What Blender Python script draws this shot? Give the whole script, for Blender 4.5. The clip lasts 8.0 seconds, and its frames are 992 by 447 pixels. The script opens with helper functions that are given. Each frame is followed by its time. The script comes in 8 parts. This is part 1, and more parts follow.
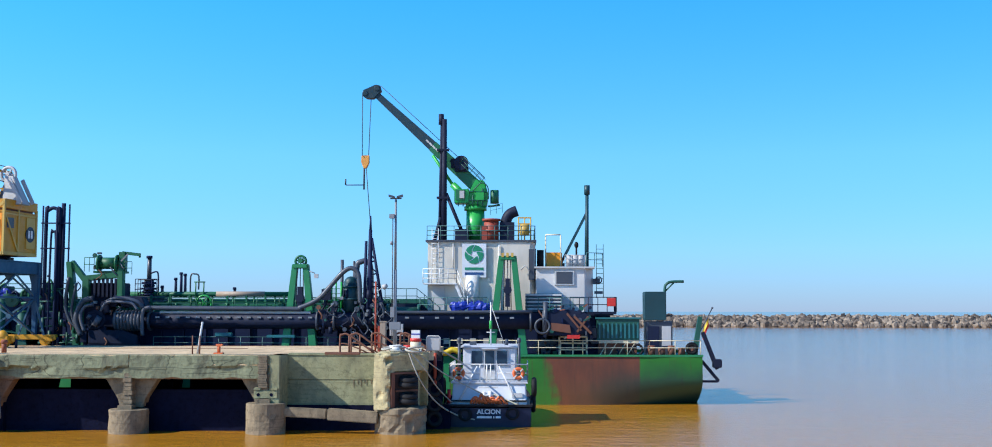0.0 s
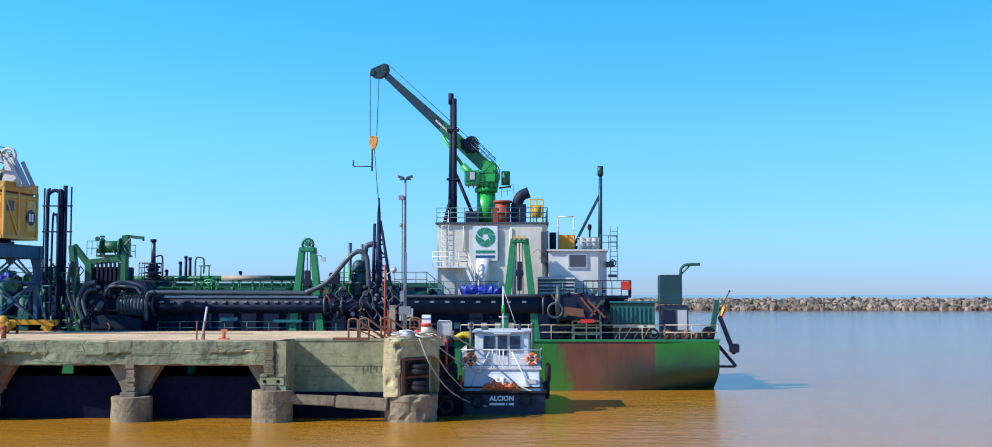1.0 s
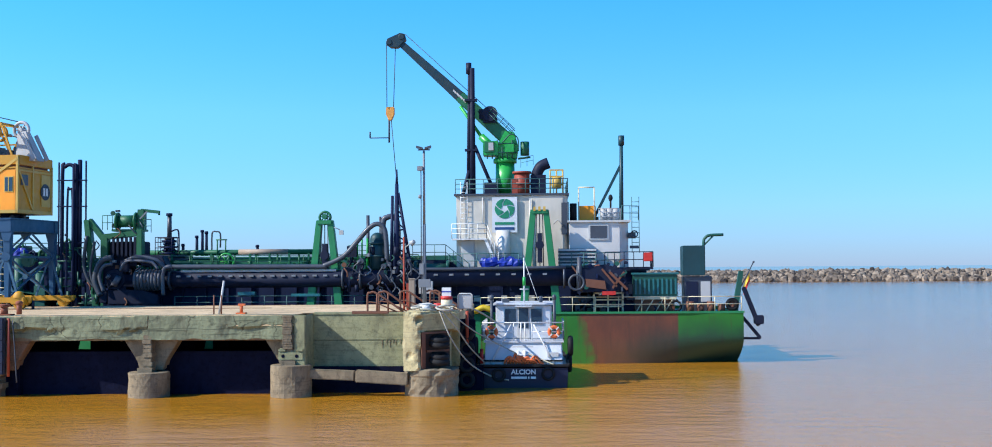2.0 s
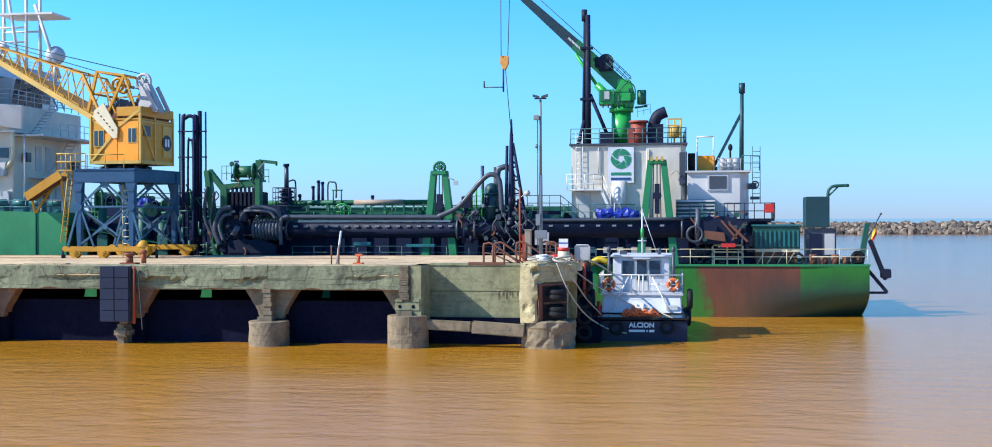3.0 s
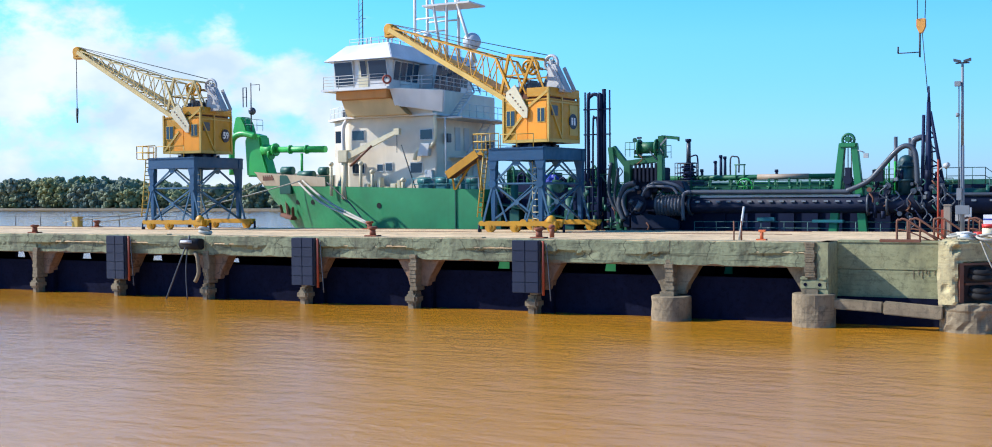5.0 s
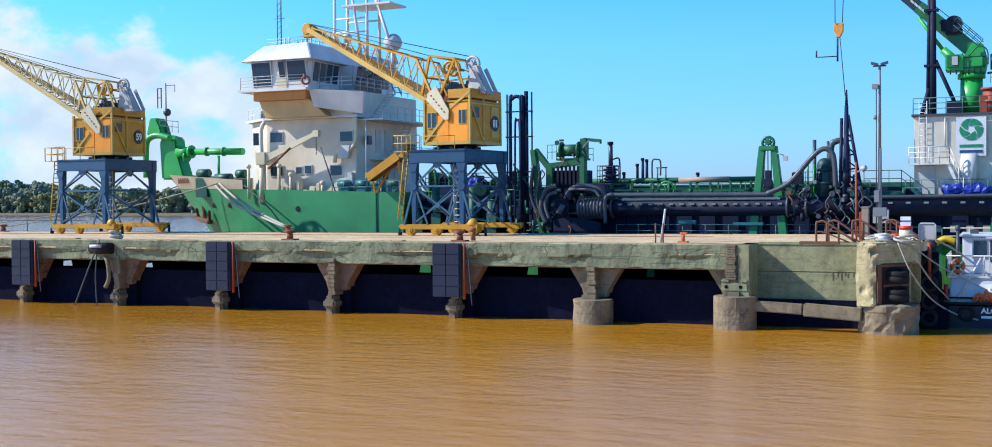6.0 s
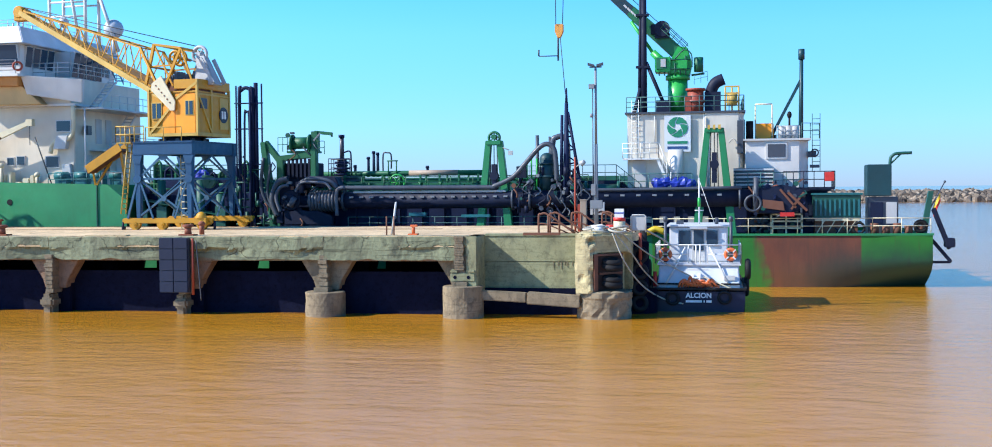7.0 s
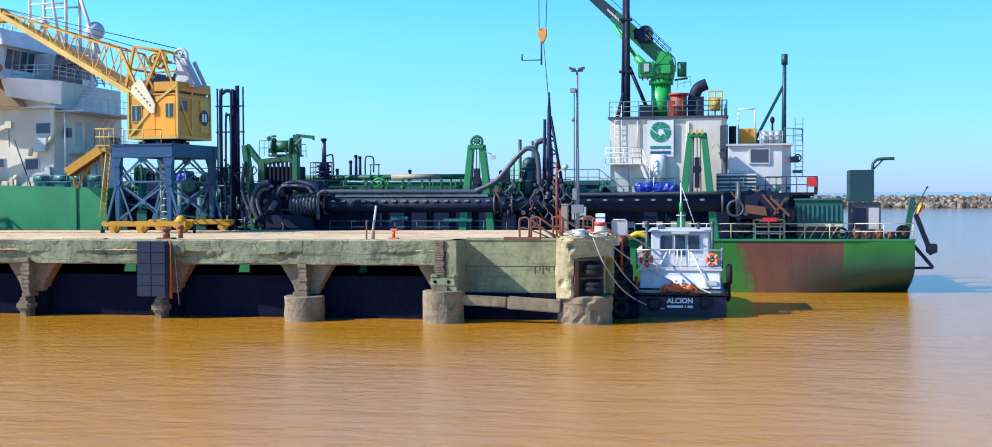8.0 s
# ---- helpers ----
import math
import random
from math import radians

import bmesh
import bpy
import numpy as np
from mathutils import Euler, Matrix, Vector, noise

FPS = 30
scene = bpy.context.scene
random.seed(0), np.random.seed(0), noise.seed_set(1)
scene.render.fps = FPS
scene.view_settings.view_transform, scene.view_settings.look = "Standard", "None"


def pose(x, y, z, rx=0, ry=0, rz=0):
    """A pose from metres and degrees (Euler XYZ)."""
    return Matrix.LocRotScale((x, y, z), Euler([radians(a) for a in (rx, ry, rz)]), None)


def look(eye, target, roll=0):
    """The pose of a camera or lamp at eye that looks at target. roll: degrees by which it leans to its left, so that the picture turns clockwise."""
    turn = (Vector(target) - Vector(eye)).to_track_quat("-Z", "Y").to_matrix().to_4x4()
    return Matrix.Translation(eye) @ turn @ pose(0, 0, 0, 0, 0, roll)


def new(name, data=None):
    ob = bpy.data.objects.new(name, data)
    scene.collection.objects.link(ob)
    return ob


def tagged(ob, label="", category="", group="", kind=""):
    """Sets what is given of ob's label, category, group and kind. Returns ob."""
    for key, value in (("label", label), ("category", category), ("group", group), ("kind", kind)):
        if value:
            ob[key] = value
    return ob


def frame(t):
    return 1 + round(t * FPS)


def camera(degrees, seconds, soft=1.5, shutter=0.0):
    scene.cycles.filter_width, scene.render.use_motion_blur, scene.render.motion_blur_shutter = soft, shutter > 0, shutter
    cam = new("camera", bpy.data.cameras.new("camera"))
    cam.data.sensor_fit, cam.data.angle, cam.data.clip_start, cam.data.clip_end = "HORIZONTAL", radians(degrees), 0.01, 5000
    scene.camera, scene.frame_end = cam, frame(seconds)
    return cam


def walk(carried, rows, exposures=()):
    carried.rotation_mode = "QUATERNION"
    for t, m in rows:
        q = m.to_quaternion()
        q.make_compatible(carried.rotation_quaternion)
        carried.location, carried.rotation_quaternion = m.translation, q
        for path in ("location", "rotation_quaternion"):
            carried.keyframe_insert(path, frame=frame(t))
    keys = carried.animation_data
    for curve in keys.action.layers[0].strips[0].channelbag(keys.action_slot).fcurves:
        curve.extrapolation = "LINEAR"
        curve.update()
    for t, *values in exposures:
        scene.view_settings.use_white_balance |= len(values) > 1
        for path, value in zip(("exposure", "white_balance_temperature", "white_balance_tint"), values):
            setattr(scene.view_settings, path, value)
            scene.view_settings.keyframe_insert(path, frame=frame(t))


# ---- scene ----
cam = camera(46.2, 8.0, soft=0.95)
PATH = [
    (0, (-2.882, -1.366, 6.743), (-2.928, 0.628, 6.891), 0.1),
    (0.5, (-3.074, -0.335, 6.771), (-3.126, 1.66, 6.907), 0.1),
    (1, (-3.241, 0.602, 6.759), (-3.299, 2.597, 6.879), -0.0),
    (2.3, (-3.643, 2.122, 6.674), (-3.746, 4.118, 6.727), -0.4),
    (2.5, (-3.739, 2.334, 6.671), (-3.877, 4.329, 6.706), -0.1),
    (2.6, (-3.795, 2.439, 6.673), (-3.955, 4.432, 6.698), -0.3),
    (3, (-4.049, 2.782, 6.693), (-4.321, 4.763, 6.684), -0.2),
    (3.4, (-4.317, 2.864, 6.731), (-4.731, 4.821, 6.698), -0.3),
    (3.5, (-4.342, 2.835, 6.738), (-4.792, 4.783, 6.7), -0.3),
    (3.9, (-4.26, 2.608, 6.804), (-4.867, 4.513, 6.755), -0.3),
    (4, (-4.232, 2.575, 6.81), (-4.879, 4.467, 6.758), -0.4),
    (4.5, (-4.084, 2.538, 6.801), (-4.929, 4.35, 6.748), -0.5),
    (4.7, (-4.028, 2.613, 6.791), (-4.95, 4.387, 6.741), -0.5),
    (5.8, (-4.306, 3.84, 6.629), (-5.201, 5.628, 6.59), -0.5),
    (6, (-4.307, 3.9, 6.628), (-5.112, 5.73, 6.586), -0.5),
    (6.5, (-4.211, 3.6, 6.668), (-4.794, 5.512, 6.615), -0.7),
    (7, (-4.045, 3.078, 6.736), (-4.412, 5.043, 6.675), -0.5),
    (7.5, (-3.718, 3.027, 6.728), (-4.008, 5.005, 6.672), -0.4),
    (8, (-3.75, 3.458, 6.703), (-4.096, 5.427, 6.65), -0.3),
]
walk(cam, [(t, look(eye, target, roll)) for t, eye, target, roll in PATH], [(0.0, 0.50), (1.2, 0.53), (2.5, 0.58), (3.5, 0.74), (4.7, 0.67), (6.0, 0.50), (6.5, 0.65), (7.0, 0.78), (8.0, 0.78)])

# ---- world, sun ----
SUN_TO = Vector((-0.74, -0.31, 0.60)).normalized()
world = bpy.data.worlds.new("sky")
scene.world = world
world.use_nodes = True
wn, wl = world.node_tree.nodes, world.node_tree.links
wn.clear()


def wnode(kind, **kw):
    n = wn.new(kind)
    for k, v in kw.items():
        n.inputs[k].default_value = v
    return n


w_out = wn.new("ShaderNodeOutputWorld")
w_bg = wnode("ShaderNodeBackground", Strength=0.0895)
w_sky = wn.new("ShaderNodeTexSky")
w_sky.sky_type = "NISHITA"
w_sky.sun_disc = False
w_sky.sun_elevation = math.asin(SUN_TO.z)
w_sky.sun_rotation = math.atan2(SUN_TO.x, SUN_TO.y)
w_sky.dust_density = 0.0
w_sky.ozone_density = 4.0
w_sky.air_density = 1.0
w_hue = wnode("ShaderNodeHueSaturation", Saturation=1.06, Hue=0.5)
w_tint = wn.new("ShaderNodeMix")
w_tint.data_type, w_tint.blend_type = "RGBA", "MULTIPLY"
w_tint.inputs["Factor"].default_value = 1.0
w_grad = wn.new("ShaderNodeValToRGB")
w_gtc = wn.new("ShaderNodeTexCoord")
w_gsep = wn.new("ShaderNodeSeparateXYZ")
wl.new(w_gtc.outputs["Generated"], w_gsep.inputs[0])
wl.new(w_gsep.outputs["Z"], w_grad.inputs[0])
for i, (pos, tint) in enumerate(((0.0, (0.43, 0.63, 1.22)), (0.05, (0.57, 0.92, 1.44)), (0.13, (0.70, 1.23, 1.64)), (0.27, (0.62, 1.52, 2.08)), (1.0, (0.55, 0.95, 1.5)))):
    el = w_grad.color_ramp.elements[i] if i < 2 else w_grad.color_ramp.elements.new(pos)
    el.position = pos
    el.color = (*tint, 1)
wl.new(w_grad.outputs[0], w_tint.inputs[7])
wl.new(w_sky.outputs[0], w_tint.inputs[6])
# the hazier air towards the sun's side
w_side = wn.new("ShaderNodeMapRange")
w_side.interpolation_type = "SMOOTHSTEP"
for k_, v_ in (("From Min", -0.75), ("From Max", 0.55), ("To Min", 1.22), ("To Max", 0.86)):
    w_side.inputs[k_].default_value = v_
wl.new(w_gsep.outputs["X"], w_side.inputs["Value"])
w_even = wn.new("ShaderNodeVectorMath")
w_even.operation = "SCALE"
wl.new(w_tint.outputs[2], w_even.inputs[0])
wl.new(w_side.outputs[0], w_even.inputs["Scale"])
wl.new(w_even.outputs[0], w_hue.inputs["Color"])
w_tc = wn.new("ShaderNodeTexCoord")
w_noise = wnode("ShaderNodeTexNoise", Scale=8.0, Detail=11.0, Roughness=0.58)
w_map = wn.new("ShaderNodeMapping")
w_map.inputs["Scale"].default_value = (1, 1, 1.6)
wl.new(w_tc.outputs["Generated"], w_map.inputs["Vector"])
wl.new(w_map.outputs[0], w_noise.inputs["Vector"])
w_dot = wn.new("ShaderNodeVectorMath")
w_dot.operation = "DOT_PRODUCT"
w_dot.inputs[1].default_value = (-0.95, 0.31, 0)
wl.new(w_tc.outputs["Generated"], w_dot.inputs[0])
w_az = wn.new("ShaderNodeMapRange")
w_az.interpolation_type = "SMOOTHSTEP"
w_az.inputs["From Min"].default_value, w_az.inputs["From Max"].default_value = 0.70, 0.82
wl.new(w_dot.outputs["Value"], w_az.inputs["Value"])
w_sep = wn.new("ShaderNodeSeparateXYZ")
wl.new(w_tc.outputs["Generated"], w_sep.inputs[0])
w_el = wn.new("ShaderNodeMapRange")
w_el.interpolation_type = "SMOOTHSTEP"
w_el.inputs["From Min"].default_value, w_el.inputs["From Max"].default_value = 0.26, 0.09
wl.new(w_sep.outputs["Z"], w_el.inputs["Value"])
w_m1 = wn.new("ShaderNodeMath")
w_m1.operation = "MULTIPLY"
wl.new(w_az.outputs[0], w_m1.inputs[0])
wl.new(w_el.outputs[0], w_m1.inputs[1])
w_add = wn.new("ShaderNodeMath")
w_add.operation = "MULTIPLY_ADD"
wl.new(w_m1.outputs[0], w_add.inputs[0])
w_add.inputs[1].default_value = 0.47
wl.new(w_noise.outputs["Fac"], w_add.inputs[2])
w_cl = wn.new("ShaderNodeMapRange")
w_cl.interpolation_type = "SMOOTHSTEP"
w_cl.inputs["From Min"].default_value, w_cl.inputs["From Max"].default_value = 0.82, 0.97
wl.new(w_add.outputs[0], w_cl.inputs["Value"])
w_mix = wn.new("ShaderNodeMix")
w_mix.data_type = "RGBA"
w_n2 = wnode("ShaderNodeTexNoise", Scale=13.0, Detail=5.0)
wl.new(w_map.outputs[0], w_n2.inputs["Vector"])
w_ramp = wn.new("ShaderNodeValToRGB")
w_ramp.color_ramp.elements[0].position, w_ramp.color_ramp.elements[0].color = 0.35, (4.6, 6.0, 7.6, 1)
w_ramp.color_ramp.elements[1].position, w_ramp.color_ramp.elements[1].color = 0.62, (6.9, 7.7, 8.5, 1)
wl.new(w_n2.outputs["Fac"], w_ramp.inputs[0])
wl.new(w_cl.outputs[0], w_mix.inputs["Factor"])
wl.new(w_hue.outputs[0], w_mix.inputs[6])
wl.new(w_ramp.outputs[0], w_mix.inputs[7])
wl.new(w_mix.outputs[2], w_bg.inputs["Color"])
wl.new(w_bg.outputs[0], w_out.inputs[0])

sun = new("sun", bpy.data.lights.new("sun", "SUN"))
sun.data.energy, sun.data.angle, sun.data.color = 4.3, radians(0.5), (1.0, 0.965, 0.91)
sun.matrix_world = look(SUN_TO * 100, (0, 0, 0))

# ---- materials ----


class Nodes:
    def __init__(self, name):
        self.mat = bpy.data.materials.new(name)
        self.mat.use_nodes = True
        self.t = self.mat.node_tree
        self.p = self.t.nodes["Principled BSDF"]
        self.tc = self.t.nodes.new("ShaderNodeTexCoord")

    def link(self, a, b):
        self.t.links.new(a, b)

    def noise(self, scale, detail=4.0, rough=0.5, stretch=(1, 1, 1), offset=(0, 0, 0)):
        m = self.t.nodes.new("ShaderNodeMapping")
        m.inputs["Scale"].default_value = stretch
        m.inputs["Location"].default_value = offset
        self.link(self.tc.outputs["Object"], m.inputs["Vector"])
        n = self.t.nodes.new("ShaderNodeTexNoise")
        n.inputs["Scale"].default_value, n.inputs["Detail"].default_value, n.inputs["Roughness"].default_value = scale, detail, rough
        self.link(m.outputs[0], n.inputs["Vector"])
        return n.outputs["Fac"]

    def ramp(self, src, lo, hi, a=0.0, b=1.0):
        r = self.t.nodes.new("ShaderNodeMapRange")
        for k, v in (("From Min", lo), ("From Max", hi), ("To Min", a), ("To Max", b)):
            r.inputs[k].default_value = v
        self.link(src, r.inputs["Value"])
        return r.outputs[0]

    def mix(self, fac, a, b, mode="MIX"):
        x = self.t.nodes.new("ShaderNodeMix")
        x.data_type, x.blend_type = "RGBA", mode
        for sock, v in ((x.inputs["Factor"], fac), (x.inputs[6], a), (x.inputs[7], b)):
            if isinstance(v, (int, float)):
                sock.default_value = v
            elif isinstance(v, tuple):
                sock.default_value = (*v, 1) if len(v) == 3 else v
            else:
                self.link(v, sock)
        return x.outputs[2]

    def calc(self, op, a, b=0.0):
        x = self.t.nodes.new("ShaderNodeMath")
        x.operation = op
        for sock, v in zip(x.inputs, (a, b)):
            if isinstance(v, (int, float)):
                sock.default_value = v
            else:
                self.link(v, sock)
        return x.outputs[0]

    def xyz(self):
        s = self.t.nodes.new("ShaderNodeSeparateXYZ")
        self.link(self.tc.outputs["Object"], s.inputs[0])
        return s.outputs

    def bump(self, src, strength=0.3, distance=0.02):
        b = self.t.nodes.new("ShaderNodeBump")
        b.inputs["Strength"].default_value, b.inputs["Distance"].default_value = strength, distance
        self.link(src, b.inputs["Height"])
        self.link(b.outputs[0], self.p.inputs["Normal"])

    def done(self, col, rough=0.6, metal=0.0):
        if isinstance(col, tuple):
            self.p.inputs["Base Color"].default_value = (*col, 1)
        else:
            self.link(col, self.p.inputs["Base Color"])
        if isinstance(rough, (int, float)):
            self.p.inputs["Roughness"].default_value = rough
        else:
            self.link(rough, self.p.inputs["Roughness"])
        self.p.inputs["Metallic"].default_value = metal
        return self.mat


def paint(name, col, rough=0.5, wear=0.35, rust=(0.20, 0.085, 0.03), size=1.0, grime=0.25):
    """Painted steel: faded in large patches, rust runs downwards, fine dents."""
    n = Nodes(name)
    fade = n.ramp(n.noise(0.5 * size, 3), 0.3, 0.7)
    c = n.mix(fade, tuple(v * 0.82 for v in col), tuple(min(1, v * 1.12) for v in col))
    dirt = n.ramp(n.noise(1.6 * size, 6, 0.65, (1, 1, 0.25)), 0.5, 0.75, 0, grime)
    c = n.mix(dirt, c, tuple(v * 0.45 + 0.012 for v in col))
    runs = n.noise(2.2 * size, 8, 0.65, (1.6, 1.6, 0.22), (3, 1, 7))
    c = n.mix(n.ramp(runs, 0.74 - wear * 0.25, 0.82 - wear * 0.2, 0, 0.85), c, rust)
    n.bump(n.noise(9 * size, 5, 0.6), 0.25, 0.015)
    return n.done(c, n.ramp(n.noise(3 * size, 3), 0.3, 0.7, rough - 0.1, rough + 0.15))


def concrete(name, col, stain, stain_amt=0.5, rough=0.85, size=1.0, crack=0.9):
    n = Nodes(name)
    c = n.mix(n.ramp(n.noise(0.7 * size, 5, 0.6), 0.3, 0.7), tuple(v * 0.75 for v in col), tuple(v * 1.15 for v in col))
    c = n.mix(n.ramp(n.noise(0.9 * size, 7, 0.7, (1, 1, 0.35), (9, 2, 4)), 0.48, 0.68, 0, stain_amt), c, stain)
    c = n.mix(n.ramp(n.noise(3.2 * size, 9, 0.75), 0.50, 0.66, 0, 0.62), c, tuple(v * 0.30 for v in col))
    lines = n.ramp(n.noise(1.3, 5, 0.7, (0.25, 0.25, 6.0), (1, 4, 2)), 0.57, 0.62, 0, 0.8 * crack)
    c = n.mix(lines, c, tuple(v * 0.25 for v in col))
    cracks = n.t.nodes.new("ShaderNodeTexVoronoi")
    cracks.feature = "DISTANCE_TO_EDGE"
    cracks.inputs["Scale"].default_value = 0.55
    warp = n.t.nodes.new("ShaderNodeVectorMath")
    warp.operation = "ADD"
    wob = n.t.nodes.new("ShaderNodeTexNoise")
    wob.inputs["Scale"].default_value, wob.inputs["Detail"].default_value = 1.5, 6
    n.link(n.tc.outputs["Object"], wob.inputs["Vector"])
    n.link(n.tc.outputs["Object"], warp.inputs[0])
    n.link(wob.outputs["Color"], warp.inputs[1])
    n.link(warp.outputs[0], cracks.inputs["Vector"])
    line = n.ramp(cracks.outputs["Distance"], 0.0, 0.026, crack, 0.0)
    gate = n.ramp(n.noise(0.35, 3, 0.5, (1, 1, 1), (5, 5, 5)), 0.44, 0.52)
    c = n.mix(n.calc("MULTIPLY", line, gate), c, tuple(v * 0.18 for v in col))
    n.bump(n.noise(5 * size, 8, 0.7), 0.5, 0.05)
    return n.done(c, rough)


def plain(name, col, rough=0.6, metal=0.0):
    n = Nodes(name)
    c = n.mix(n.ramp(n.noise(4, 5), 0.35, 0.7), tuple(v * 0.8 for v in col), tuple(min(1, v * 1.1) for v in col))
    n.bump(n.noise(20, 3), 0.15, 0.006)
    return n.done(c, rough, metal)


M_BEAM = concrete("green_grey_concrete", (0.215, 0.235, 0.135), (0.07, 0.065, 0.045), 0.8)
M_WALL = concrete("pale_green_concrete", (0.30, 0.30, 0.16), (0.13, 0.13, 0.08), 0.6, crack=0.3)
M_CREAM = concrete("cream_concrete", (0.56, 0.47, 0.24), (0.24, 0.21, 0.13), 0.6, crack=0.3)
M_DECK = concrete("deck_concrete", (0.68, 0.49, 0.27), (0.46, 0.32, 0.18), 0.6, 0.9, 0.5, 0.5)
M_PIER = concrete("wet_pier_concrete", (0.245, 0.19, 0.115), (0.085, 0.068, 0.045), 0.7, crack=0.4)
M_OCHRE = concrete("rust_stained_concrete", (0.27, 0.165, 0.10), (0.11, 0.085, 0.065), 0.75)
# near black: the deep shade under the dock is put into this concrete
M_DARKCON = concrete("shade_dark_concrete", (0.008, 0.010, 0.026), (0.006, 0.007, 0.016), 0.6, crack=0.0)
M_HULLGREEN = paint("hull_green_paint", (0.018, 0.225, 0.080), 0.5, 0.12, grime=0.3)
M_GREEN = paint("machinery_green_paint", (0.009, 0.125, 0.052), 0.5, 0.25, grime=0.35)
M_GANTRY = paint("gantry_green_paint", (0.012, 0.20, 0.070), 0.5, 0.25, grime=0.3)
M_BRIGHT = paint("bright_green_paint", (0.02, 0.36, 0.06), 0.4, 0.1, grime=0.15)
M_DKGREEN = paint("dark_green_paint", (0.008, 0.085, 0.058), 0.5, 0.15)
M_WHITE = paint("white_ship_paint", (0.66, 0.64, 0.60), 0.45, 0.25, (0.45, 0.30, 0.16), 0.7, 0.2)
M_CREAMW = paint("cream_white_ship_paint", (0.68, 0.60, 0.47), 0.5, 0.28, (0.42, 0.26, 0.13), 0.7, 0.25)
M_HOUSE = paint("stained_white_house_paint", (0.62, 0.575, 0.48), 0.5, 0.42, (0.45, 0.28, 0.12), 0.8, 0.3)
M_TANK = paint("dark_teal_tank_paint", (0.005, 0.045, 0.055), 0.5, 0.12)
M_CLEAN = paint("clean_white_paint", (0.60, 0.62, 0.64), 0.4, 0.05, grime=0.12)
M_STAIN = paint("rust_orange_stained_paint", (0.58, 0.24, 0.055), 0.6, 0.4, (0.33, 0.11, 0.02), 0.7, 0.3)
M_BEIGE = paint("rust_stained_cream_paint", (0.62, 0.42, 0.19), 0.55, 0.3, (0.42, 0.22, 0.09), 0.7, 0.3)
M_GREYW = paint("grey_white_paint", (0.52, 0.52, 0.50), 0.5, 0.2, (0.4, 0.27, 0.15))
M_BLACK = paint("black_pipe_paint", (0.010, 0.015, 0.036), 0.6, 0.22, (0.07, 0.045, 0.03), 1.0, 0.3)
M_COAMING = paint("dark_navy_coaming", (0.010, 0.018, 0.055), 0.55, 0.15, (0.05, 0.03, 0.02))
M_NAVY = paint("navy_hull_paint", (0.008, 0.012, 0.036), 0.4, 0.1)
M_BLUE = paint("blue_portal_paint", (0.006, 0.062, 0.142), 0.5, 0.15, (0.08, 0.07, 0.08), 1.0, 0.35)
M_PANEL = paint("blue_grey_fender_face", (0.013, 0.020, 0.045), 0.6, 0.25, (0.07, 0.07, 0.08), 1.0, 0.5)
M_YELLOW = paint("crane_yellow_paint", (0.52, 0.245, 0.004), 0.5, 0.22, (0.3, 0.14, 0.03), 1.0, 0.3)
M_ORANGE = paint("crane_orange_paint", (0.84, 0.29, 0.004), 0.45, 0.1)
M_PALEYEL = paint("faded_yellow_paint", (0.52, 0.33, 0.06), 0.5, 0.2)
M_CREAMJ = paint("sun_bleached_jib_paint", (0.50, 0.38, 0.15), 0.5, 0.25, (0.3, 0.18, 0.08))
M_CREAMST = paint("cream_steel", (0.66, 0.58, 0.38), 0.5, 0.2)
M_RED = paint("red_oxide_paint", (0.34, 0.055, 0.025), 0.55, 0.15)
M_BROWN = paint("brown_rusty_steel", (0.17, 0.065, 0.035), 0.7, 0.4)
M_RUST = paint("rusty_red_iron", (0.26, 0.075, 0.035), 0.8, 0.5)
M_RUSTDARK = paint("dark_rusted_board", (0.030, 0.018, 0.016), 0.8, 0.3, (0.09, 0.03, 0.02))
M_STEEL = paint("grey_steel", (0.052, 0.062, 0.08), 0.45, 0.1)
M_LGREY = paint("light_grey_steel", (0.42, 0.42, 0.41), 0.5, 0.1)
M_GALV = paint("weathered_galvanised_steel", (0.20, 0.215, 0.23), 0.5, 0.2, (0.13, 0.09, 0.06))
# the portal's blue made lighter: sun on the braces is put into the colour
M_BRACE = paint("sunlit_brace_paint", (0.030, 0.098, 0.170), 0.5, 0.2, (0.12, 0.10, 0.09))
M_JIB = paint("dark_teal_jib_paint", (0.006, 0.030, 0.042), 0.5, 0.12)
M_WORN = paint("worn_grey_pipe_paint", (0.095, 0.10, 0.12), 0.5, 0.2, (0.09, 0.06, 0.04))
M_RAIL = paint("blue_green_rail_paint", (0.05, 0.14, 0.13), 0.5, 0.2)
M_WHITERAIL = plain("white_rail_paint", (0.72, 0.72, 0.69), 0.45)
M_RUBBER = plain("black_rubber", (0.014, 0.014, 0.015), 0.75)
M_ROPE = plain("weathered_rope", (0.42, 0.40, 0.33), 0.9)
M_TARP = plain("blue_tarpaulin", (0.012, 0.035, 0.33), 0.45)
M_BUOY = plain("orange_lifebuoy", (0.70, 0.15, 0.04), 0.55)
M_WHITEP = plain("white_plastic", (0.75, 0.74, 0.70), 0.5)
M_REDP = plain("red_plastic", (0.6, 0.03, 0.02), 0.5)
M_YELP = plain("yellow_plastic", (0.65, 0.45, 0.02), 0.5)
M_FADED = paint("faded_pinkish_beige_paint", (0.34, 0.26, 0.19), 0.6, 0.4, (0.2, 0.1, 0.05))
M_TEAL = paint("teal_machine_paint", (0.015, 0.14, 0.15), 0.45, 0.1)
M_LOGOG = plain("logo_green", (0.01, 0.22, 0.11), 0.5)
M_LOGOB = plain("logo_blue", (0.015, 0.06, 0.18), 0.5)
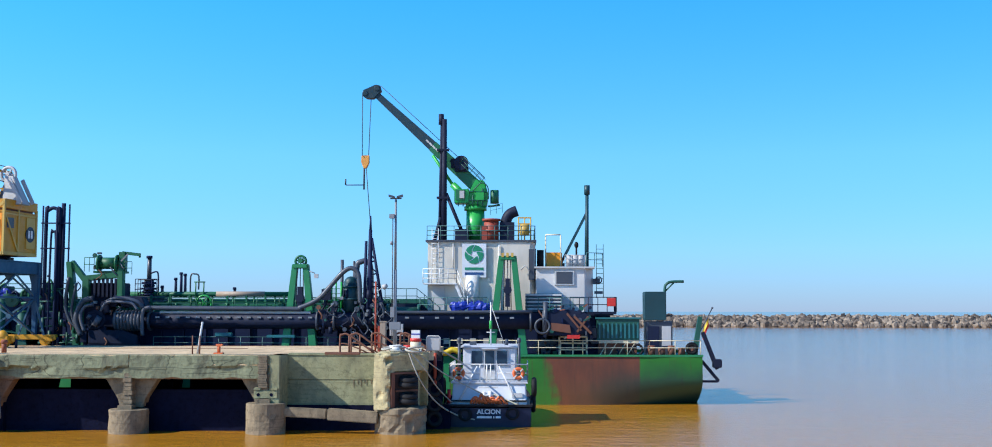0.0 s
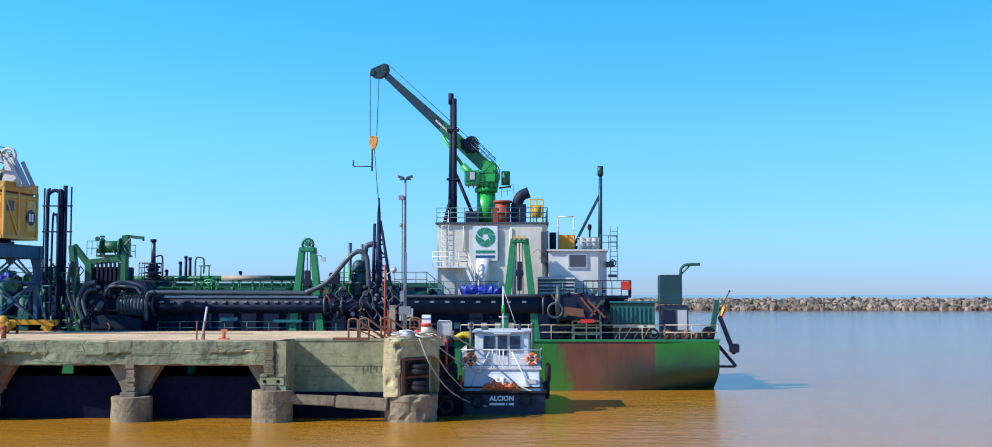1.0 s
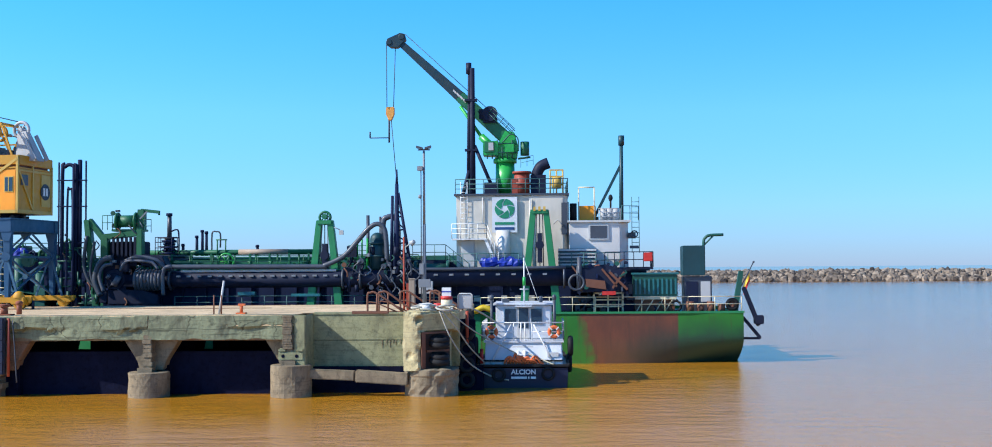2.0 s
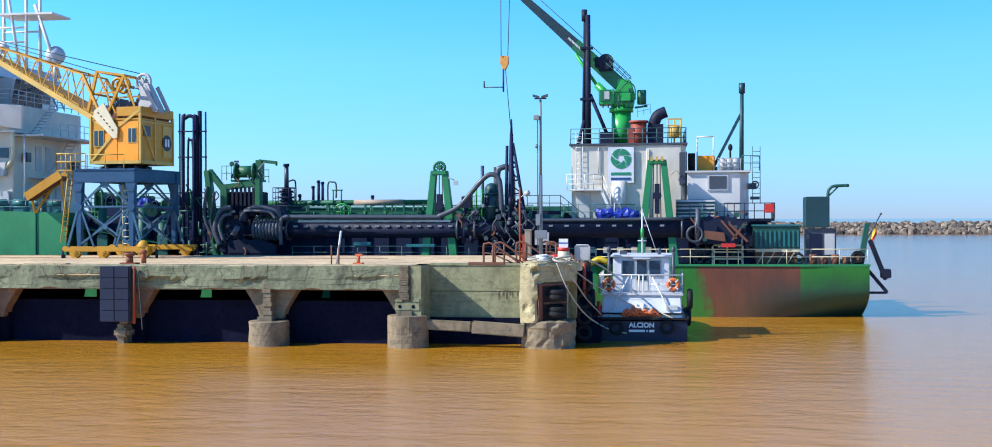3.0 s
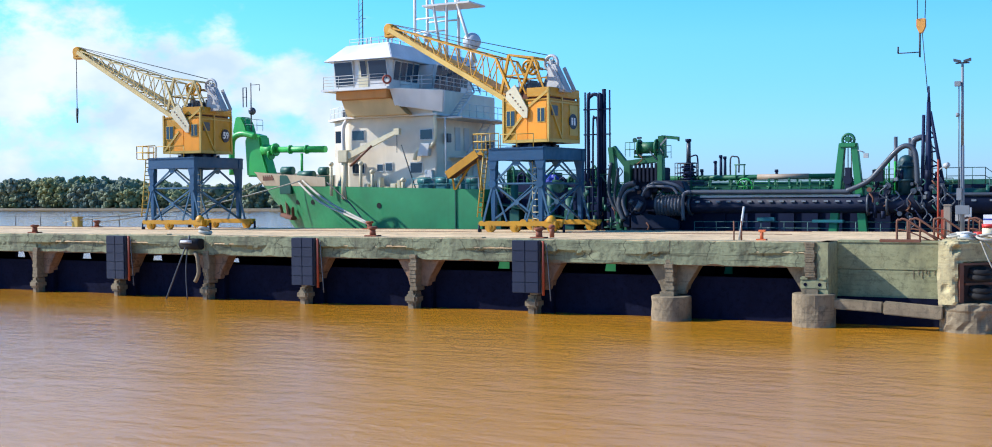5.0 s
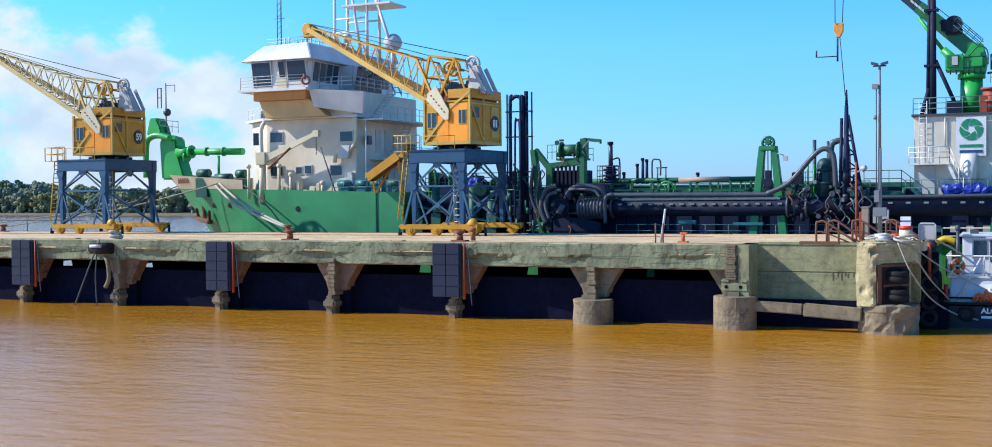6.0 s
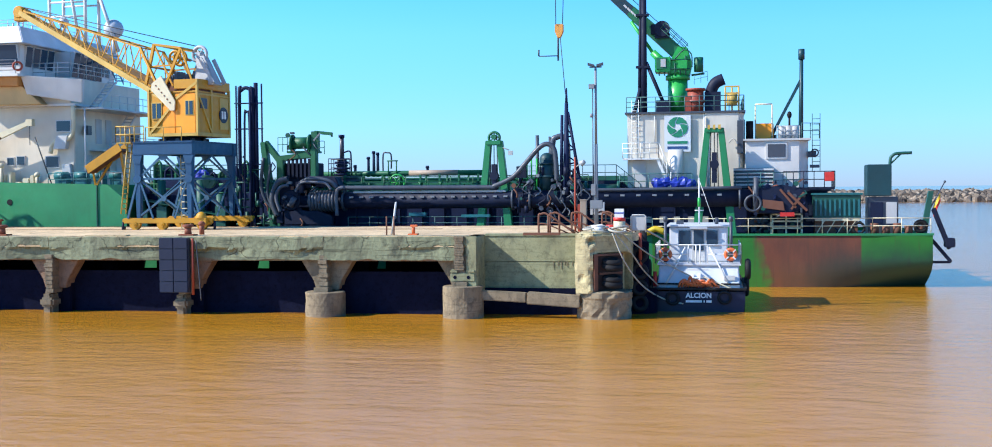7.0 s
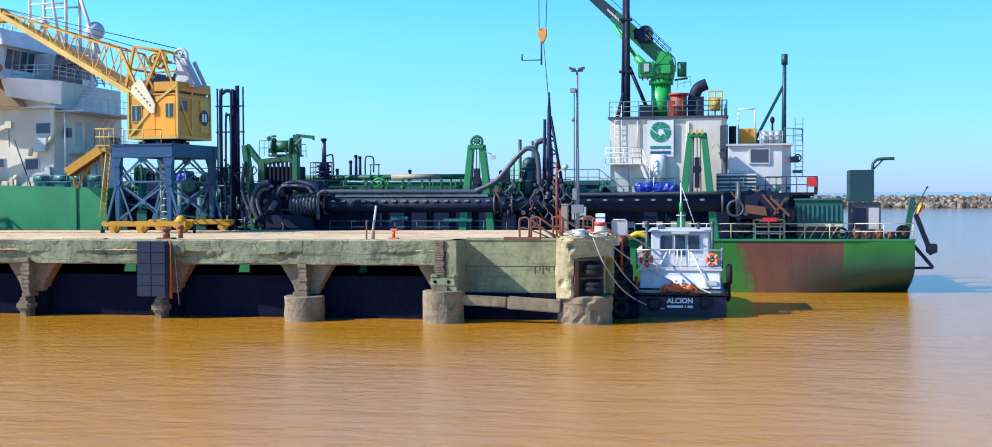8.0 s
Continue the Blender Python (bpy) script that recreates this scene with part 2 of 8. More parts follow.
M_CABLE = plain("dark_cable", (0.04, 0.045, 0.05), 0.6)
M_LETTER = plain("white_lettering", (0.75, 0.75, 0.75), 0.5)
for dull, amount in ((M_DARKCON, 0.03), (M_BLACK, 0.22), (M_COAMING, 0.15), (M_NAVY, 0.3), (M_PANEL, 0.25), (M_RUBBER, 0.25)):
    dull.node_tree.nodes["Principled BSDF"].inputs["Specular IOR Level"].default_value = amount

# dark panes; the blue of reflected sky is put into their base colour
n = Nodes("sky_tinted_glass")
M_GLASS = n.done((0.020, 0.042, 0.070), 0.05)

# the stern's side: bright green, large brown primer patch, foot darkened as undercut shade
n = Nodes("stern_hull_paint")
X, Y, Z = n.xyz()
wob = n.noise(0.8, 5, 0.6)
grn = n.mix(n.ramp(n.noise(0.5, 4), 0.3, 0.7), (0.012, 0.14, 0.012), (0.022, 0.20, 0.018))
brn = n.mix(n.ramp(n.noise(0.9, 6, 0.6, (1, 1, 0.35)), 0.35, 0.7), (0.17, 0.050, 0.022), (0.080, 0.030, 0.018))
left = n.ramp(n.calc("ADD", n.calc("ADD", X, n.calc("MULTIPLY", wob, 1.6)), n.calc("MULTIPLY", Z, 0.35)), 0.15, 0.75)
right = n.ramp(X, 5.25, 5.35, 1, 0)
c = n.mix(n.calc("MULTIPLY", left, right), grn, brn)
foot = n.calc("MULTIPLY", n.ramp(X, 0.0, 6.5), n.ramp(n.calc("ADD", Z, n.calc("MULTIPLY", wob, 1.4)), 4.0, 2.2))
mid = n.calc("MULTIPLY", n.ramp(n.calc("ADD", Z, n.calc("MULTIPLY", wob, 1.4)), 2.9, 1.6, 0, 0.6), n.ramp(X, -1, 5, 0.2, 1))
c = n.mix(mid, c, (0.10, 0.075, 0.018))
streak = n.ramp(n.noise(2.5, 6, 0.6, (1.5, 1, 0.12), (2, 2, 2)), 0.56, 0.7, 0, 0.6)
c = n.mix(streak, c, (0.075, 0.035, 0.018))
# shade of the tucked-in stern, painted on as dark teal
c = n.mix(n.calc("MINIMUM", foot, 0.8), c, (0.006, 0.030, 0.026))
n.bump(n.noise(1.2, 3), 0.3, 0.06)
M_STERN = n.done(c, 0.7)

# muddy river water with small wind ripples
n = Nodes("muddy_water")
c = n.mix(n.ramp(n.noise(0.02, 4), 0.3, 0.7), (0.52, 0.222, 0.014), (0.60, 0.268, 0.020))
rip = n.noise(1.0, 7, 0.66, (0.6, 1.25, 1))
swell = n.noise(0.13, 3, 0.5, (0.7, 1.2, 1))
fine = n.noise(3.2, 4, 0.6, (0.7, 1.3, 1), (3, 7, 0))
hgt = n.calc("ADD", n.calc("ADD", rip, n.calc("MULTIPLY", fine, 0.22)), n.calc("MULTIPLY", swell, 2.0))
bmp = n.t.nodes.new("ShaderNodeBump")
bmp.inputs["Strength"].default_value, bmp.inputs["Distance"].default_value = 0.28, 0.30
n.link(hgt, bmp.inputs["Height"])
dif = n.t.nodes.new("ShaderNodeBsdfDiffuse")
n.link(c, dif.inputs["Color"])
glo = n.t.nodes.new("ShaderNodeBsdfGlossy")
glo.inputs["Roughness"].default_value = 0.10
bm2 = n.t.nodes.new("ShaderNodeBump")
bm2.inputs["Strength"].default_value, bm2.inputs["Distance"].default_value = 0.5, 0.30
n.link(hgt, bm2.inputs["Height"])
n.link(bm2.outputs[0], dif.inputs["Normal"])
n.link(bmp.outputs[0], glo.inputs["Normal"])
fre = n.t.nodes.new("ShaderNodeFresnel")
fre.inputs["IOR"].default_value = 2.1
bm3 = n.t.nodes.new("ShaderNodeBump")
bm3.inputs["Strength"].default_value, bm3.inputs["Distance"].default_value = 0.12, 0.30
n.link(hgt, bm3.inputs["Height"])
n.link(bm3.outputs[0], fre.inputs["Normal"])
mixs = n.t.nodes.new("ShaderNodeMixShader")
n.link(fre.outputs[0], mixs.inputs[0])
n.link(dif.outputs[0], mixs.inputs[1])
n.link(glo.outputs[0], mixs.inputs[2])
n.link(mixs.outputs[0], n.t.nodes["Material Output"].inputs["Surface"])
n.t.nodes.remove(n.p)
M_WATER = n.mat

n = Nodes("breakwater_rock")
isl = n.t.nodes.new("ShaderNodeNewGeometry")
c = n.mix(isl.outputs["Random Per Island"], (0.035, 0.027, 0.022), (0.36, 0.28, 0.20))
c = n.mix(n.ramp(n.noise(1.2, 6), 0.45, 0.7, 0, 0.5), c, (0.09, 0.07, 0.055))
n.bump(n.noise(3, 6), 0.6, 0.1)
M_ROCK = n.done(c, 0.9)

# leaf greens paled and blued: distance haze is put into the colour
n = Nodes("hazy_far_foliage")
isl = n.t.nodes.new("ShaderNodeNewGeometry")
c = n.mix(isl.outputs["Random Per Island"], (0.11, 0.15, 0.115), (0.155, 0.19, 0.135))
c = n.mix(n.ramp(n.noise(0.045, 3), 0.42, 0.62), c, (0.19, 0.21, 0.085))
n.bump(n.noise(1.5, 5), 0.35, 0.3)
M_LEAF = n.done(c, 0.9)
M_BANK = concrete("river_bank", (0.16, 0.14, 0.10), (0.10, 0.12, 0.07), 0.6)

# ---- mesh helpers ----


def frame_of(d):
    d = Vector(d).normalized()
    a = Vector((0, 0, 1)) if abs(d.z) < 0.95 else Vector((1, 0, 0))
    s = d.cross(a).normalized()
    return d, s, s.cross(d).normalized()


class M:
    """A mesh in the making, in world coordinates."""

    def __init__(self):
        self.v, self.f, self.s, self.c = [], [], [], []

    def add(self, vs, fs, smooth=False):
        k = len(self.v)
        self.c.append((k, len(self.f)))
        self.v += [tuple(p) for p in vs]
        self.f += [tuple(i + k for i in f) for f in fs]
        self.s += [smooth] * len(fs)
        return self

    def hexa(self, p):
        return self.add(p, [(0, 3, 2, 1), (4, 5, 6, 7), (0, 1, 5, 4), (1, 2, 6, 5), (2, 3, 7, 6), (3, 0, 4, 7)])

    def box(self, x0, x1, y0, y1, z0, z1):
        return self.hexa([(x0, y0, z0), (x1, y0, z0), (x1, y1, z0), (x0, y1, z0), (x0, y0, z1), (x1, y0, z1), (x1, y1, z1), (x0, y1, z1)])

    def beam(self, a, b, w, h=None, w2=None, h2=None):
        h = w if h is None else h
        w2, h2 = w if w2 is None else w2, h if h2 is None else h2
        a, b = Vector(a), Vector(b)
        _, s, u = frame_of(b - a)
        ps = []
        for c, ww, hh in ((a, w, h), (b, w2, h2)):
            ps += [c - s * ww / 2 - u * hh / 2, c + s * ww / 2 - u * hh / 2, c + s * ww / 2 + u * hh / 2, c - s * ww / 2 + u * hh / 2]
        return self.hexa(ps)

    def rod(self, a, b, r, r2=None, n=8):
        r2 = r if r2 is None else r2
        a, b = Vector(a), Vector(b)
        _, s, u = frame_of(b - a)
        vs, k = [], n
        for c, rr in ((a, r), (b, r2)):
            vs += [c + (s * math.cos(t) + u * math.sin(t)) * rr for t in (2 * math.pi * i / n for i in range(n))]
        self.add(vs, [(i, (i + 1) % n, k + (i + 1) % n, k + i) for i in range(n)], True)
        kk = len(self.v) - 2 * n
        self.f += [tuple(kk + i for i in reversed(range(n))), tuple(kk + n + i for i in range(n))]
        self.s += [False, False]
        return self

    def tube(self, pts, r, n=8, smooth_steps=0):
        p = [Vector(q) for q in pts]
        if smooth_steps:
            q = []
            for i in range(len(p) - 1):
                p0, p1, p2, p3 = p[max(i - 1, 0)], p[i], p[i + 1], p[min(i + 2, len(p) - 1)]
                for j in range(smooth_steps):
                    t = j / smooth_steps
                    q.append(0.5 * (2 * p1 + (p2 - p0) * t + (2 * p0 - 5 * p1 + 4 * p2 - p3) * t * t + (3 * p1 - p0 - 3 * p2 + p3) * t ** 3))
            p = q + [p[-1]]
        vs, fs = [], []
        _, s, u = frame_of(p[1] - p[0])
        for i, c in enumerate(p):
            d = (p[min(i + 1, len(p) - 1)] - p[max(i - 1, 0)]).normalized()
            s = (s - d * s.dot(d)).normalized()
            u = d.cross(s)
            vs += [c + (s * math.cos(t) + u * math.sin(t)) * r for t in (2 * math.pi * j / n for j in range(n))]
        for i in range(len(p) - 1):
            fs += [(i * n + j, i * n + (j + 1) % n, (i + 1) * n + (j + 1) % n, (i + 1) * n + j) for j in range(n)]
        k = len(self.v)
        self.add(vs, fs, True)
        e = (len(p) - 1) * n
        self.f += [tuple(k + j for j in reversed(range(n))), tuple(k + e + j for j in range(n))]
        self.s += [False, False]
        return self

    def prism(self, poly, axis, lo, hi):
        """A polygon in the two other axes (in order x, y, z), drawn out along axis from lo to hi."""
        n = len(poly)

        def at(p, v):
            return {"x": (v, p[0], p[1]), "y": (p[0], v, p[1]), "z": (p[0], p[1], v)}[axis]

        vs = [at(p, lo) for p in poly] + [at(p, hi) for p in poly]
        return self.add(vs, [tuple(reversed(range(n))), tuple(range(n, 2 * n))] + [(i, (i + 1) % n, n + (i + 1) % n, n + i) for i in range(n)])

    def ring(self, c, axis, R, r, n=20, m=8):
        d, s, u = frame_of(axis)
        c = Vector(c)
        vs, fs = [], []
        for i in range(n):
            a = 2 * math.pi * i / n
            o = s * math.cos(a) + u * math.sin(a)
            vs += [c + o * (R + r * math.cos(b)) + d * r * math.sin(b) for b in (2 * math.pi * j / m for j in range(m))]
        for i in range(n):
            for j in range(m):
                fs.append((i * m + j, ((i + 1) % n) * m + j, ((i + 1) % n) * m + (j + 1) % m, i * m + (j + 1) % m))
        return self.add(vs, fs, True)

    def ball(self, c, rx, ry, rz, n=12, m=7, top=False):
        vs, fs = [], []
        lo = 0.0 if top else -math.pi / 2
        for i in range(m + 1):
            e = lo + (math.pi / 2 - lo) * i / m
            vs += [(c[0] + rx * math.cos(e) * math.cos(a), c[1] + ry * math.cos(e) * math.sin(a), c[2] + rz * math.sin(e)) for a in (2 * math.pi * j / n for j in range(n))]
        for i in range(m):
            fs += [(i * n + j, i * n + (j + 1) % n, (i + 1) * n + (j + 1) % n, (i + 1) * n + j) for j in range(n)]
        return self.add(vs, fs, True)

    def rail(self, pts, h=1.0, gap=1.4, r=0.025, bars=2):
        """Posts and bars along a line of feet."""
        for a, b in zip(pts[:-1], pts[1:]):
            a, b = Vector(a), Vector(b)
            k = max(1, round((b - a).length / gap))
            up = Vector((0, 0, h))
            for i in range(k + 1):
                q = a.lerp(b, i / k)
                self.rod(q, q + up, r, n=5)
            for j in range(bars):
                z = Vector((0, 0, h * (1 - j / bars)))
                self.rod(a + z, b + z, r, n=5)
        return self

    def ladder(self, a, b, w=0.45, r=0.025, step=0.35, side=(1, 0, 0)):
        a, b, s = Vector(a), Vector(b), Vector(side) * w / 2
        self.rod(a - s, b - s, r, n=5).rod(a + s, b + s, r, n=5)
        k = int((b - a).length / step)
        for i in range(1, k):
            q = a.lerp(b, i / k)
            self.rod(q - s, q + s, r * 0.8, n=5)
        return self

    def stairs(self, a, b, w, side, n=8):
        a, b, s = Vector(a), Vector(b), Vector(side)
        for k in (0, 1):
            self.beam(a + s * w * k, b + s * w * k, 0.05, 0.18)
        for i in range(n):
            q = a.lerp(b, (i + 0.5) / n)
            self.beam(q, q + s * w, 0.22, 0.04)
        return self


def lumps(m, pts, r, rng, k=1):
    """Crumpled cloth-like lumps about the points."""
    for c in pts:
        vs, fs = [], []
        nn, mm = 14, 8
        for i in range(mm + 1):
            e = -math.pi / 2 + math.pi * i / mm
            for j in range(nn):
                a = 2 * math.pi * j / nn
                d = Vector((math.cos(e) * math.cos(a), math.cos(e) * math.sin(a), math.sin(e)))
                q = r * (1 + 0.38 * noise.noise(d * 1.6 + Vector(c)) + 0.16 * noise.noise(d * 4.5 + Vector(c)))
                vs.append((c[0] + d.x * q, c[1] + d.y * q * 0.6, c[2] + d.z * q * 0.75))
        for i in range(mm):
            fs += [(i * nn + j, i * nn + (j + 1) % nn, (i + 1) * nn + (j + 1) % nn, (i + 1) * nn + j) for j in range(nn)]
        m.add(vs, fs)
    return m


def root_of(ob):
    while ob.parent:
        ob = ob.parent
    return ob


def thing(name, at, label, category, group="", kind=""):
    ob = new(name)
    ob.location = at
    ob.empty_display_size = 0.3
    return tagged(ob, label, category, group, kind)


def to_mesh(name, m, mat, origin=(0, 0, 0), bevel=0.0):
    me = bpy.data.meshes.new(name)
    o = Vector(origin)
    me.from_pydata([tuple(Vector(p) - o) for p in m.v], [], m.f)
    me.polygons.foreach_set("use_smooth", m.s)
    bm = bmesh.new()
    bm.from_mesh(me)
    bmesh.ops.recalc_face_normals(bm, faces=bm.faces)
    if bevel:
        sharp = [e for e in bm.edges if len(e.link_faces) == 2 and e.calc_face_angle(0) > 0.6]
        bmesh.ops.bevel(bm, geom=sharp, offset=bevel, segments=2, affect="EDGES", clamp_overlap=True)
    bm.to_mesh(me)
    bm.free()
    me.materials.append(mat)
    return me


def split(m, every=False):
    """The separate pieces of m: its primitives, joined where they meet (or each one alone)."""
    ends = m.c[1:] + [(len(m.v), len(m.f))]
    boxes = []
    for (v0, _), (v1, _) in zip(m.c, ends):
        p = np.array(m.v[v0:v1])
        boxes.append((p.min(0) - 0.03, p.max(0) + 0.03))
    k = len(boxes)
    own = list(range(k))
    if not every:
        for i in range(k):
            for j in range(i):
                if own[i] != own[j] and (boxes[i][0] <= boxes[j][1]).all() and (boxes[j][0] <= boxes[i][1]).all():
                    a, b = own[i], own[j]
                    own = [b if o == a else o for o in own]
    out = {}
    for i, o in enumerate(own):
        q = out.setdefault(o, M())
        (v0, f0), (v1, f1) = m.c[i], ends[i]
        d = len(q.v) - v0
        q.c.append((len(q.v), len(q.f)))
        q.v += m.v[v0:v1]
        q.f += [tuple(x + d for x in f) for f in m.f[f0:f1]]
        q.s += m.s[f0:f1]
    return list(out.values())


def part(name, m, mat, parent, label="", bevel=0.0, every=False):
    """A part under a thing or under another part; pieces that stand apart become parts of their own."""
    first = None
    for q in split(m, every):
        ob = new(name, to_mesh(name, q, mat, root_of(parent).location, bevel))
        ob.parent = parent
        if label:
            ob["label"] = label
        first = first or ob
    return first


def solid(name, m, mat, at, label, category, group="", kind="", bevel=0.0):
    """A thing that is one single mesh."""
    ob = new(name, to_mesh(name, m, mat, at, bevel))
    ob.location = at
    return tagged(ob, label, category, group, kind)


def text(name, words, size, m, mat, parent, depth=0.01, label=""):
    cu = bpy.data.curves.new(name, "FONT")
    cu.body, cu.size, cu.extrude, cu.offset, cu.align_x, cu.align_y = words, size, depth, size * 0.035, "CENTER", "CENTER"
    tmp = bpy.data.objects.new(name, cu)
    scene.collection.objects.link(tmp)
    me = bpy.data.meshes.new_from_object(tmp.evaluated_get(bpy.context.evaluated_depsgraph_get()))
    bpy.data.objects.remove(tmp)
    me.transform(Matrix.Translation(-root_of(parent).location) @ m)
    me.materials.clear()
    me.materials.append(mat)
    ob = new(name, me)
    ob.parent = parent
    if label:
        ob["label"] = label
    return ob
# ---- setting: water, breakwater, far bank ----
m = M()
xs = (-3500, -600, -150, 60, 260, 800, 3500)
ys = (-1500, -200, -20, 60, 120, 400, 1000, 4800)
m.add([(x, y, 0.13) for y in ys for x in xs], [(j * 7 + i, j * 7 + i + 1, j * 7 + i + 8, j * 7 + i + 7) for j in range(7) for i in range(6)])
solid("water", m, M_WATER, (0, 0, 0), "muddy brown river water with small wind ripples", "water", kind="structure")

rng = random.Random(11)


def rock(m, c, s, rng):
    """One angular boulder: a jittered eight-cornered block with cut corners."""
    g = (1 + 5 ** 0.5) / 2
    vs = [(-1, g, 0), (1, g, 0), (-1, -g, 0), (1, -g, 0), (0, -1, g), (0, 1, g), (0, -1, -g), (0, 1, -g), (g, 0, -1), (g, 0, 1), (-g, 0, -1), (-g, 0, 1)]
    fs = [(0, 11, 5), (0, 5, 1), (0, 1, 7), (0, 7, 10), (0, 10, 11), (1, 5, 9), (5, 11, 4), (11, 10, 2), (10, 7, 6), (7, 1, 8), (3, 9, 4), (3, 4, 2), (3, 2, 6), (3, 6, 8), (3, 8, 9), (4, 9, 5), (2, 4, 11), (6, 2, 10), (8, 6, 7), (9, 8, 1)]
    q = Euler((rng.uniform(0, 6), rng.uniform(0, 6), rng.uniform(0, 6))).to_matrix()
    sx, sy, sz = s * rng.uniform(0.7, 1.3) / 1.9, s * rng.uniform(0.7, 1.3) / 1.9, s * rng.uniform(0.6, 1.0) / 1.9
    out = []
    for v in vs:
        k = rng.uniform(0.8, 1.2)
        w = q @ Vector((v[0] * sx * k, v[1] * sy * k, v[2] * sz * k))
        out.append((c[0] + w.x, c[1] + w.y, c[2] + w.z))
    m.add(out, fs)


m = M()
for i in range(6500):
    x = -120 + 470 * (i / 6500) + rng.uniform(-1, 1)
    v = rng.random()
    y = 464 + v * 9
    z = min(v * 1.6, 1) * 3.1 + rng.uniform(-0.4, 0.5)
    rock(m, (x, y, z), rng.uniform(0.9, 2.0), rng)
bw = solid("breakwater", m, M_ROCK, (0, 468, 0), "long low breakwater of brown-grey boulders in the water", "breakwater", kind="stuff")
m = M().prism([(464, -1), (472, 3.0), (478, 3.0), (486, -1)], "x", -130, 360)
solid("breakwater_core", m, M_BANK, (0, 470, 0), "dark rubble core under the breakwater boulders", "breakwater", kind="structure")

m = M().prism([(-900, 560), (-330, 440), (-250, 470), (-240, 900), (-900, 1000)], "z", -1, 1.2)
solid("river_bank", m, M_BANK, (-500, 600, 0), "low wooded bank across the river", "bank", kind="structure")


def clump(m, c, r, rng):
    vs, fs = [], []
    nn, mm = 6, 4
    ph = rng.uniform(0, 6)
    for i in range(mm + 1):
        e = -math.pi / 2 + math.pi * i / mm
        for j in range(nn):
            a = ph + 2 * math.pi * j / nn
            k = r * rng.uniform(0.7, 1.25)
            vs.append((c[0] + k * math.cos(e) * math.cos(a), c[1] + k * math.cos(e) * math.sin(a), c[2] + 0.85 * k * math.sin(e)))
    for i in range(mm):
        fs += [(i * nn + j, i * nn + (j + 1) % nn, (i + 1) * nn + (j + 1) % nn, (i + 1) * nn + j) for j in range(nn)]
    m.add(vs, fs)


m = M()
for i in range(430):
    u = rng.random()
    x = -860 + 622 * u
    y = 445 + max(0, (-330 - x)) * 0.21 + rng.uniform(2, 70)
    hgt = rng.uniform(8, 12) + 5 * noise.noise((x * 0.010, 3.3, 0)) + 3.0 * max(0, min(1, (-400 - x) / 100)) + (y - 445) * 0.02
    m.rod((x, y, 1), (x + rng.uniform(-1, 1), y, hgt * 0.6), 0.4, 0.15, 6)
    for k in range(44):
        a, rr = rng.uniform(0, 6.28), rng.uniform(0, 1) ** 0.5
        zz = rng.uniform(0.05, 1.0)
        wid = 6.5 * math.sin(math.pi * min(0.95, zz * 0.8 + 0.15)) ** 0.6
        clump(m, (x + math.cos(a) * rr * wid, y + math.sin(a) * rr * wid * 0.8, 1 + hgt * zz), rng.uniform(0.8, 1.9), rng)
solid("far_woods", m, M_LEAF, (-500, 500, 0), "dark green riverside woods on the far bank", "trees", kind="stuff")

# ---- the concrete dock ----
DZ, Y0, Y1, XE = 4.3, 61.0, 77.0, -8.2
BAY = 7.85
dock = thing("dock", (-40, 69, 0), "old concrete dock on pillars, green-grey and cracked", "dock", kind="structure")
m = M().prism([(-130, Y0 + 0.02), (-15.9, Y0 + 0.02), (-15.9, Y0 + 2.3), (-10.8, Y0 + 2.3), (-10.8, Y0 + 0.5), (-9.6, Y0 + 0.3), (XE, Y0 + 1.6), (XE, Y1), (-130, Y1)], "z", 3.75, DZ)
part("deck_slab", m, M_DECK, dock, "sun-bleached beige concrete deck")
rng = random.Random(5)


def edge_beam(x0, x1, k):
    """A stretch of the front beam, with its face a little uneven and its foot broken."""
    n = max(6, int((x1 - x0) / 0.13))
    rows = 10
    vs, fs = [], []
    w = rows + 3
    for i in range(n + 1):
        x = x0 + (x1 - x0) * i / n
        rough = noise.noise((x * 3.1, k, 4.0)) * 0.06
        brk = 3.72 + 0.30 * noise.noise((x * 0.45, k, 2.0)) + 0.10 * noise.noise((x * 2.3, k, 8.0)) + rough
        deep = 0.26 * max(0.0, min(1.0, 0.40 + 2.1 * noise.noise((x * 0.28, k * 3.1, 5.0))))
        foot = 3.04 + max(0, noise.noise((x * 0.9, k, 7.0))) * 0.20
        lip = 4.25 + noise.noise((x * 1.7, k, 3.0)) * 0.05
        vs.append((x, Y0 + 0.55, foot))
        for j in range(rows):
            z = foot + (lip - foot) * j / (rows - 1)
            inset = deep * max(0.0, min(1.0, (brk - z) / 0.07)) + 0.02 * noise.noise((x * 4, z * 4, k))
            vs.append((x, Y0 + inset, z))
        vs += [(x, Y0 + 0.05, 4.315), (x, Y0 + 0.55, 4.315)]
    for i in range(n):
        fs += [(i * w + j, i * w + (j + 1) % w, i * w + w + (j + 1) % w, i * w + w + j) for j in range(w)]
    fs += [tuple(range(w)), tuple(n * w + j for j in reversed(range(w)))]
    return M().add(vs, fs)


PILLARS = [-24.05 - BAY * i for i in range(1, 13)]
stops = [-118.3, *sorted(PILLARS), -24.05, -16.4]
for i, (a, b) in enumerate(zip(stops[:-1], stops[1:])):
    part("edge_beam", edge_beam(a + 0.015, b - 0.015, i * 1.7), M_BEAM, dock)
    lo = M().box(a + 0.2, b - 0.2, Y0 + 0.35, Y0 + 1.0, 2.99, 3.2)
    part("lower_beam", lo, M_OCHRE if i % 3 else M_PIER, dock, "rust-stained lower beam")

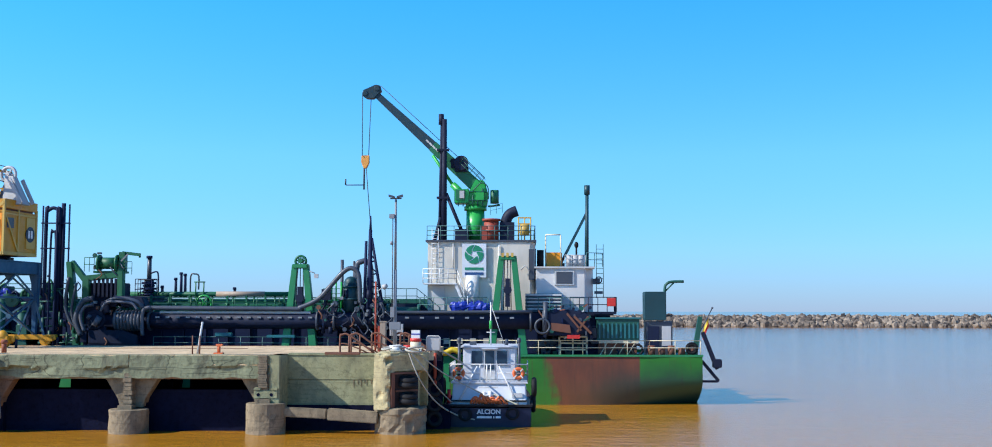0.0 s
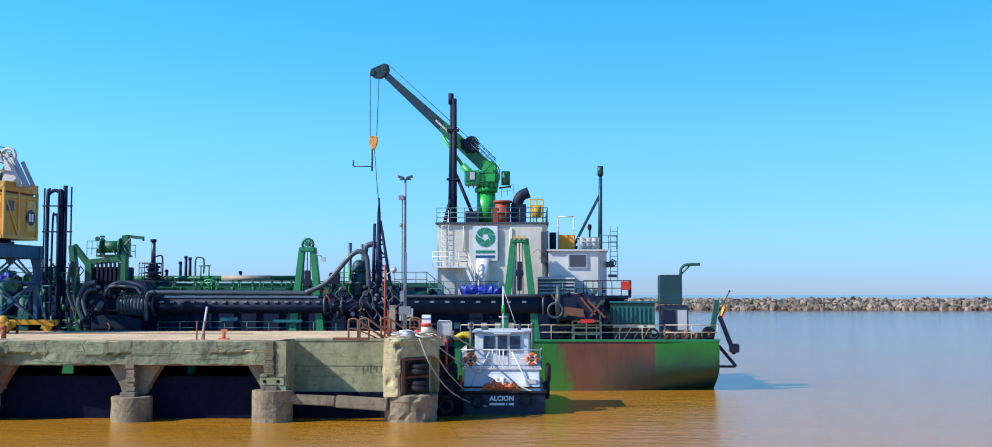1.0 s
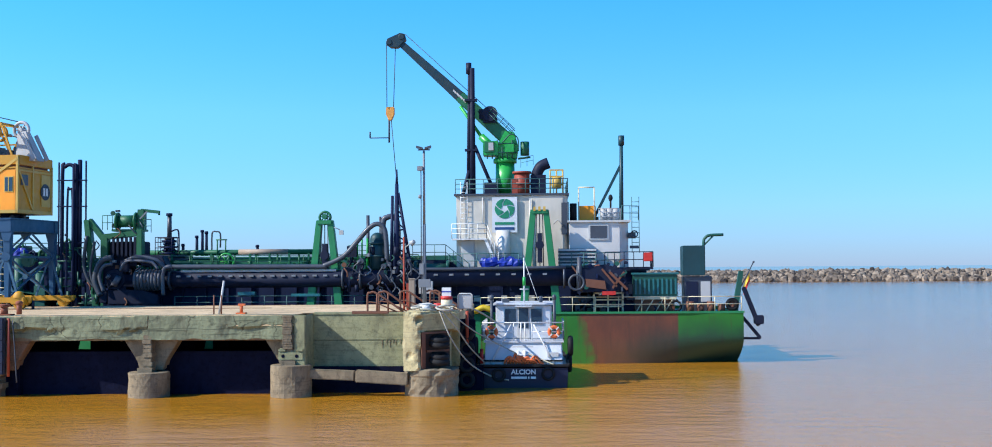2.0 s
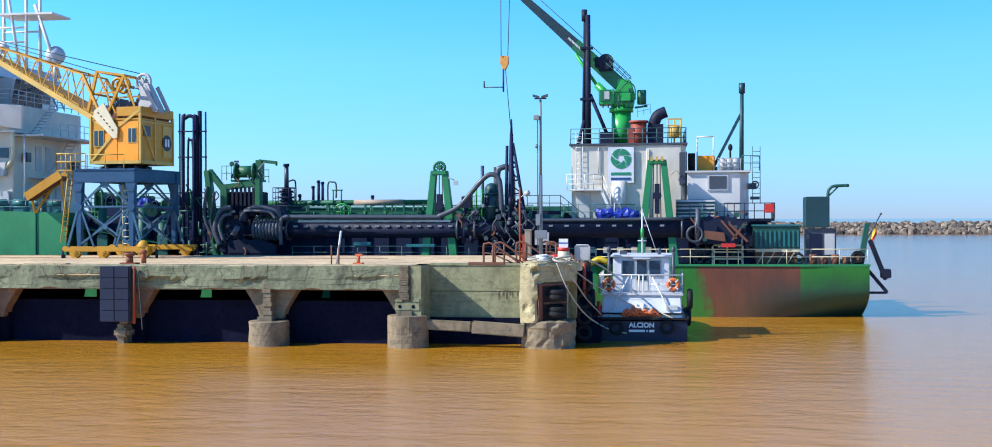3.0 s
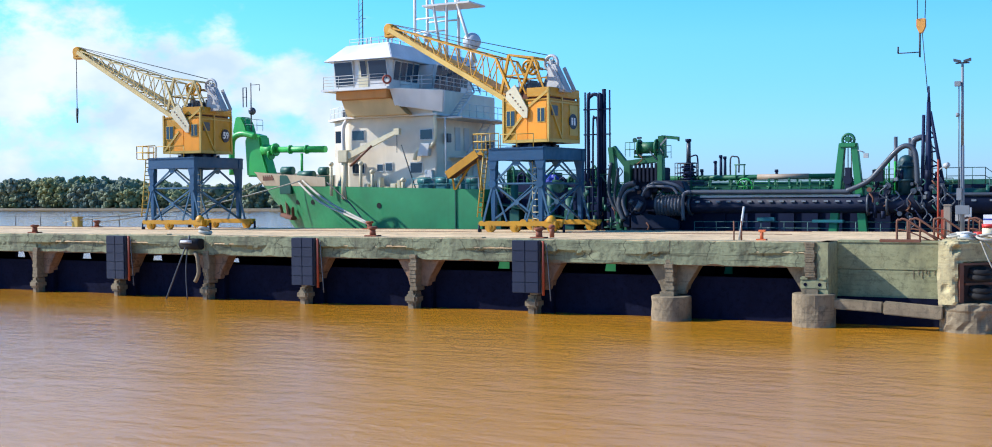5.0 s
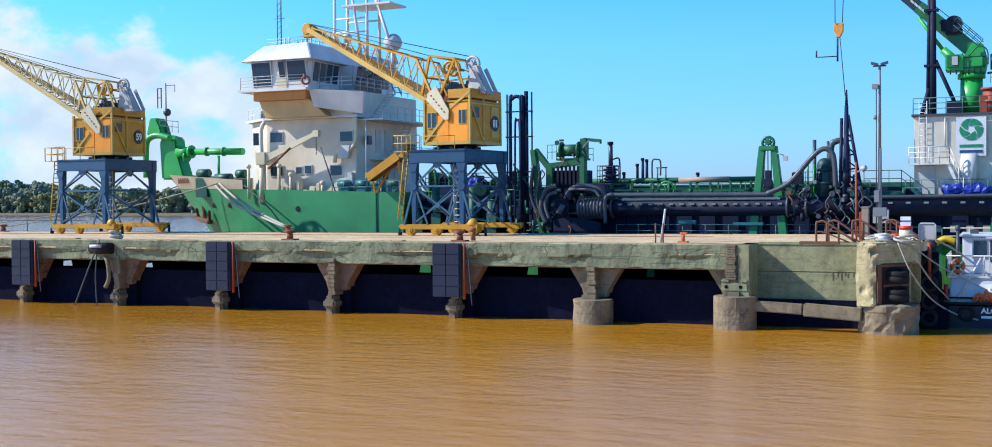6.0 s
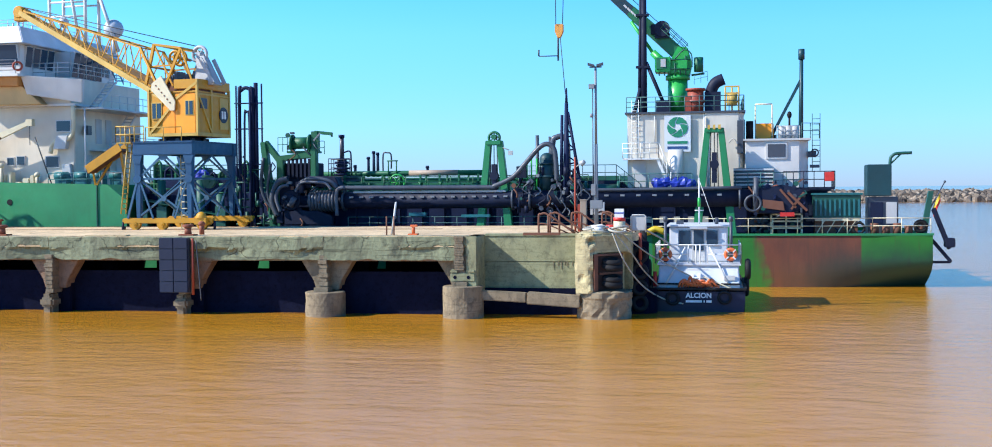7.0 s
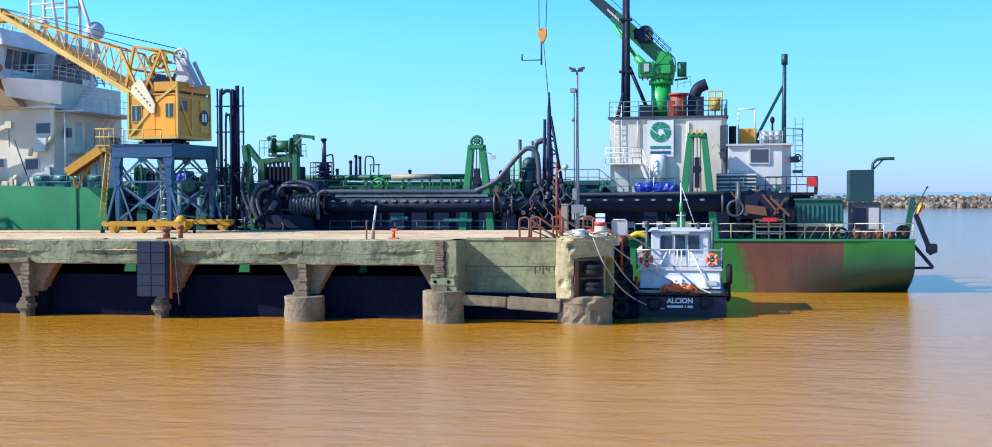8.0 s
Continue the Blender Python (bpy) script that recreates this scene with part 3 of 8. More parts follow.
# curb lip along the front of the deck
for k, (x, y, w, d) in enumerate([(-60.5, 61.4, 3.2, 0.5), (-36.5, 61.5, 2.4, 0.5), (-12.1, 63.5, 1.8, 0.4)]):
    part("patch", M().box(x - w / 2, x + w / 2, y - d / 2, y + d / 2, DZ - 0.02, DZ + 0.07), M_RUST if k == 2 else M_DECK, dock)


def pillar(x, round_foot, r=1.05, top=1.4, y=61.9, sides=(-1, 1)):
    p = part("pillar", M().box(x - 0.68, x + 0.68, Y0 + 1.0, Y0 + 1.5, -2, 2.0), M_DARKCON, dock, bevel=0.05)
    rib = M()
    n = 9
    for i in range(n):
        z0, z1 = 1.2 + 2.1 * i / n, 1.2 + 2.1 * (i + 1) / n
        j, k = 0.09 * noise.noise((x, z0 * 3, 2)), 0.08 * noise.noise((x, z0 * 4, 6))
        rib.box(x - 0.25 + j, x + 0.22 + k, Y0 - 0.02 + j, y, z0, z1 + 0.01)
    part("rib", rib, M_PIER, p, "crumbling grey rib", bevel=0.03)
    h = M()
    for s in sides:
        h.prism([(x + s * 0.1, 1.45), (x + s * 0.62, 1.45), (x + s * 0.75, 1.92), (x + s * 1.42, 2.98), (x + s * 1.42, 3.3), (x + s * 0.1, 3.3)], "y", Y0 + 0.6, Y0 + 1.4)
    part("haunch", h, M_OCHRE if not round_foot else M_PIER, p, "flared haunch with rust stains", bevel=0.03)
    if round_foot:
        f = M()
        seg, rings = 48, [-2, -0.4, 0.0, 0.2, 0.4, 0.6, 0.8, 1.0, 1.2, top - 0.1, top - 0.03, top]
        vs = []
        for z in rings:
            for j in range(seg):
                a = 2 * math.pi * j / seg
                q = r - 0.06 * max(0.0, noise.noise((math.cos(a) * 2 + x, math.sin(a) * 2, z * 1.5))) + 0.02 * noise.noise((math.cos(a) * 6, math.sin(a) * 6 + x, z * 5)) - (0.05 if z == top else 0)
                vs.append((x + q * math.cos(a), 61.25 + q * math.sin(a), z))
        fs = [(i * seg + j, i * seg + (j + 1) % seg, (i + 1) * seg + (j + 1) % seg, (i + 1) * seg + j) for i in range(len(rings) - 1) for j in range(seg)]
        fs.append(tuple((len(rings) - 1) * seg + j for j in range(seg)))
        f.add(vs, fs)
        f.box(x - 0.45, x + 0.30, 60.75, 61.4, top - 0.02, top + 0.22)
        part("round_foot", f, M_PIER, p, "round concrete collar at the waterline")
    else:
        f = M().box(x - 0.5, x + 0.05, Y0 + 0.1, y, -2, 1.25)
        f.box(x - 0.62, x + 0.2, Y0 - 0.05, y, 0.45, 0.95)
        part("foot", f, M_PIER, p, "worn broken foot", bevel=0.12)
    return p


pillar(-24.05, True)
pa = pillar(-16.65, True, 1.05, 1.75, sides=(-1,))
part("bracket", M().box(-17.25, -15.95, Y0 - 0.1, Y0 + 0.5, 1.98, 2.42).box(-17.25, -16.85, Y0 - 0.15, Y0 + 0.5, 2.42, 2.58).box(-16.3, -15.95, Y0 - 0.15, Y0 + 0.5, 2.42, 2.58), M_WALL, pa, bevel=0.04)
part("post_cover", M().box(-16.45, -15.85, Y0 - 0.06, Y0 + 2.2, 1.3, 4.3), M_WALL, pa, bevel=0.05)
m = M()
for i in range(14):
    z0 = 2.55 + 0.124 * i
    j, k = 0.10 * noise.noise((3.1, z0 * 4, 1)), 0.10 * noise.noise((8.2, z0 * 4, 5))
    m.box(-17.02 + j, -16.52 + k, Y0 - 0.16 + 0.7 * j, Y0 + 0.4, z0, z0 + 0.13)
part("crumbled_post", m, M_PIER, pa, "crumbling dark grey post", bevel=0.025)
part("anchor_hole", M().rod((-17.0, Y0 - 0.115, 2.2), (-17.0, Y0 - 0.05, 2.2), 0.09, n=10).rod((-16.3, Y0 - 0.115, 2.2), (-16.3, Y0 - 0.05, 2.2), 0.09, n=10), M_DARKCON, pa, every=True)
for x in PILLARS:
    pillar(x, False)
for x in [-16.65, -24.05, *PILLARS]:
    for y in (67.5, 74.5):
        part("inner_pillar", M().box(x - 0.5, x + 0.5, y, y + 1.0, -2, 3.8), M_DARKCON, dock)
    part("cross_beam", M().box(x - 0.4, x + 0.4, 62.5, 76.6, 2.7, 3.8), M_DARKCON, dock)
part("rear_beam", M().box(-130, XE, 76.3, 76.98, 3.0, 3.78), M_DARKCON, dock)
# near-black screen added as shade behind front pillars; rear wall with narrow tapered openings
part("shade_screen", M().box(-130, -16.4, Y0 + 1.42, Y0 + 1.75, -2, 2.36), M_DARKCON, dock)
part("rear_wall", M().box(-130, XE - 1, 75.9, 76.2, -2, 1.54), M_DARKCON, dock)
gaps = [-130.0] + [v for k in range(11, -1, -1) for v in (-33.85 - 8.15 * k, -32.45 - 8.15 * k)] + [-25.6, -24.4, XE - 1]
for a, b in zip(gaps[0::2], gaps[1::2]):
    part("rear_screen", M().prism([(a - 0.12, 1.54), (b + 0.0, 1.54), (b + 0.16, 2.3), (b + 0.16, 3.4), (a - 0.3, 3.4), (a - 0.3, 2.3)], "y", 75.9, 76.2), M_DARKCON, dock)

# the closed end bay and the corner block
part("end_wall", M().box(-16.2, -10.3, Y0 + 2.05, Y0 + 2.8, 1.42, 2.86).box(-16.2, -10.3, Y0 + 2.03, Y0 + 2.8, 2.88, 4.27), M_WALL, dock, "pale green wall panel with a joint", bevel=0.02)
rg = random.Random(17)
for k in range(9):
    x = -12.2 + 0.19 * k + rg.uniform(-0.05, 0.05)
    z = 2.86 - rg.uniform(0.12, 0.48)
    part("drip", M().prism([(x - 0.025, 2.88), (x + 0.02, 2.88), (x + 0.008, z), (x - 0.008, z)], "y", Y0 + 2.022, Y0 + 2.06), M_PIER, dock)
part("wall_cap", M().box(-15.85, -10.7, Y0 + 1.98, Y0 + 2.6, 4.2, 4.34), M_WALL, dock, bevel=0.03)
part("strut", M().beam((-15.7, Y0 + 0.25, 1.28), (-13.35, Y0 + 0.2, 1.17), 0.5, 0.5), M_PIER, dock, bevel=0.05)
part("strut", M().beam((-13.3, Y0 + 0.15, 1.17), (-10.6, Y0 + 0.1, 1.0), 0.5, 0.62), M_PIER, dock, bevel=0.05)
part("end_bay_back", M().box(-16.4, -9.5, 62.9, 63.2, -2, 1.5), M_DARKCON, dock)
cb = M()
outline = [(-10.8, 60.72), (-10.4, 60.62), (-10.05, 60.56), (-9.9, 60.62), (-9.78, 60.75), (-9.2, 61.3), (-8.5, 62.0), (-8.2, 62.5), (-8.1, 63.6), (-10.8, 63.6)]
fine = []
for p, q in zip(outline, outline[1:] + outline[:1]):
    k = max(1, round(math.dist(p, q) / 0.14)) if p[1] < 63.5 or q[1] < 63.5 else 1
    fine += [(p[0] + (q[0] - p[0]) * i / k, p[1] + (q[1] - p[1]) * i / k) for i in range(k)]
lv = [1.45 + 0.075 * i for i in range(39)] + [4.37, 4.42]
no = len(fine)
vs = []
for z in lv:
    for px, py in fine:
        ridge = math.exp(-((px + 9.95) / 0.14) ** 2) if py < 61.2 else 0.0
        chip = max(0.0, noise.noise((px * 2.2, z * 2.6, 3.0)) + 0.15) * 0.42 * ridge + max(0.0, noise.noise((px * 2.4, py * 2.4, z * 1.6 + 4)) - 0.28) * 0.30
        right = max(0.0, min(1.0, (px + 9.86) / 0.08)) if py < 63.3 else 0.0
        hole = 0.55 * right * max(0.0, min(1.0, (3.42 + 0.10 * noise.noise((px * 3, 1, 5)) - z) / 0.08))
        k = 0.04 * noise.noise((px * 1.2, py * 1.2, z * 0.6)) + 0.008 * noise.noise((px * 9, py * 9, z * 8))
        rim = 0.05 + 0.10 * max(0.0, noise.noise((px * 3, py * 3, 1))) if z > 4.32 else 0.0
        vs.append((px + k - 0.35 * chip - 0.75 * hole - (rim if right else 0), py + k + chip + 0.66 * hole + rim, z + (0.06 * noise.noise((px * 4, py * 4, 9)) if z > 4.3 else 0)))
fs = [(i * no + j, i * no + (j + 1) % no, (i + 1) * no + (j + 1) % no, (i + 1) * no + j) for i in range(len(lv) - 1) for j in range(no)]
fs.append(tuple((len(lv) - 1) * no + j for j in range(no)))
cb.add(vs, fs)
corner = part("corner_block", cb, M_CREAM, dock, "cream concrete corner block with chipped edges")
f = M()
vs, fs, nn = [], [], 72
zl = [-2, -0.5, 0.0, 0.12, 0.25, 0.38, 0.5, 0.62, 0.75, 0.88, 1.0, 1.1, 1.2, 1.3, 1.38, 1.46, 1.52]
for z in zl:
    for j in range(nn):
        a = 2 * math.pi * j / nn
        r = 1.40 + 0.06 * noise.noise((math.cos(a) * 1.5, math.sin(a) * 1.5, z * 0.8)) + 0.05 * noise.noise((math.cos(a) * 5, math.sin(a) * 5, z * 3)) - max(0.0, noise.noise((math.cos(a) * 3, math.sin(a) * 3, z * 2.5 + 7))) * 0.22 - (0.10 if z > 1.47 else 0) + (0.05 if z > 1.1 else 0)
        vs.append((-9.47 + r * math.cos(a), 62.0 + r * math.sin(a), z + (0.12 * noise.noise((math.cos(a) * 4, math.sin(a) * 4, 1)) if z > 1.25 else 0)))
fs = [(i * nn + j, i * nn + (j + 1) % nn, (i + 1) * nn + (j + 1) % nn, (i + 1) * nn + j) for i in range(len(zl) - 1) for j in range(nn)]
fs.append(tuple((len(zl) - 1) * nn + j for j in range(nn)))
f.add(vs, fs)
part("round_foot", f, M_PIER, corner, "broad round concrete foot of the corner")
fd = M().hexa([(-9.85, 60.62, 3.30), (-8.5, 61.85, 3.30), (-8.75, 62.25, 3.30), (-9.95, 61.1, 3.30), (-9.85, 60.62, 3.40), (-8.5, 61.85, 3.40), (-8.75, 62.25, 3.40), (-9.95, 61.1, 3.40)])
fd.hexa([(-9.85, 60.66, 1.55), (-9.68, 60.82, 1.55), (-9.85, 61.0, 1.55), (-9.98, 60.85, 1.55), (-9.85, 60.66, 3.32), (-9.68, 60.82, 3.32), (-9.85, 61.0, 3.32), (-9.98, 60.85, 3.32)])
fd.hexa([(-9.62, 60.95, 2.36), (-8.55, 61.95, 2.36), (-8.7, 62.1, 2.36), (-9.75, 61.1, 2.36), (-9.62, 60.95, 2.46), (-8.55, 61.95, 2.46), (-8.7, 62.1, 2.46), (-9.75, 61.1, 2.46)])
part("fender_frame", fd, M_BROWN, corner, "rusty brown steel fender frame", every=True)
for z in (1.92, 2.78):
    part("fender_tyre", M().ring((-9.02, 61.3, z), (0.1, -0.2, 1), 0.38, 0.17, 20, 8).ring((-9.02, 61.3, z + 0.24), (0.1, -0.2, 1), 0.36, 0.15, 20, 8), M_RUBBER, corner, "black rubber tyre")
part("fender_board", M().hexa([(-9.74, 60.98, 1.56), (-8.55, 62.05, 1.56), (-8.7, 62.2, 1.56), (-9.85, 61.1, 1.56), (-9.74, 60.98, 3.3), (-8.55, 62.05, 3.3), (-8.7, 62.2, 3.3), (-9.85, 61.1, 3.3)]), M_RUSTDARK, corner, "dark rusted fender board")
# near-black blocks and tyres added to darken the shaded gap at the dock's end
ef = part("end_shade_block", M().box(-8.25, -7.35, 63.75, 64.5, -1, 3.9).box(-7.4, -6.95, 64.0, 65.2, -1, 1.35), M_DARKCON, dock, "near-black blocks added for the shade at the dock's end", bevel=0.06)
for y, z in ((63.66, 3.2), (63.66, 2.35), (63.66, 1.5), (63.66, 0.7)):
    part("tyre", M().ring((-7.8, y, z), (0.15, -1, 0.1), 0.33, 0.13, 18, 7), M_RUBBER, ef)
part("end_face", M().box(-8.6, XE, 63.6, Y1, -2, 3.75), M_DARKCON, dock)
for y in (63.6, 66.2):
    part("end_pile", M().rod((XE + 0.45, y, 2.6 if y < 65 else -1), (XE + 0.45, y, 4.35), 0.09 if y < 65 else 0.2, n=10), M_RED if y < 65 else M_RUBBER, dock)

# ship fenders on the dock's face
for i, x in enumerate((-32.25, -47.45, -63.0)):
    fe = thing("dock_fender", (x, 60.7, 2.8), "tall blue-grey panelled fender on the dock's face", "fender", group="dock fenders")
    part("backing", M().box(x - 0.82, x + 0.82, 60.66, 60.95, 1.32, 4.24), M_STEEL, fe, bevel=0.02)
    for r in range(5):
        for c in range(2):
            part("pad", M().box(x - 0.80 + c * 0.81, x - 0.01 + c * 0.81, 60.56, 60.67, 1.34 + r * 0.58, 1.9 + r * 0.58), M_PANEL, fe, bevel=0.02)
    part("post", M().rod((x + 0.98, 60.85, 1.2), (x + 0.98, 60.85, 4.2), 0.08, n=8), M_RED, fe, "red steel post")
    part("chain", M().tube([(x + 1.2, 60.8, 4.1), (x + 1.35, 60.75, 2.6), (x + 1.45, 60.8, 0.9)], 0.03, 6, 4), M_STEEL, fe)

# bollards along both edges


def bollard(x, y, mat=M_RUST, label="rusty red iron mooring bollard on the dock"):
    b = thing("bollard", (x, y, DZ), label, "bollard", group="dock bollards")
    part("base", M().box(x - 0.45, x + 0.45, y - 0.3, y + 0.3, DZ, DZ + 0.08), mat, b, bevel=0.02)
    part("stem", M().rod((x, y, DZ + 0.08), (x, y, DZ + 0.45), 0.2, 0.17, 14), mat, b)
    part("head", M().rod((x, y, DZ + 0.42), (x, y, DZ + 0.52), 0.2, 0.34, 14).rod((x, y, DZ + 0.52), (x, y, DZ + 0.6), 0.34, 0.26, 14), mat, b)


for x, y in ((-43.4, 62.3), (-32.1, 62.1), (-72.5, 62.2), (-52.2, 75.2), (-80, 75.2)):
    bollard(x, y)

# ---- the dredger ----
SY = 80.6   # the side that faces the dock
CY, BEAM = 87.6, 14.0
ship = thing("dredger", (0, CY, 0), "green hopper dredger with white deckhouses moored behind the dock", "ship")


def half(x, z):
    """Half breadth of the hull at a station and height."""
    if x > -52:
        s = 7.0 if x < 6 else 7.0 - 0.25 * max(0, (x - 6) / 4) ** 2
        tuck = 3.4 * max(0.0, min(1.0, (x - 1.5) / 8.2)) ** 1.8 * max(0.0, min(1.0, (1.75 - z) / 1.9)) ** 1.6
        return s * (1 if z > 1 else 1 - 0.012 * (1 - z)) - tuck
    stem = -73.2 + (9.2 - min(z, 9.2)) * 0.92      # raked stem
    u = max(0.0, min(1.0, (x - stem) / (-50.0 - stem)))
    return 7.0 * (1 - (1 - u) ** 2.3) ** 0.75 + 0.02


def top_of(x):
    if x > -45.6:
        return 3.55
    if x > -60.4:
        return 7.2 + (-45.6 - x) / 14.8 * 0.4
    return 7.6 + 0.25 * ((-60.4 - x) / 12.8)


def shell(x0, x1, n, z0, ztop, levels):
    m = M()
    for side in (-1, 1):
        grid = []
        for i in range(n + 1):
            x = x0 + (x1 - x0) * i / n
            zt = ztop(x)
            row = []
            for j in range(levels + 1):
                z = z0 + (zt - z0) * j / levels
                xx = max(x, -73.2 + (9.2 - z) * 0.92 + 0.0)
                row.append((xx, CY + side * half(xx, z), z))
            grid.append(row)
        vs = [p for r in grid for p in r]
        w = levels + 1
        if side < 0:
            near = [r[0] for r in grid]
        m.add(vs, [(i * w + j, (i + 1) * w + j, (i + 1) * w + j + 1, i * w + j + 1) for i in range(n) for j in range(levels)], True)
    far = [r[0] for r in grid]
    m.add(near + far, [(i, i + 1, n + 2 + i, n + 1 + i) for i in range(n)])
    return m


part("fore_hull", shell(-73.2, -45.6, 40, -1.5, top_of, 8), M_HULLGREEN, ship, "green painted fore body and bulwark")
part("mid_hull", shell(-45.58, -8.0, 8, -1.5, top_of, 4), M_HULLGREEN, ship)
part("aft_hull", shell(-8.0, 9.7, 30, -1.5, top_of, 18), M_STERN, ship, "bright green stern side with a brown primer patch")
zs_ = [-1.5 + 5.05 * j / 18 for j in range(19)]
m = M().add([(9.7, CY + q * half(9.7, z), z) for z in zs_ for q in (-1, 1)], [(2 * j, 2 * j + 1, 2 * j + 3, 2 * j + 2) for j in range(18)])
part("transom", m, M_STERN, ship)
part("gunwale", M().beam((-8, SY, 3.55), (6, SY, 3.55), 0.16, 0.14).beam((6, SY, 3.55), (9.75, SY + 0.25, 3.55), 0.16, 0.14), M_HULLGREEN, ship)
m = M()
m.beam((-47.9, SY - 0.02, 4.2), (-47.9, SY - 0.02, 7.2), 0.12, 0.08)
part("rubbing_strip", m, M_DKGREEN, ship)
part("bulkhead", M().box(-45.75, -45.6, SY + 0.1, CY + 6.9, 3.5, 7.2), M_HULLGREEN, ship)
m = M()
xs_ = [-73.0, -71, -68, -64, -60, -52, -45.6, -30, -8, 9.6]
m.add([(x, CY - half(x, 3.2) + 0.05, 3.3 if x > -45.6 else 6.3) for x in xs_] + [(x, CY + half(x, 3.2) - 0.05, 3.3 if x > -45.6 else 6.3) for x in xs_],
      [(i, i + 1, 11 + i, 10 + i) for i in range(9)])
part("deck_plating", m, M_DKGREEN, ship)
# bow bulwark panel in weathered beige
m = M()
n_ = 16
gr = []
for i in range(n_ + 1):
    x = -73.0 + 12.2 * i / n_
    zt = 9.1 - 0.75 * (i / n_)
    for z in (top_of(x) - 0.02, (top_of(x) + zt) / 2, zt):
        xx = max(x, -73.2 + (9.2 - z) * 0.92)
        gr.append((xx, CY - half(xx, z) - 0.03, z))
m.add(gr, [(i * 3 + j, i * 3 + 3 + j, i * 3 + 4 + j, i * 3 + 1 + j) for i in range(n_) for j in range(2)], True)
m.add([(x, 2 * CY - y, z) for x, y, z in gr], [(i * 3 + j, i * 3 + 3 + j, i * 3 + 4 + j, i * 3 + 1 + j) for i in range(n_) for j in range(2)], True)
bowp = part("bow_bulwark", m, paint("weathered_beige_plate", (0.42, 0.34, 0.24), 0.6, 0.3, (0.25, 0.13, 0.06)), ship, "weathered beige bow bulwark with a faded dark name")
m = M()
for k in range(5):
    x = -69.9 + k * 0.42
    y = CY - half(x, 8.4) - 0.1
    m.box(x - 0.13, x + 0.13, y - 0.02, y + 0.03, 8.2, 8.68)
part("name_bar", m, M_BROWN, bowp, "faded dark bars of the ship's name")
# anchor in its recess, mooring openings
anc = part("anchor", M().beam((-67.2, CY - 2.9, 7.0), (-66.6, CY - 3.35, 5.0), 0.3, 0.3).beam((-67.6, CY - 2.9, 5.2), (-65.6, CY - 3.9, 4.9), 0.55, 0.35).beam((-67.6, CY - 2.9, 5.2), (-67.7, CY - 3.1, 6.1), 0.3, 0.2).beam((-65.7, CY - 3.9, 5.0), (-65.6, CY - 4.1, 5.9), 0.3, 0.2), M_BROWN, ship, "rusty brown stowed bow anchor", bevel=0.08)
m = M()
for x, z in ((-64.8, 6.3), (-62.6, 6.3), (-55.0, 6.0)):
    m.rod((x, CY - half(x, z) - 0.05, z), (x, CY - half(x, z) + 0.2, z), 0.22, n=12)
part("fairlead", m, M_RUBBER, ship, "dark round mooring opening")

# bow machinery
bm_ = part("bow_coupling", M().prism([(-73.0, 8.6), (-70.4, 8.6), (-71.2, 11.0), (-71.4, 12.3), (-72.6, 12.6), (-73.2, 12.0)], "y", 86.4, 87.8), M_BRIGHT, ship, "bright green bow discharge coupling", bevel=0.15)
part("hood", M().prism([(-74.7, 12.6), (-72.9, 12.5), (-73.2, 13.4), (-73.6, 14.1), (-74.3, 14.1)], "y", 86.5, 87.9), M_BRIGHT, bm_, bevel=0.1)
part("elbow_pipe", M().tube([(-74.3, 86.0, 8.8), (-74.3, 86.0, 11.3), (-74.0, 86.0, 12.2), (-73.0, 86.0, 12.5), (-71.6, 86.0, 12.2)], 0.28, 10, 5), M_BRIGHT, bm_)
part("arm", M().rod((-71.2, 86.6, 11.0), (-69.8, 86.6, 11.0), 0.5, 0.42, 16).rod((-69.9, 86.6, 11.0), (-64.3, 86.6, 10.9), 0.27, 0.30, 14).rod((-68.2, 86.6, 10.97), (-68.05, 86.6, 10.97), 0.40, n=14).rod((-66.4, 86.6, 10.94), (-66.25, 86.6, 10.94), 0.40, n=14).rod((-69.9, 86.6, 11.0), (-69.7, 86.6, 11.0), 0.58, 0.58, 16).rod((-70.4, 86.6, 10.6), (-70.2, 86.6, 10.6), 0.5, 0.5, 14), M_BRIGHT, bm_)
part("stand", M().rod((-66.9, 86.6, 8.5), (-66.9, 86.6, 10.6), 0.12, n=8), M_BRIGHT, bm_)
part("signal_mast", M().rod((-73.0, 87.2, 12.8), (-73.0, 87.2, 17.2), 0.07, 0.05, 8).rod((-73.0, 87.2, 17.0), (-72.0, 87.2, 17.0), 0.03, n=6).rod((-72.0, 87.2, 17.0), (-72.0, 87.2, 16.4), 0.03, n=6)
     .box(-73.9, -73.85, 87.1, 87.2, 15.0, 16.8).box(-73.5, -73.45, 87.1, 87.2, 15.0, 16.8).box(-73.9, -73.45, 87.1, 87.2, 16.75, 16.8).box(-73.9, -73.45, 87.1, 87.2, 15.9, 15.95).ball((-72.8, 87.1, 14.6), 0.35, 0.35, 0.35), M_STEEL, ship, "thin grey signal mast with a dark ball")
part("railing", M().rail([(-73.2, 86.6, 12.9), (-71.2, 86.6, 12.7)], 1.0, 0.7), M_RAIL, bm_)
m = M()
for k, (x, w, h) in enumerate(((-66.0, 1.2, 1.6), (-64.0, 1.6, 1.2), (-62.2, 0.9, 1.5))):
    m.box(x - w / 2, x + w / 2, 83.0, 84.2, 7.0, 7.0 + h).rod((x - w / 2, 83.4, 7.4 + h), (x + w / 2, 83.4, 7.4 + h), 0.35, n=12)
part("mooring_winch", m, M_DKGREEN, ship, "dark green mooring winch on the foredeck", bevel=0.04)

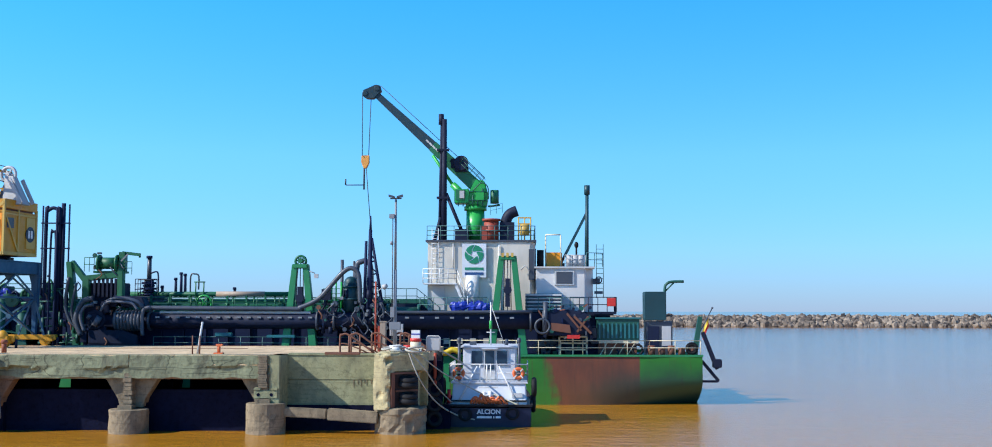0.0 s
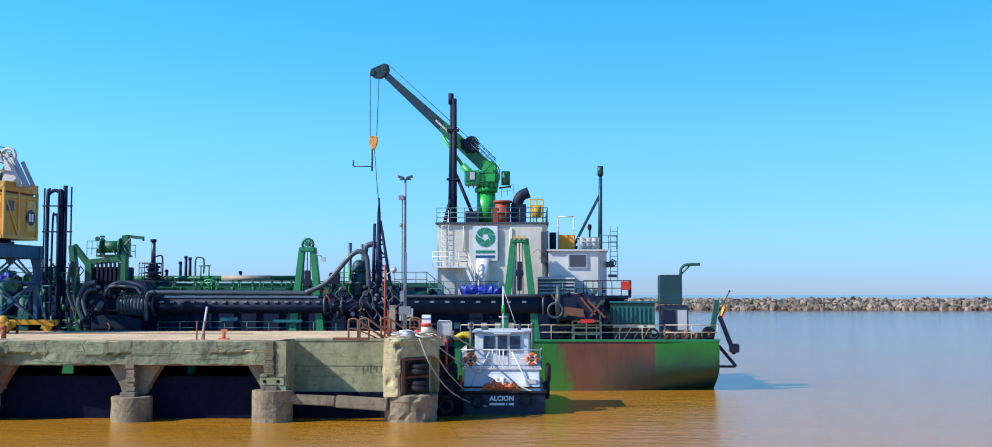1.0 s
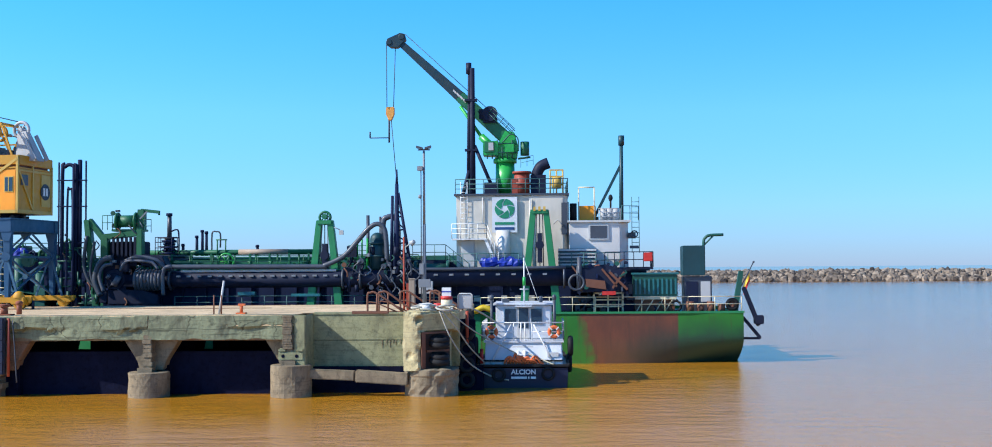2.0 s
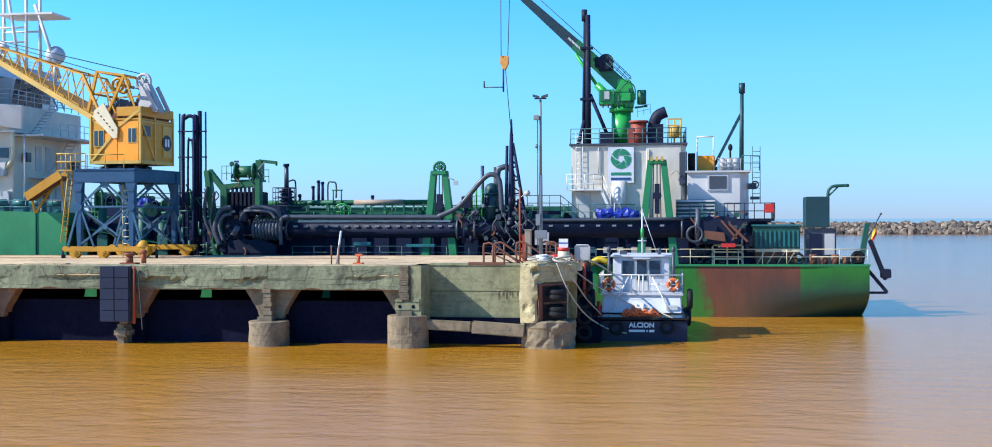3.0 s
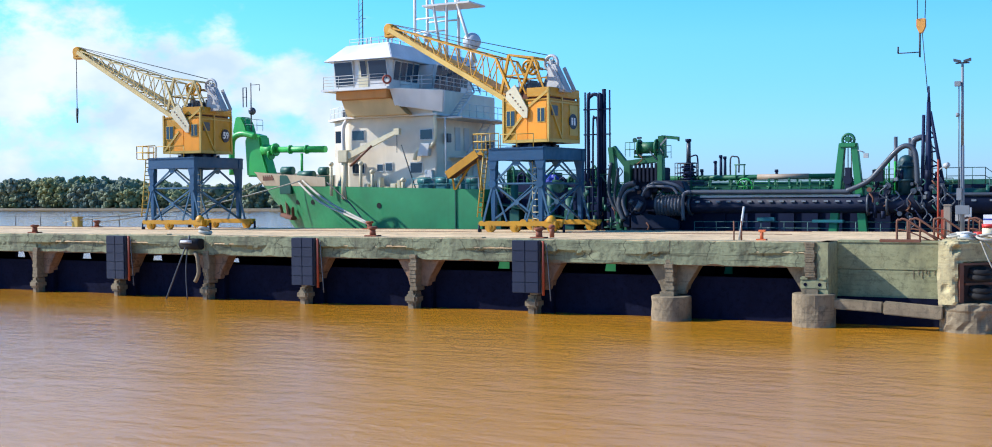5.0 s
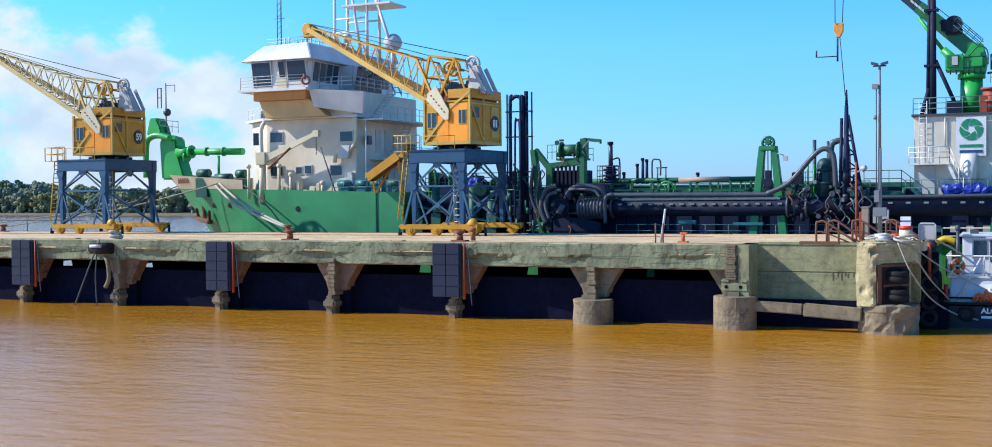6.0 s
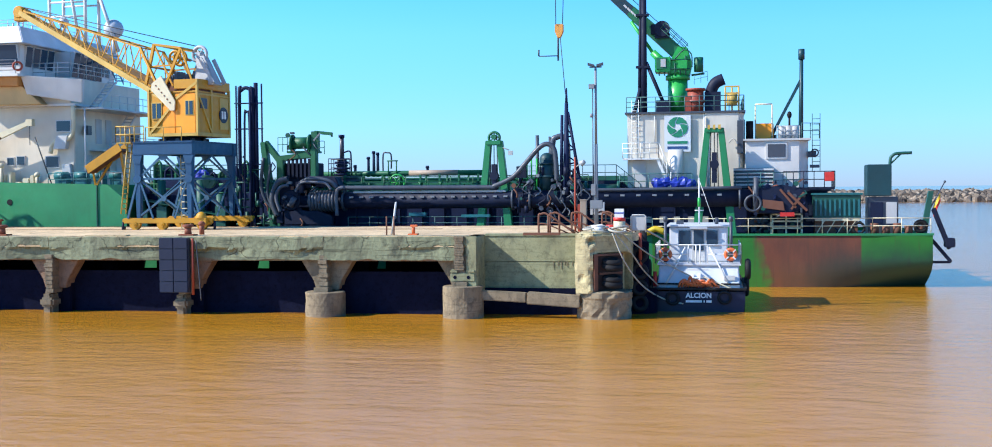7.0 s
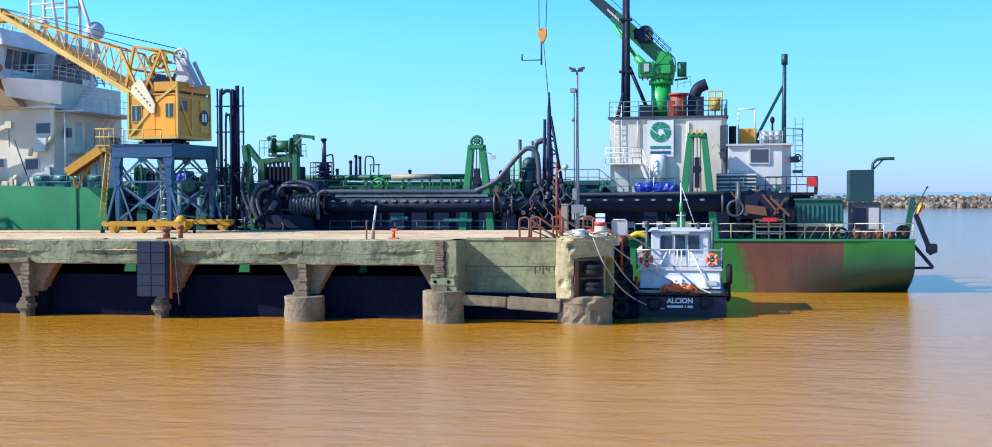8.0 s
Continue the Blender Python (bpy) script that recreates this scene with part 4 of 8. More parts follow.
# forward accommodation
acc = part("accommodation", M().prism([(-62.2, 85.0), (-59.0, 82.5), (-50.7, 82.5), (-50.7, 92.7), (-59.0, 92.7), (-62.2, 90.2)], "z", 6.3, 13.1), M_CREAMW, ship, "white accommodation block streaked with rust", bevel=0.05)
part("deck_edge", M().prism([(-62.7, 84.8), (-59.1, 82.1), (-50.4, 82.1), (-50.4, 93.1), (-59.1, 93.1), (-62.7, 90.4)], "z", 13.1, 13.28), M_WHITE, acc)
for x0, x1, z0, z1 in ((-58.6, -57.5, 11.35, 12.1), (-52.1, -51.0, 11.25, 12.0), (-58.6, -57.5, 8.65, 9.4), (-53.0, -52.0, 8.6, 9.35), (-56.2, -55.7, 8.8, 9.3), (-55.4, -54.8, 8.8, 9.4)):
    w = part("window", M().box(x0 - 0.07, x1 + 0.07, 82.42, 82.52, z0 - 0.07, z1 + 0.07), M_GREYW, acc)
    part("pane", M().box(x0, x1, 82.40, 82.44, z0, z1), M_GLASS, w)
part("window", M().box(-61.0, -60.3, 83.42, 83.6, 11.2, 12.2), M_GLASS, acc)
# conduits and vents on the side
part("vent_pipe", M().tube([(-50.6, 82.2, 13.1), (-50.6, 82.2, 11.3), (-51.1, 82.2, 10.6), (-52.2, 82.2, 10.4), (-52.5, 82.2, 9.6)], 0.16, 8, 4), M_CREAMST, acc)
part("vent_pipe", M().tube([(-59.2, 82.1, 9.4), (-59.3, 82.1, 12.2), (-58.9, 82.1, 13.0)], 0.17, 8, 4).tube([(-49.9, 82.6, 13.0), (-49.9, 82.6, 7.0)], 0.07, 6), M_WHITE, acc)
part("locker", M().prism([(-52.2, 9.9), (-51.2, 9.9), (-51.0, 10.9), (-51.9, 10.9)], "y", 82.0, 82.5).box(-51.6, -50.9, 82.2, 82.5, 7.5, 8.8), M_GREYW, acc, bevel=0.03)
# aft face: doors, stairs, platforms
m = M()
for y, z in ((84.0, 7.6), (87.0, 10.4), (88.5, 7.6), (85.5, 10.4)):
    m.box(-50.72, -50.64, y, y + 0.85, z, z + 1.9)
part("door", m, M_GREYW, acc, "grey-white steel door")
m = M().stairs((-49.6, 86.5, 9.9), (-49.6, 90.0, 12.9), 0.8, (-0.9, 0, 0), 11).stairs((-48.0, 89.0, 7.4), (-49.8, 89.0, 9.9), 0.8, (0, 0.8, 0), 9)
part("stairway", m, M_GREYW, acc)
m = M().box(-50.7, -48.4, 82.6, 92.4, 12.85, 12.97).box(-50.7, -48.6, 84.6, 92.0, 9.8, 9.9)
m.rail([(-48.4, 82.6, 12.97), (-48.4, 92.4, 12.97)], 1.0, 1.2).rail([(-48.6, 84.6, 9.9), (-48.6, 92, 9.9)], 1.0, 1.2)
part("platform", m, M_GREYW, acc)
m = M()
for x, y, w, d, z, h in ((-50.5, 83.5, 0.3, 0.6, 11.0, 0.7), (-50.5, 86.3, 0.3, 0.4, 8.3, 0.9), (-50.5, 90.5, 0.4, 0.8, 10.7, 0.6)):
    m.box(x, x + w, y, y + d, z, z + h)
part("cabinet", m, M_STEEL, acc, bevel=0.02)
# bridge deck and wheelhouse, wing to wing
br = part("wheelhouse", M().prism([(80.75, 15.35), (94.4, 15.35), (94.4, 17.75), (80.75, 17.75)], "x", -59.2, -53.9), M_WHITE, ship, "white wheelhouse spanning the ship's beam", bevel=0.04)
part("roof", M().hexa([(-59.9, 80.2, 17.6), (-53.3, 80.2, 17.6), (-53.3, 95.0, 17.6), (-59.9, 95.0, 17.6), (-58.4, 81.4, 18.95), (-54.1, 81.0, 18.95), (-54.1, 94.2, 18.95), (-58.4, 93.8, 18.95)]), M_CLEAN, br, "white sloping wheelhouse roof", bevel=0.05)
part("wing_floor", M().box(-59.9, -53.6, 79.9, 95.2, 15.18, 15.36), M_WHITE, br)
part("wing_support", M().hexa([(-58.3, 81.25, 13.2), (-52.6, 81.25, 13.2), (-52.6, 93.9, 13.2), (-58.3, 93.9, 13.2), (-58.6, 80.9, 14.5), (-53.9, 80.9, 14.5), (-53.9, 94.3, 14.5), (-58.6, 94.3, 14.5)]), M_BEIGE, br, "cream wing support streaked with rust", bevel=0.03)
part("wing_underside", M().box(-58.8, -53.9, 80.4, 94.8, 14.5, 15.2), M_STAIN, br, bevel=0.05)
part("upper_wall", M().prism([(-57.9, 82.2), (-50.8, 82.2), (-50.8, 92.8), (-57.9, 92.8)], "z", 13.2, 15.2), M_CREAMW, br, bevel=0.03)
part("bulwark", M().hexa([(-53.6, 81.0, 13.9), (-49.8, 82.0, 13.3), (-49.8, 82.3, 13.3), (-53.6, 81.4, 13.9), (-53.9, 80.7, 15.3), (-49.6, 81.8, 15.0), (-49.6, 82.2, 15.0), (-53.9, 81.2, 15.3)]), M_WHITE, br, bevel=0.04)
part("wing_railing", M().rail([(-59.7, 80.0, 15.36), (-53.8, 80.0, 15.36)], 1.0, 1.5, 0.03, 4), M_LGREY, br)
part("lifebuoy", M().ring((-53.7, 80.1, 15.9), (0.5, -1, 0), 0.3, 0.08), M_RED, br, "red lifebuoy")


def slanted_pane(p0, p1, z0, z1, lean, mat, parent, out):
    a, b, o = Vector(p0), Vector(p1), Vector(out)
    lo, hi = o * 0.03, o * (0.03 + lean)
    v = [a + lo + Vector((0, 0, z0)), b + lo + Vector((0, 0, z0)), b + hi + Vector((0, 0, z1)), a + hi + Vector((0, 0, z1))]
    fr = M().hexa([q - o * 0.35 for q in v] + [q - o * 0.015 for q in v])
    w = part("window", fr, M_GREYW, parent)
    c = (v[0] + v[1] + v[2] + v[3]) / 4
    part("pane", M().hexa([c + (q - c) * 0.93 - o * 0.05 for q in v] + [c + (q - c) * 0.93 for q in v]), mat, w)


for a, b, zlow in ((-59.0, -57.2, 15.55), (-56.5, -55.95, 16.1), (-55.75, -53.98, 16.0)):
    slanted_pane((a, 80.75, 0), (b, 80.75, 0), zlow, 17.56, 0.3, M_GLASS, br, (0, -1, 0))
part("wing_door", M().box(-56.75, -55.85, 80.68, 80.78, 15.4, 17.35), M_CREAMST, br)
for k in range(4):
    y = 81.3 + k * 0.95
    slanted_pane((-53.9, y, 0), (-53.9, y + 0.82, 0), 15.95, 17.5, 0.22, M_GLASS, br, (1, 0, 0))
part("aft_control", M().prism([(85.3, 15.36), (89.9, 15.36), (89.9, 17.5), (85.3, 17.5)], "x", -53.9, -52.6), M_GREYW, br, "glazed aft control position")
for k in range(5):
    y = 85.4 + k * 0.9
    slanted_pane((-52.6, y, 0), (-52.6, y + 0.84, 0), 15.5, 17.5, 0.4, M_GLASS, br, (1, 0, 0))
for k in range(3):
    y = 91.0 + k * 0.9
    slanted_pane((-53.9, y, 0), (-53.9, y + 0.75, 0), 16.2, 17.45, 0.12, M_GLASS, br, (1, 0, 0))
# masts on the wheelhouse roof
m = M()
for x in (-54.3, -51.3):
    for y in (85.4, 87.4):
        m.rod((x, y, 17.0), (x, y, 25.0), 0.14, 0.12, 8)
m.rod((-54.3, 85.4, 20.2), (-51.3, 85.4, 20.2), 0.08, n=6).rod((-54.3, 85.4, 21.3), (-51.3, 85.4, 21.3), 0.08, n=6).rod((-54.3, 87.4, 21.3), (-51.3, 87.4, 21.3), 0.08, n=6)
m.rod((-53.0, 85.4, 25.0), (-51.8, 85.4, 18.0), 0.12, n=6).rod((-50.6, 85.4, 23.0), (-48.6, 85.4, 17.4), 0.13, n=6)
m.box(-53.4, -49.0, 85.0, 87.8, 22.2, 22.35).box(-51.0, -49.4, 85.2, 87.0, 17.2, 17.3)
part("radar_mast", m, M_WHITE, ship, "white goalpost radar mast with a platform")
part("railing", M().rail([(-53.8, 82.2, 15.3), (-50.9, 82.4, 15.3), (-50.9, 92.6, 15.3)], 1.0, 1.1, 0.03, 3), M_GREYW, ship)
part("bridge_stair", M().stairs((-50.3, 84.0, 13.0), (-50.3, 87.0, 15.3), 0.8, (0.8, 0, 0), 9).stairs((-50.2, 88.0, 15.3), (-52.2, 90.0, 17.6), 0.7, (0.5, 0.5, 0), 9), M_GREYW, ship, "grey bridge stair")
part("radome", M().ball((-49.3, 86, 19.2), 0.75, 0.75, 0.75).rod((-49.3, 86, 17.3), (-49.3, 86, 18.7), 0.16, n=8).ball((-52.6, 84.5, 19.6), 0.4, 0.4, 0.4).rod((-52.6, 84.5, 18.8), (-52.6, 84.5, 19.3), 0.06, n=6), M_CLEAN, ship, "white radome on a stalk")
m = M()
for dx, dy in ((0, 0), (0.35, 0), (0.18, 0.3)):
    m.rod((-58.9 + dx, 84 + dy, 18.9), (-58.9 + dx, 84 + dy, 25.0), 0.035, n=5)
for k in range(12):
    m.rod((-58.9, 84, 19.2 + k * 0.48), (-58.55, 84, 19.45 + k * 0.48), 0.02, n=4)
m.rod((-59.2, 84, 21.5), (-58.2, 84, 21.5), 0.02, n=4)
part("lattice_aerial", m, M_STEEL, ship)
m = M().rail([(-58.2, 81.6, 18.95), (-54.2, 81.2, 18.95), (-54.2, 93, 18.95)], 0.5, 1.1, 0.02)
for k in range(9):
    x = -57.6 + k * 0.4
    m.rod((x, 82.0 + (k % 3) * 0.6, 18.9), (x, 82.0 + (k % 3) * 0.6, 19.3 + 0.3 * (k % 2)), 0.07, n=6)
part("roof_gear", m, M_GREYW, ship)
for k, (x, z) in enumerate(((-61.3, 13.3), (-60.2, 13.3))):
    part("roof_box", M().box(x, x + 0.9, 84.9, 85.6, z, z + 0.8 + 0.1 * k), M_STEEL, ship, bevel=0.03)
part("railing", M().rail([(-62.5, 84.9, 13.28), (-59.1, 82.2, 13.28), (-58.2, 82.2, 13.28)], 0.9, 1.0), M_WHITERAIL, ship)

# small cream deck crane beside the accommodation
dc = part("deck_crane", M().rod((-58.7, 81.4, 6.5), (-58.7, 81.4, 9.8), 0.3, 0.26, 12).box(-59.1, -58.2, 81.0, 81.8, 9.5, 10.5), M_CREAMST, ship, "small cream deck crane with a stowed jib", bevel=0.04)
part("jib", M().beam((-58.3, 81.3, 10.0), (-53.6, 81.3, 11.85), 0.32, 0.55, 0.22, 0.3).box(-53.8, -53.3, 81.1, 81.5, 11.6, 12.1), M_CREAMST, dc)
part("ram", M().rod((-58.0, 81.2, 9.2), (-55.9, 81.2, 10.8), 0.1, n=8), M_BROWN, dc)
part("hook_line", M().rod((-53.6, 81.3, 11.7), (-53.6, 81.3, 10.2), 0.03, n=5).rod((-53.2, 81.3, 10.8), (-51.9, 81.3, 7.3), 0.05, n=5), M_CABLE, dc)
m = M()
for x, h in ((-57.0, 2.6), (-55.9, 1.9), (-59.9, 2.6), (-53.0, 1.2)):
    m.rod((x, 81.2, 6.8), (x, 81.2, 6.8 + h), 0.13, n=8).ball((x, 81.2, 6.8 + h), 0.22, 0.22, 0.2)
part("air_pipe", m, M_CREAMST, ship, "cream air pipe behind the bulwark", every=True)
m = M()
for k, x in enumerate((-51.2, -49.6, -48.3, -46.8)):
    m.box(x - 0.45, x + 0.45, 81.3, 82.0, 6.6, 7.9 + 0.2 * (k % 2)).rod((x - 0.5, 81.5, 7.9), (x + 0.5, 81.5, 7.9), 0.3, n=12)
m.rail([(-52.0, 81.0, 7.2), (-45.8, 81.0, 7.2)], 0.9, 1.0, 0.03)
part("teal_winch", m, M_TEAL, ship, "teal winch and rail behind the bulwark")
part("white_frame", M().rail([(-47.6, 80.8, 7.2), (-46.0, 80.8, 7.2)], 0.9, 1.5, 0.06, 1), M_WHITERAIL, ship)
m = M()
for k in range(7):
    m.box(-57.4 + k * 0.62, -57.4 + k * 0.62 + 0.35 + 0.1 * (k % 3), 81.3, 81.9, 6.8, 7.5 + 0.25 * (k % 4))
part("deck_locker", m, M_CREAMST, ship, bevel=0.05, every=True)

# hopper side: coaming, catwalks, pipes
part("coaming", M().box(-45.6, 3.4, 82.6, 83.0, 3.3, 6.55), M_COAMING, ship, "dark hopper coaming")
part("far_coaming", M().box(-45.6, -10, 92.0, 92.4, 3.3, 7.6), M_DKGREEN, ship)
m = M()
for k in range(30):
    x = -45 + k * 1.6
    m.box(x - 0.06, x + 0.06, 82.4, 82.6, 3.4, 6.5)
part("stiffener", m, M_COAMING, ship, every=True)
m = M().rod((-33, 84.2, 7.85), (-19.6, 84.2, 7.85), 0.19, n=12).rod((-33, 84.6, 7.35), (-12, 84.6, 7.35), 0.09, n=8)
for k in range(9):
    m.rod((-32 + k * 1.55, 84.2, 6.5), (-32 + k * 1.55, 84.2, 7.8), 0.07, n=6)
part("header_pipe", m, M_GREEN, ship, "green header pipe over the hopper")
part("pipe_sleeve", M().rod((-25.5, 84.2, 7.86), (-21.9, 84.2, 7.86), 0.20, n=12), M_FADED, ship, "faded cream stretch of pipe")
part("railing", M().rail([(-45, 83.2, 6.55), (-12.5, 83.2, 6.55)], 1.05, 1.6, 0.03, 3), M_GREEN, ship)
part("catwalk", M().box(-45, -12, 83.0, 84.4, 6.5, 6.6), M_DKGREEN, ship)
m = M().ring((-26.2, 83.4, 7.2), (0, -1, 0), 0.55, 0.07, 18, 6)
for k in range(3):
    a = k * math.pi / 3
    m.rod((-26.2 + 0.5 * math.cos(a), 83.4, 7.2 + 0.5 * math.sin(a)), (-26.2 - 0.5 * math.cos(a), 83.4, 7.2 - 0.5 * math.sin(a)), 0.04, n=5)
part("hand_wheel", m, M_BRIGHT, ship, "bright green valve wheel")
m = M()
rg = random.Random(21)
for k in range(26):
    x = -32 + k * 0.75
    h = rg.uniform(0.2, 0.7)
    if rg.random() < 0.6:
        m.box(x, x + rg.uniform(0.2, 0.5), 83.3, 83.8, 6.6, 6.6 + h)
    else:
        m.rod((x, 83.4, 6.6), (x, 83.4, 6.9 + h), 0.08, n=6).rod((x - 0.15, 83.4, 6.9 + h), (x + 0.15, 83.4, 6.9 + h), 0.06, n=6)
part("valve_stand", m, M_GREEN, ship, "green valve stand on the catwalk", every=True)
m = M()
for x, h in ((-28.6, 1.2), (-28.2, 1.6), (-27.9, 1.5), (-29.6, 0.7), (-24.2, 0.5)):
    m.rod((x, 84.4, 7.6), (x, 84.4, 7.8 + h), 0.12, 0.1, 8)
m.tube([(-27.5, 84.4, 7.6), (-27.5, 84.4, 9.2), (-27.2, 84.4, 9.35), (-26.9, 84.4, 9.2), (-26.9, 84.4, 8.2)], 0.06, 6, 3)
m.rod((-30.6, 84.4, 7.6), (-30.6, 84.4, 8.9), 0.45, 0.35, 12).rod((-30.6, 84.4, 8.9), (-30.6, 84.4, 10.6), 0.17, 0.15, 10)
m.rail([(-31.3, 84, 7.7), (-29.8, 84, 7.7)], 1.2, 0.5, 0.03)
m.box(-32.2, -29.2, 83.6, 85.0, 7.3, 7.7)
part("vent_pipe", m, M_STEEL, ship, "dark grey vent pipe", every=True)
vt = M()
for k, r_ in enumerate((0.62, 0.5, 0.58, 0.44, 0.52, 0.36)):
    vt.rod((-30.6, 84.35, 7.75 + 0.22 * k), (-30.6, 84.35, 7.88 + 0.22 * k), r_, n=16)
vt.rod((-30.6, 84.35, 10.5), (-30.6, 84.35, 10.7), 0.22, n=10).tube([(-30.4, 84.2, 9.4), (-29.95, 84.2, 9.5), (-29.85, 84.2, 9.0), (-29.85, 84.2, 7.8)], 0.06, 6, 4)
for x in (-31.4, -31.0, -30.2, -29.8):
    vt.rod((x, 83.7, 7.6), (x, 83.7, 8.95), 0.03, n=5)
for z in (8.2, 8.6, 8.95):
    vt.rod((-31.4, 83.7, z), (-29.8, 83.7, z), 0.03, n=5)
part("vent_tower", vt, M_COAMING, ship, "dark stacked vent tower with a guard rail")
vh = M()
for x, z in ((-28.6, 8.9), (-28.2, 9.3), (-27.9, 9.2), (-24.2, 8.2), (-29.6, 8.3)):
    vh.rod((x, 84.35, 7.6), (x, 84.35, z), 0.08, n=8).rod((x, 84.35, z), (x, 84.35, z + 0.18), 0.14, 0.12, 10).rod((x, 84.35, 7.7), (x, 84.35, 7.95), 0.24, n=10)
part("vent_head", vh, M_COAMING, ship, "dark mushroom vent head", every=True)
part("wind_frame", M().rod((-27.0, 84.0, 7.6), (-27.0, 84.0, 8.75), 0.05, n=6).rod((-26.4, 84.0, 7.6), (-26.4, 84.0, 8.75), 0.05, n=6).rod((-27.1, 84.0, 8.75), (-26.3, 84.0, 8.75), 0.05, n=6), M_GREEN, ship)
gb = M()
for k in range(15):
    x = -33.0 + 1.4 * k
    gb.box(x, x + 0.12, 83.55, 83.75, 6.6, 7.75)
gb.box(-33.0, -12.5, 83.6, 83.72, 7.02, 7.14).box(-33.0, -12.5, 83.6, 83.72, 7.45, 7.52)
part("pipe_bracket", gb, M_GREEN, ship, "green pipe bracket", every=True)

# the suction pipe along the side
sp = part("suction_pipe", M().rod((-33.2, 80.75, 5.95), (-1.6, 80.75, 5.95), 0.58, n=24), M_BLACK, ship, "long black suction pipe lashed along the deck edge")
m = M()
for x in (-29.3, -17.4, -16.2, -13.0, -2.4, -1.5):
    m.rod((x, 80.75, 5.95), (x + 0.14, 80.75, 5.95), 0.74, n=24)
part("flange", m, M_STEEL, sp, every=True)
m = M()
for k in range(16):
    m.box(-28.6 + k * 0.72 - 0.12, -28.6 + k * 0.72 + 0.16, 80.1, 80.25, 6.12, 6.24)
for k in range(8):
    m.box(-11.0 + k * 1.05 - 0.12, -11.0 + k * 1.05 + 0.16, 80.1, 80.25, 6.12, 6.24)
part("lug", m, M_GALV, sp, "pale lifting lug", every=True)
part("service_pipe", M().tube([(-29.8, 80.3, 5.3), (-29.7, 80.3, 6.5), (-29.3, 80.3, 6.8), (-28.4, 80.3, 6.82), (-19.3, 80.3, 6.78), (-18.6, 80.3, 6.85), (-17.3, 80.3, 7.45), (-16.4, 80.3, 8.4), (-15.6, 80.3, 9.3), (-15.0, 80.3, 9.65), (-14.5, 80.3, 9.35), (-14.35, 80.3, 8.4), (-14.3, 80.3, 7.2)], 0.165, 12, 6), M_STEEL, sp, "dark grey bent service pipe")
part("service_pipe", M().tube([(-13.0, 80.3, 7.6), (-12.6, 80.3, 6.75), (-11.8, 80.3, 6.55), (-2.2, 80.3, 6.62)], 0.12, 10, 5), M_STEEL, sp)
# light grey strip stands in for the sunlit highlight along the pipe
m = M().box(-28.5, -17.8, 80.35, 80.9, 6.45, 6.6)
part("top_plate", m, M_LGREY, sp, bevel=0.02)
# trunnion and swivel at the pipe's fore end
tr = part("trunnion", M().box(-33.9, -32.3, 80.35, 82.5, 3.6, 7.0).rod((-33.0, 80.1, 6.0), (-33.0, 81.5, 6.0), 0.72, 0.72, 22).rod((-33.0, 79.95, 6.0), (-33.0, 80.1, 6.0), 0.45, 0.45, 20).box(-34.0, -33.5, 80.0, 80.5, 4.4, 5.2).box(-32.5, -31.9, 80.1, 80.6, 4.6, 5.3).box(-32.6, -32.0, 80.0, 80.5, 6.5, 7.3), M_BLACK, ship, "black suction trunnion with a corrugated hose", bevel=0.05)
m = M()
for k in range(8):
    m.ring((-31.6 + k * 0.24, 80.7, 5.95), (1, 0, 0), 0.66, 0.12, 20, 6)
part("hose_rib", m, M_WORN, tr, every=True)
part("hose_pipe", M().tube([(-33.9, 80.0, 4.9), (-34.3, 80.0, 6.0), (-33.9, 80.0, 7.2), (-33.1, 80.0, 7.5)], 0.2, 10, 5).tube([(-32.6, 80.2, 7.0), (-31.6, 80.2, 7.5), (-30.2, 80.2, 7.3), (-29.6, 80.2, 6.8)], 0.16, 8, 5), M_STEEL, tr)
pe = M()
pe.tube([(-29.55, 79.95, 4.9), (-29.6, 79.95, 6.2), (-29.45, 79.95, 6.75), (-29.0, 79.95, 6.85)], 0.13, 10, 5)
pe.tube([(-33.6, 79.75, 5.2), (-33.9, 79.75, 6.2), (-33.6, 79.75, 6.9), (-33.0, 79.75, 7.05)], 0.12, 10, 5)
pe.tube([(-32.5, 79.8, 6.6), (-32.1, 79.8, 7.2), (-31.2, 79.8, 7.25), (-30.3, 79.8, 7.15), (-29.9, 79.8, 6.7)], 0.10, 8, 5)
pe.rod((-32.9, 79.8, 5.6), (-32.55, 79.75, 6.2), 0.22, 0.2, 12).rod((-33.4, 79.8, 6.1), (-33.2, 79.75, 6.3), 0.13, n=10)
part("worn_pipe", pe, M_WORN, tr, "worn pale grey pipe bend", every=True)
sk = M().prism([(-33.4, 4.3), (-29.9, 4.3), (-29.9, 4.9), (-31.0, 5.25), (-33.4, 5.25)], "y", 79.95, 80.3).box(-33.5, -29.8, 80.0, 80.4, 3.6, 4.3)
part("saddle", sk, M_BLACK, tr, bevel=0.05)
part("shroud", M().prism([(-32.4, 6.9), (-29.5, 6.9), (-29.8, 7.6), (-31.8, 7.75)], "y", 80.4, 81.6), M_BLACK, tr, bevel=0.05)

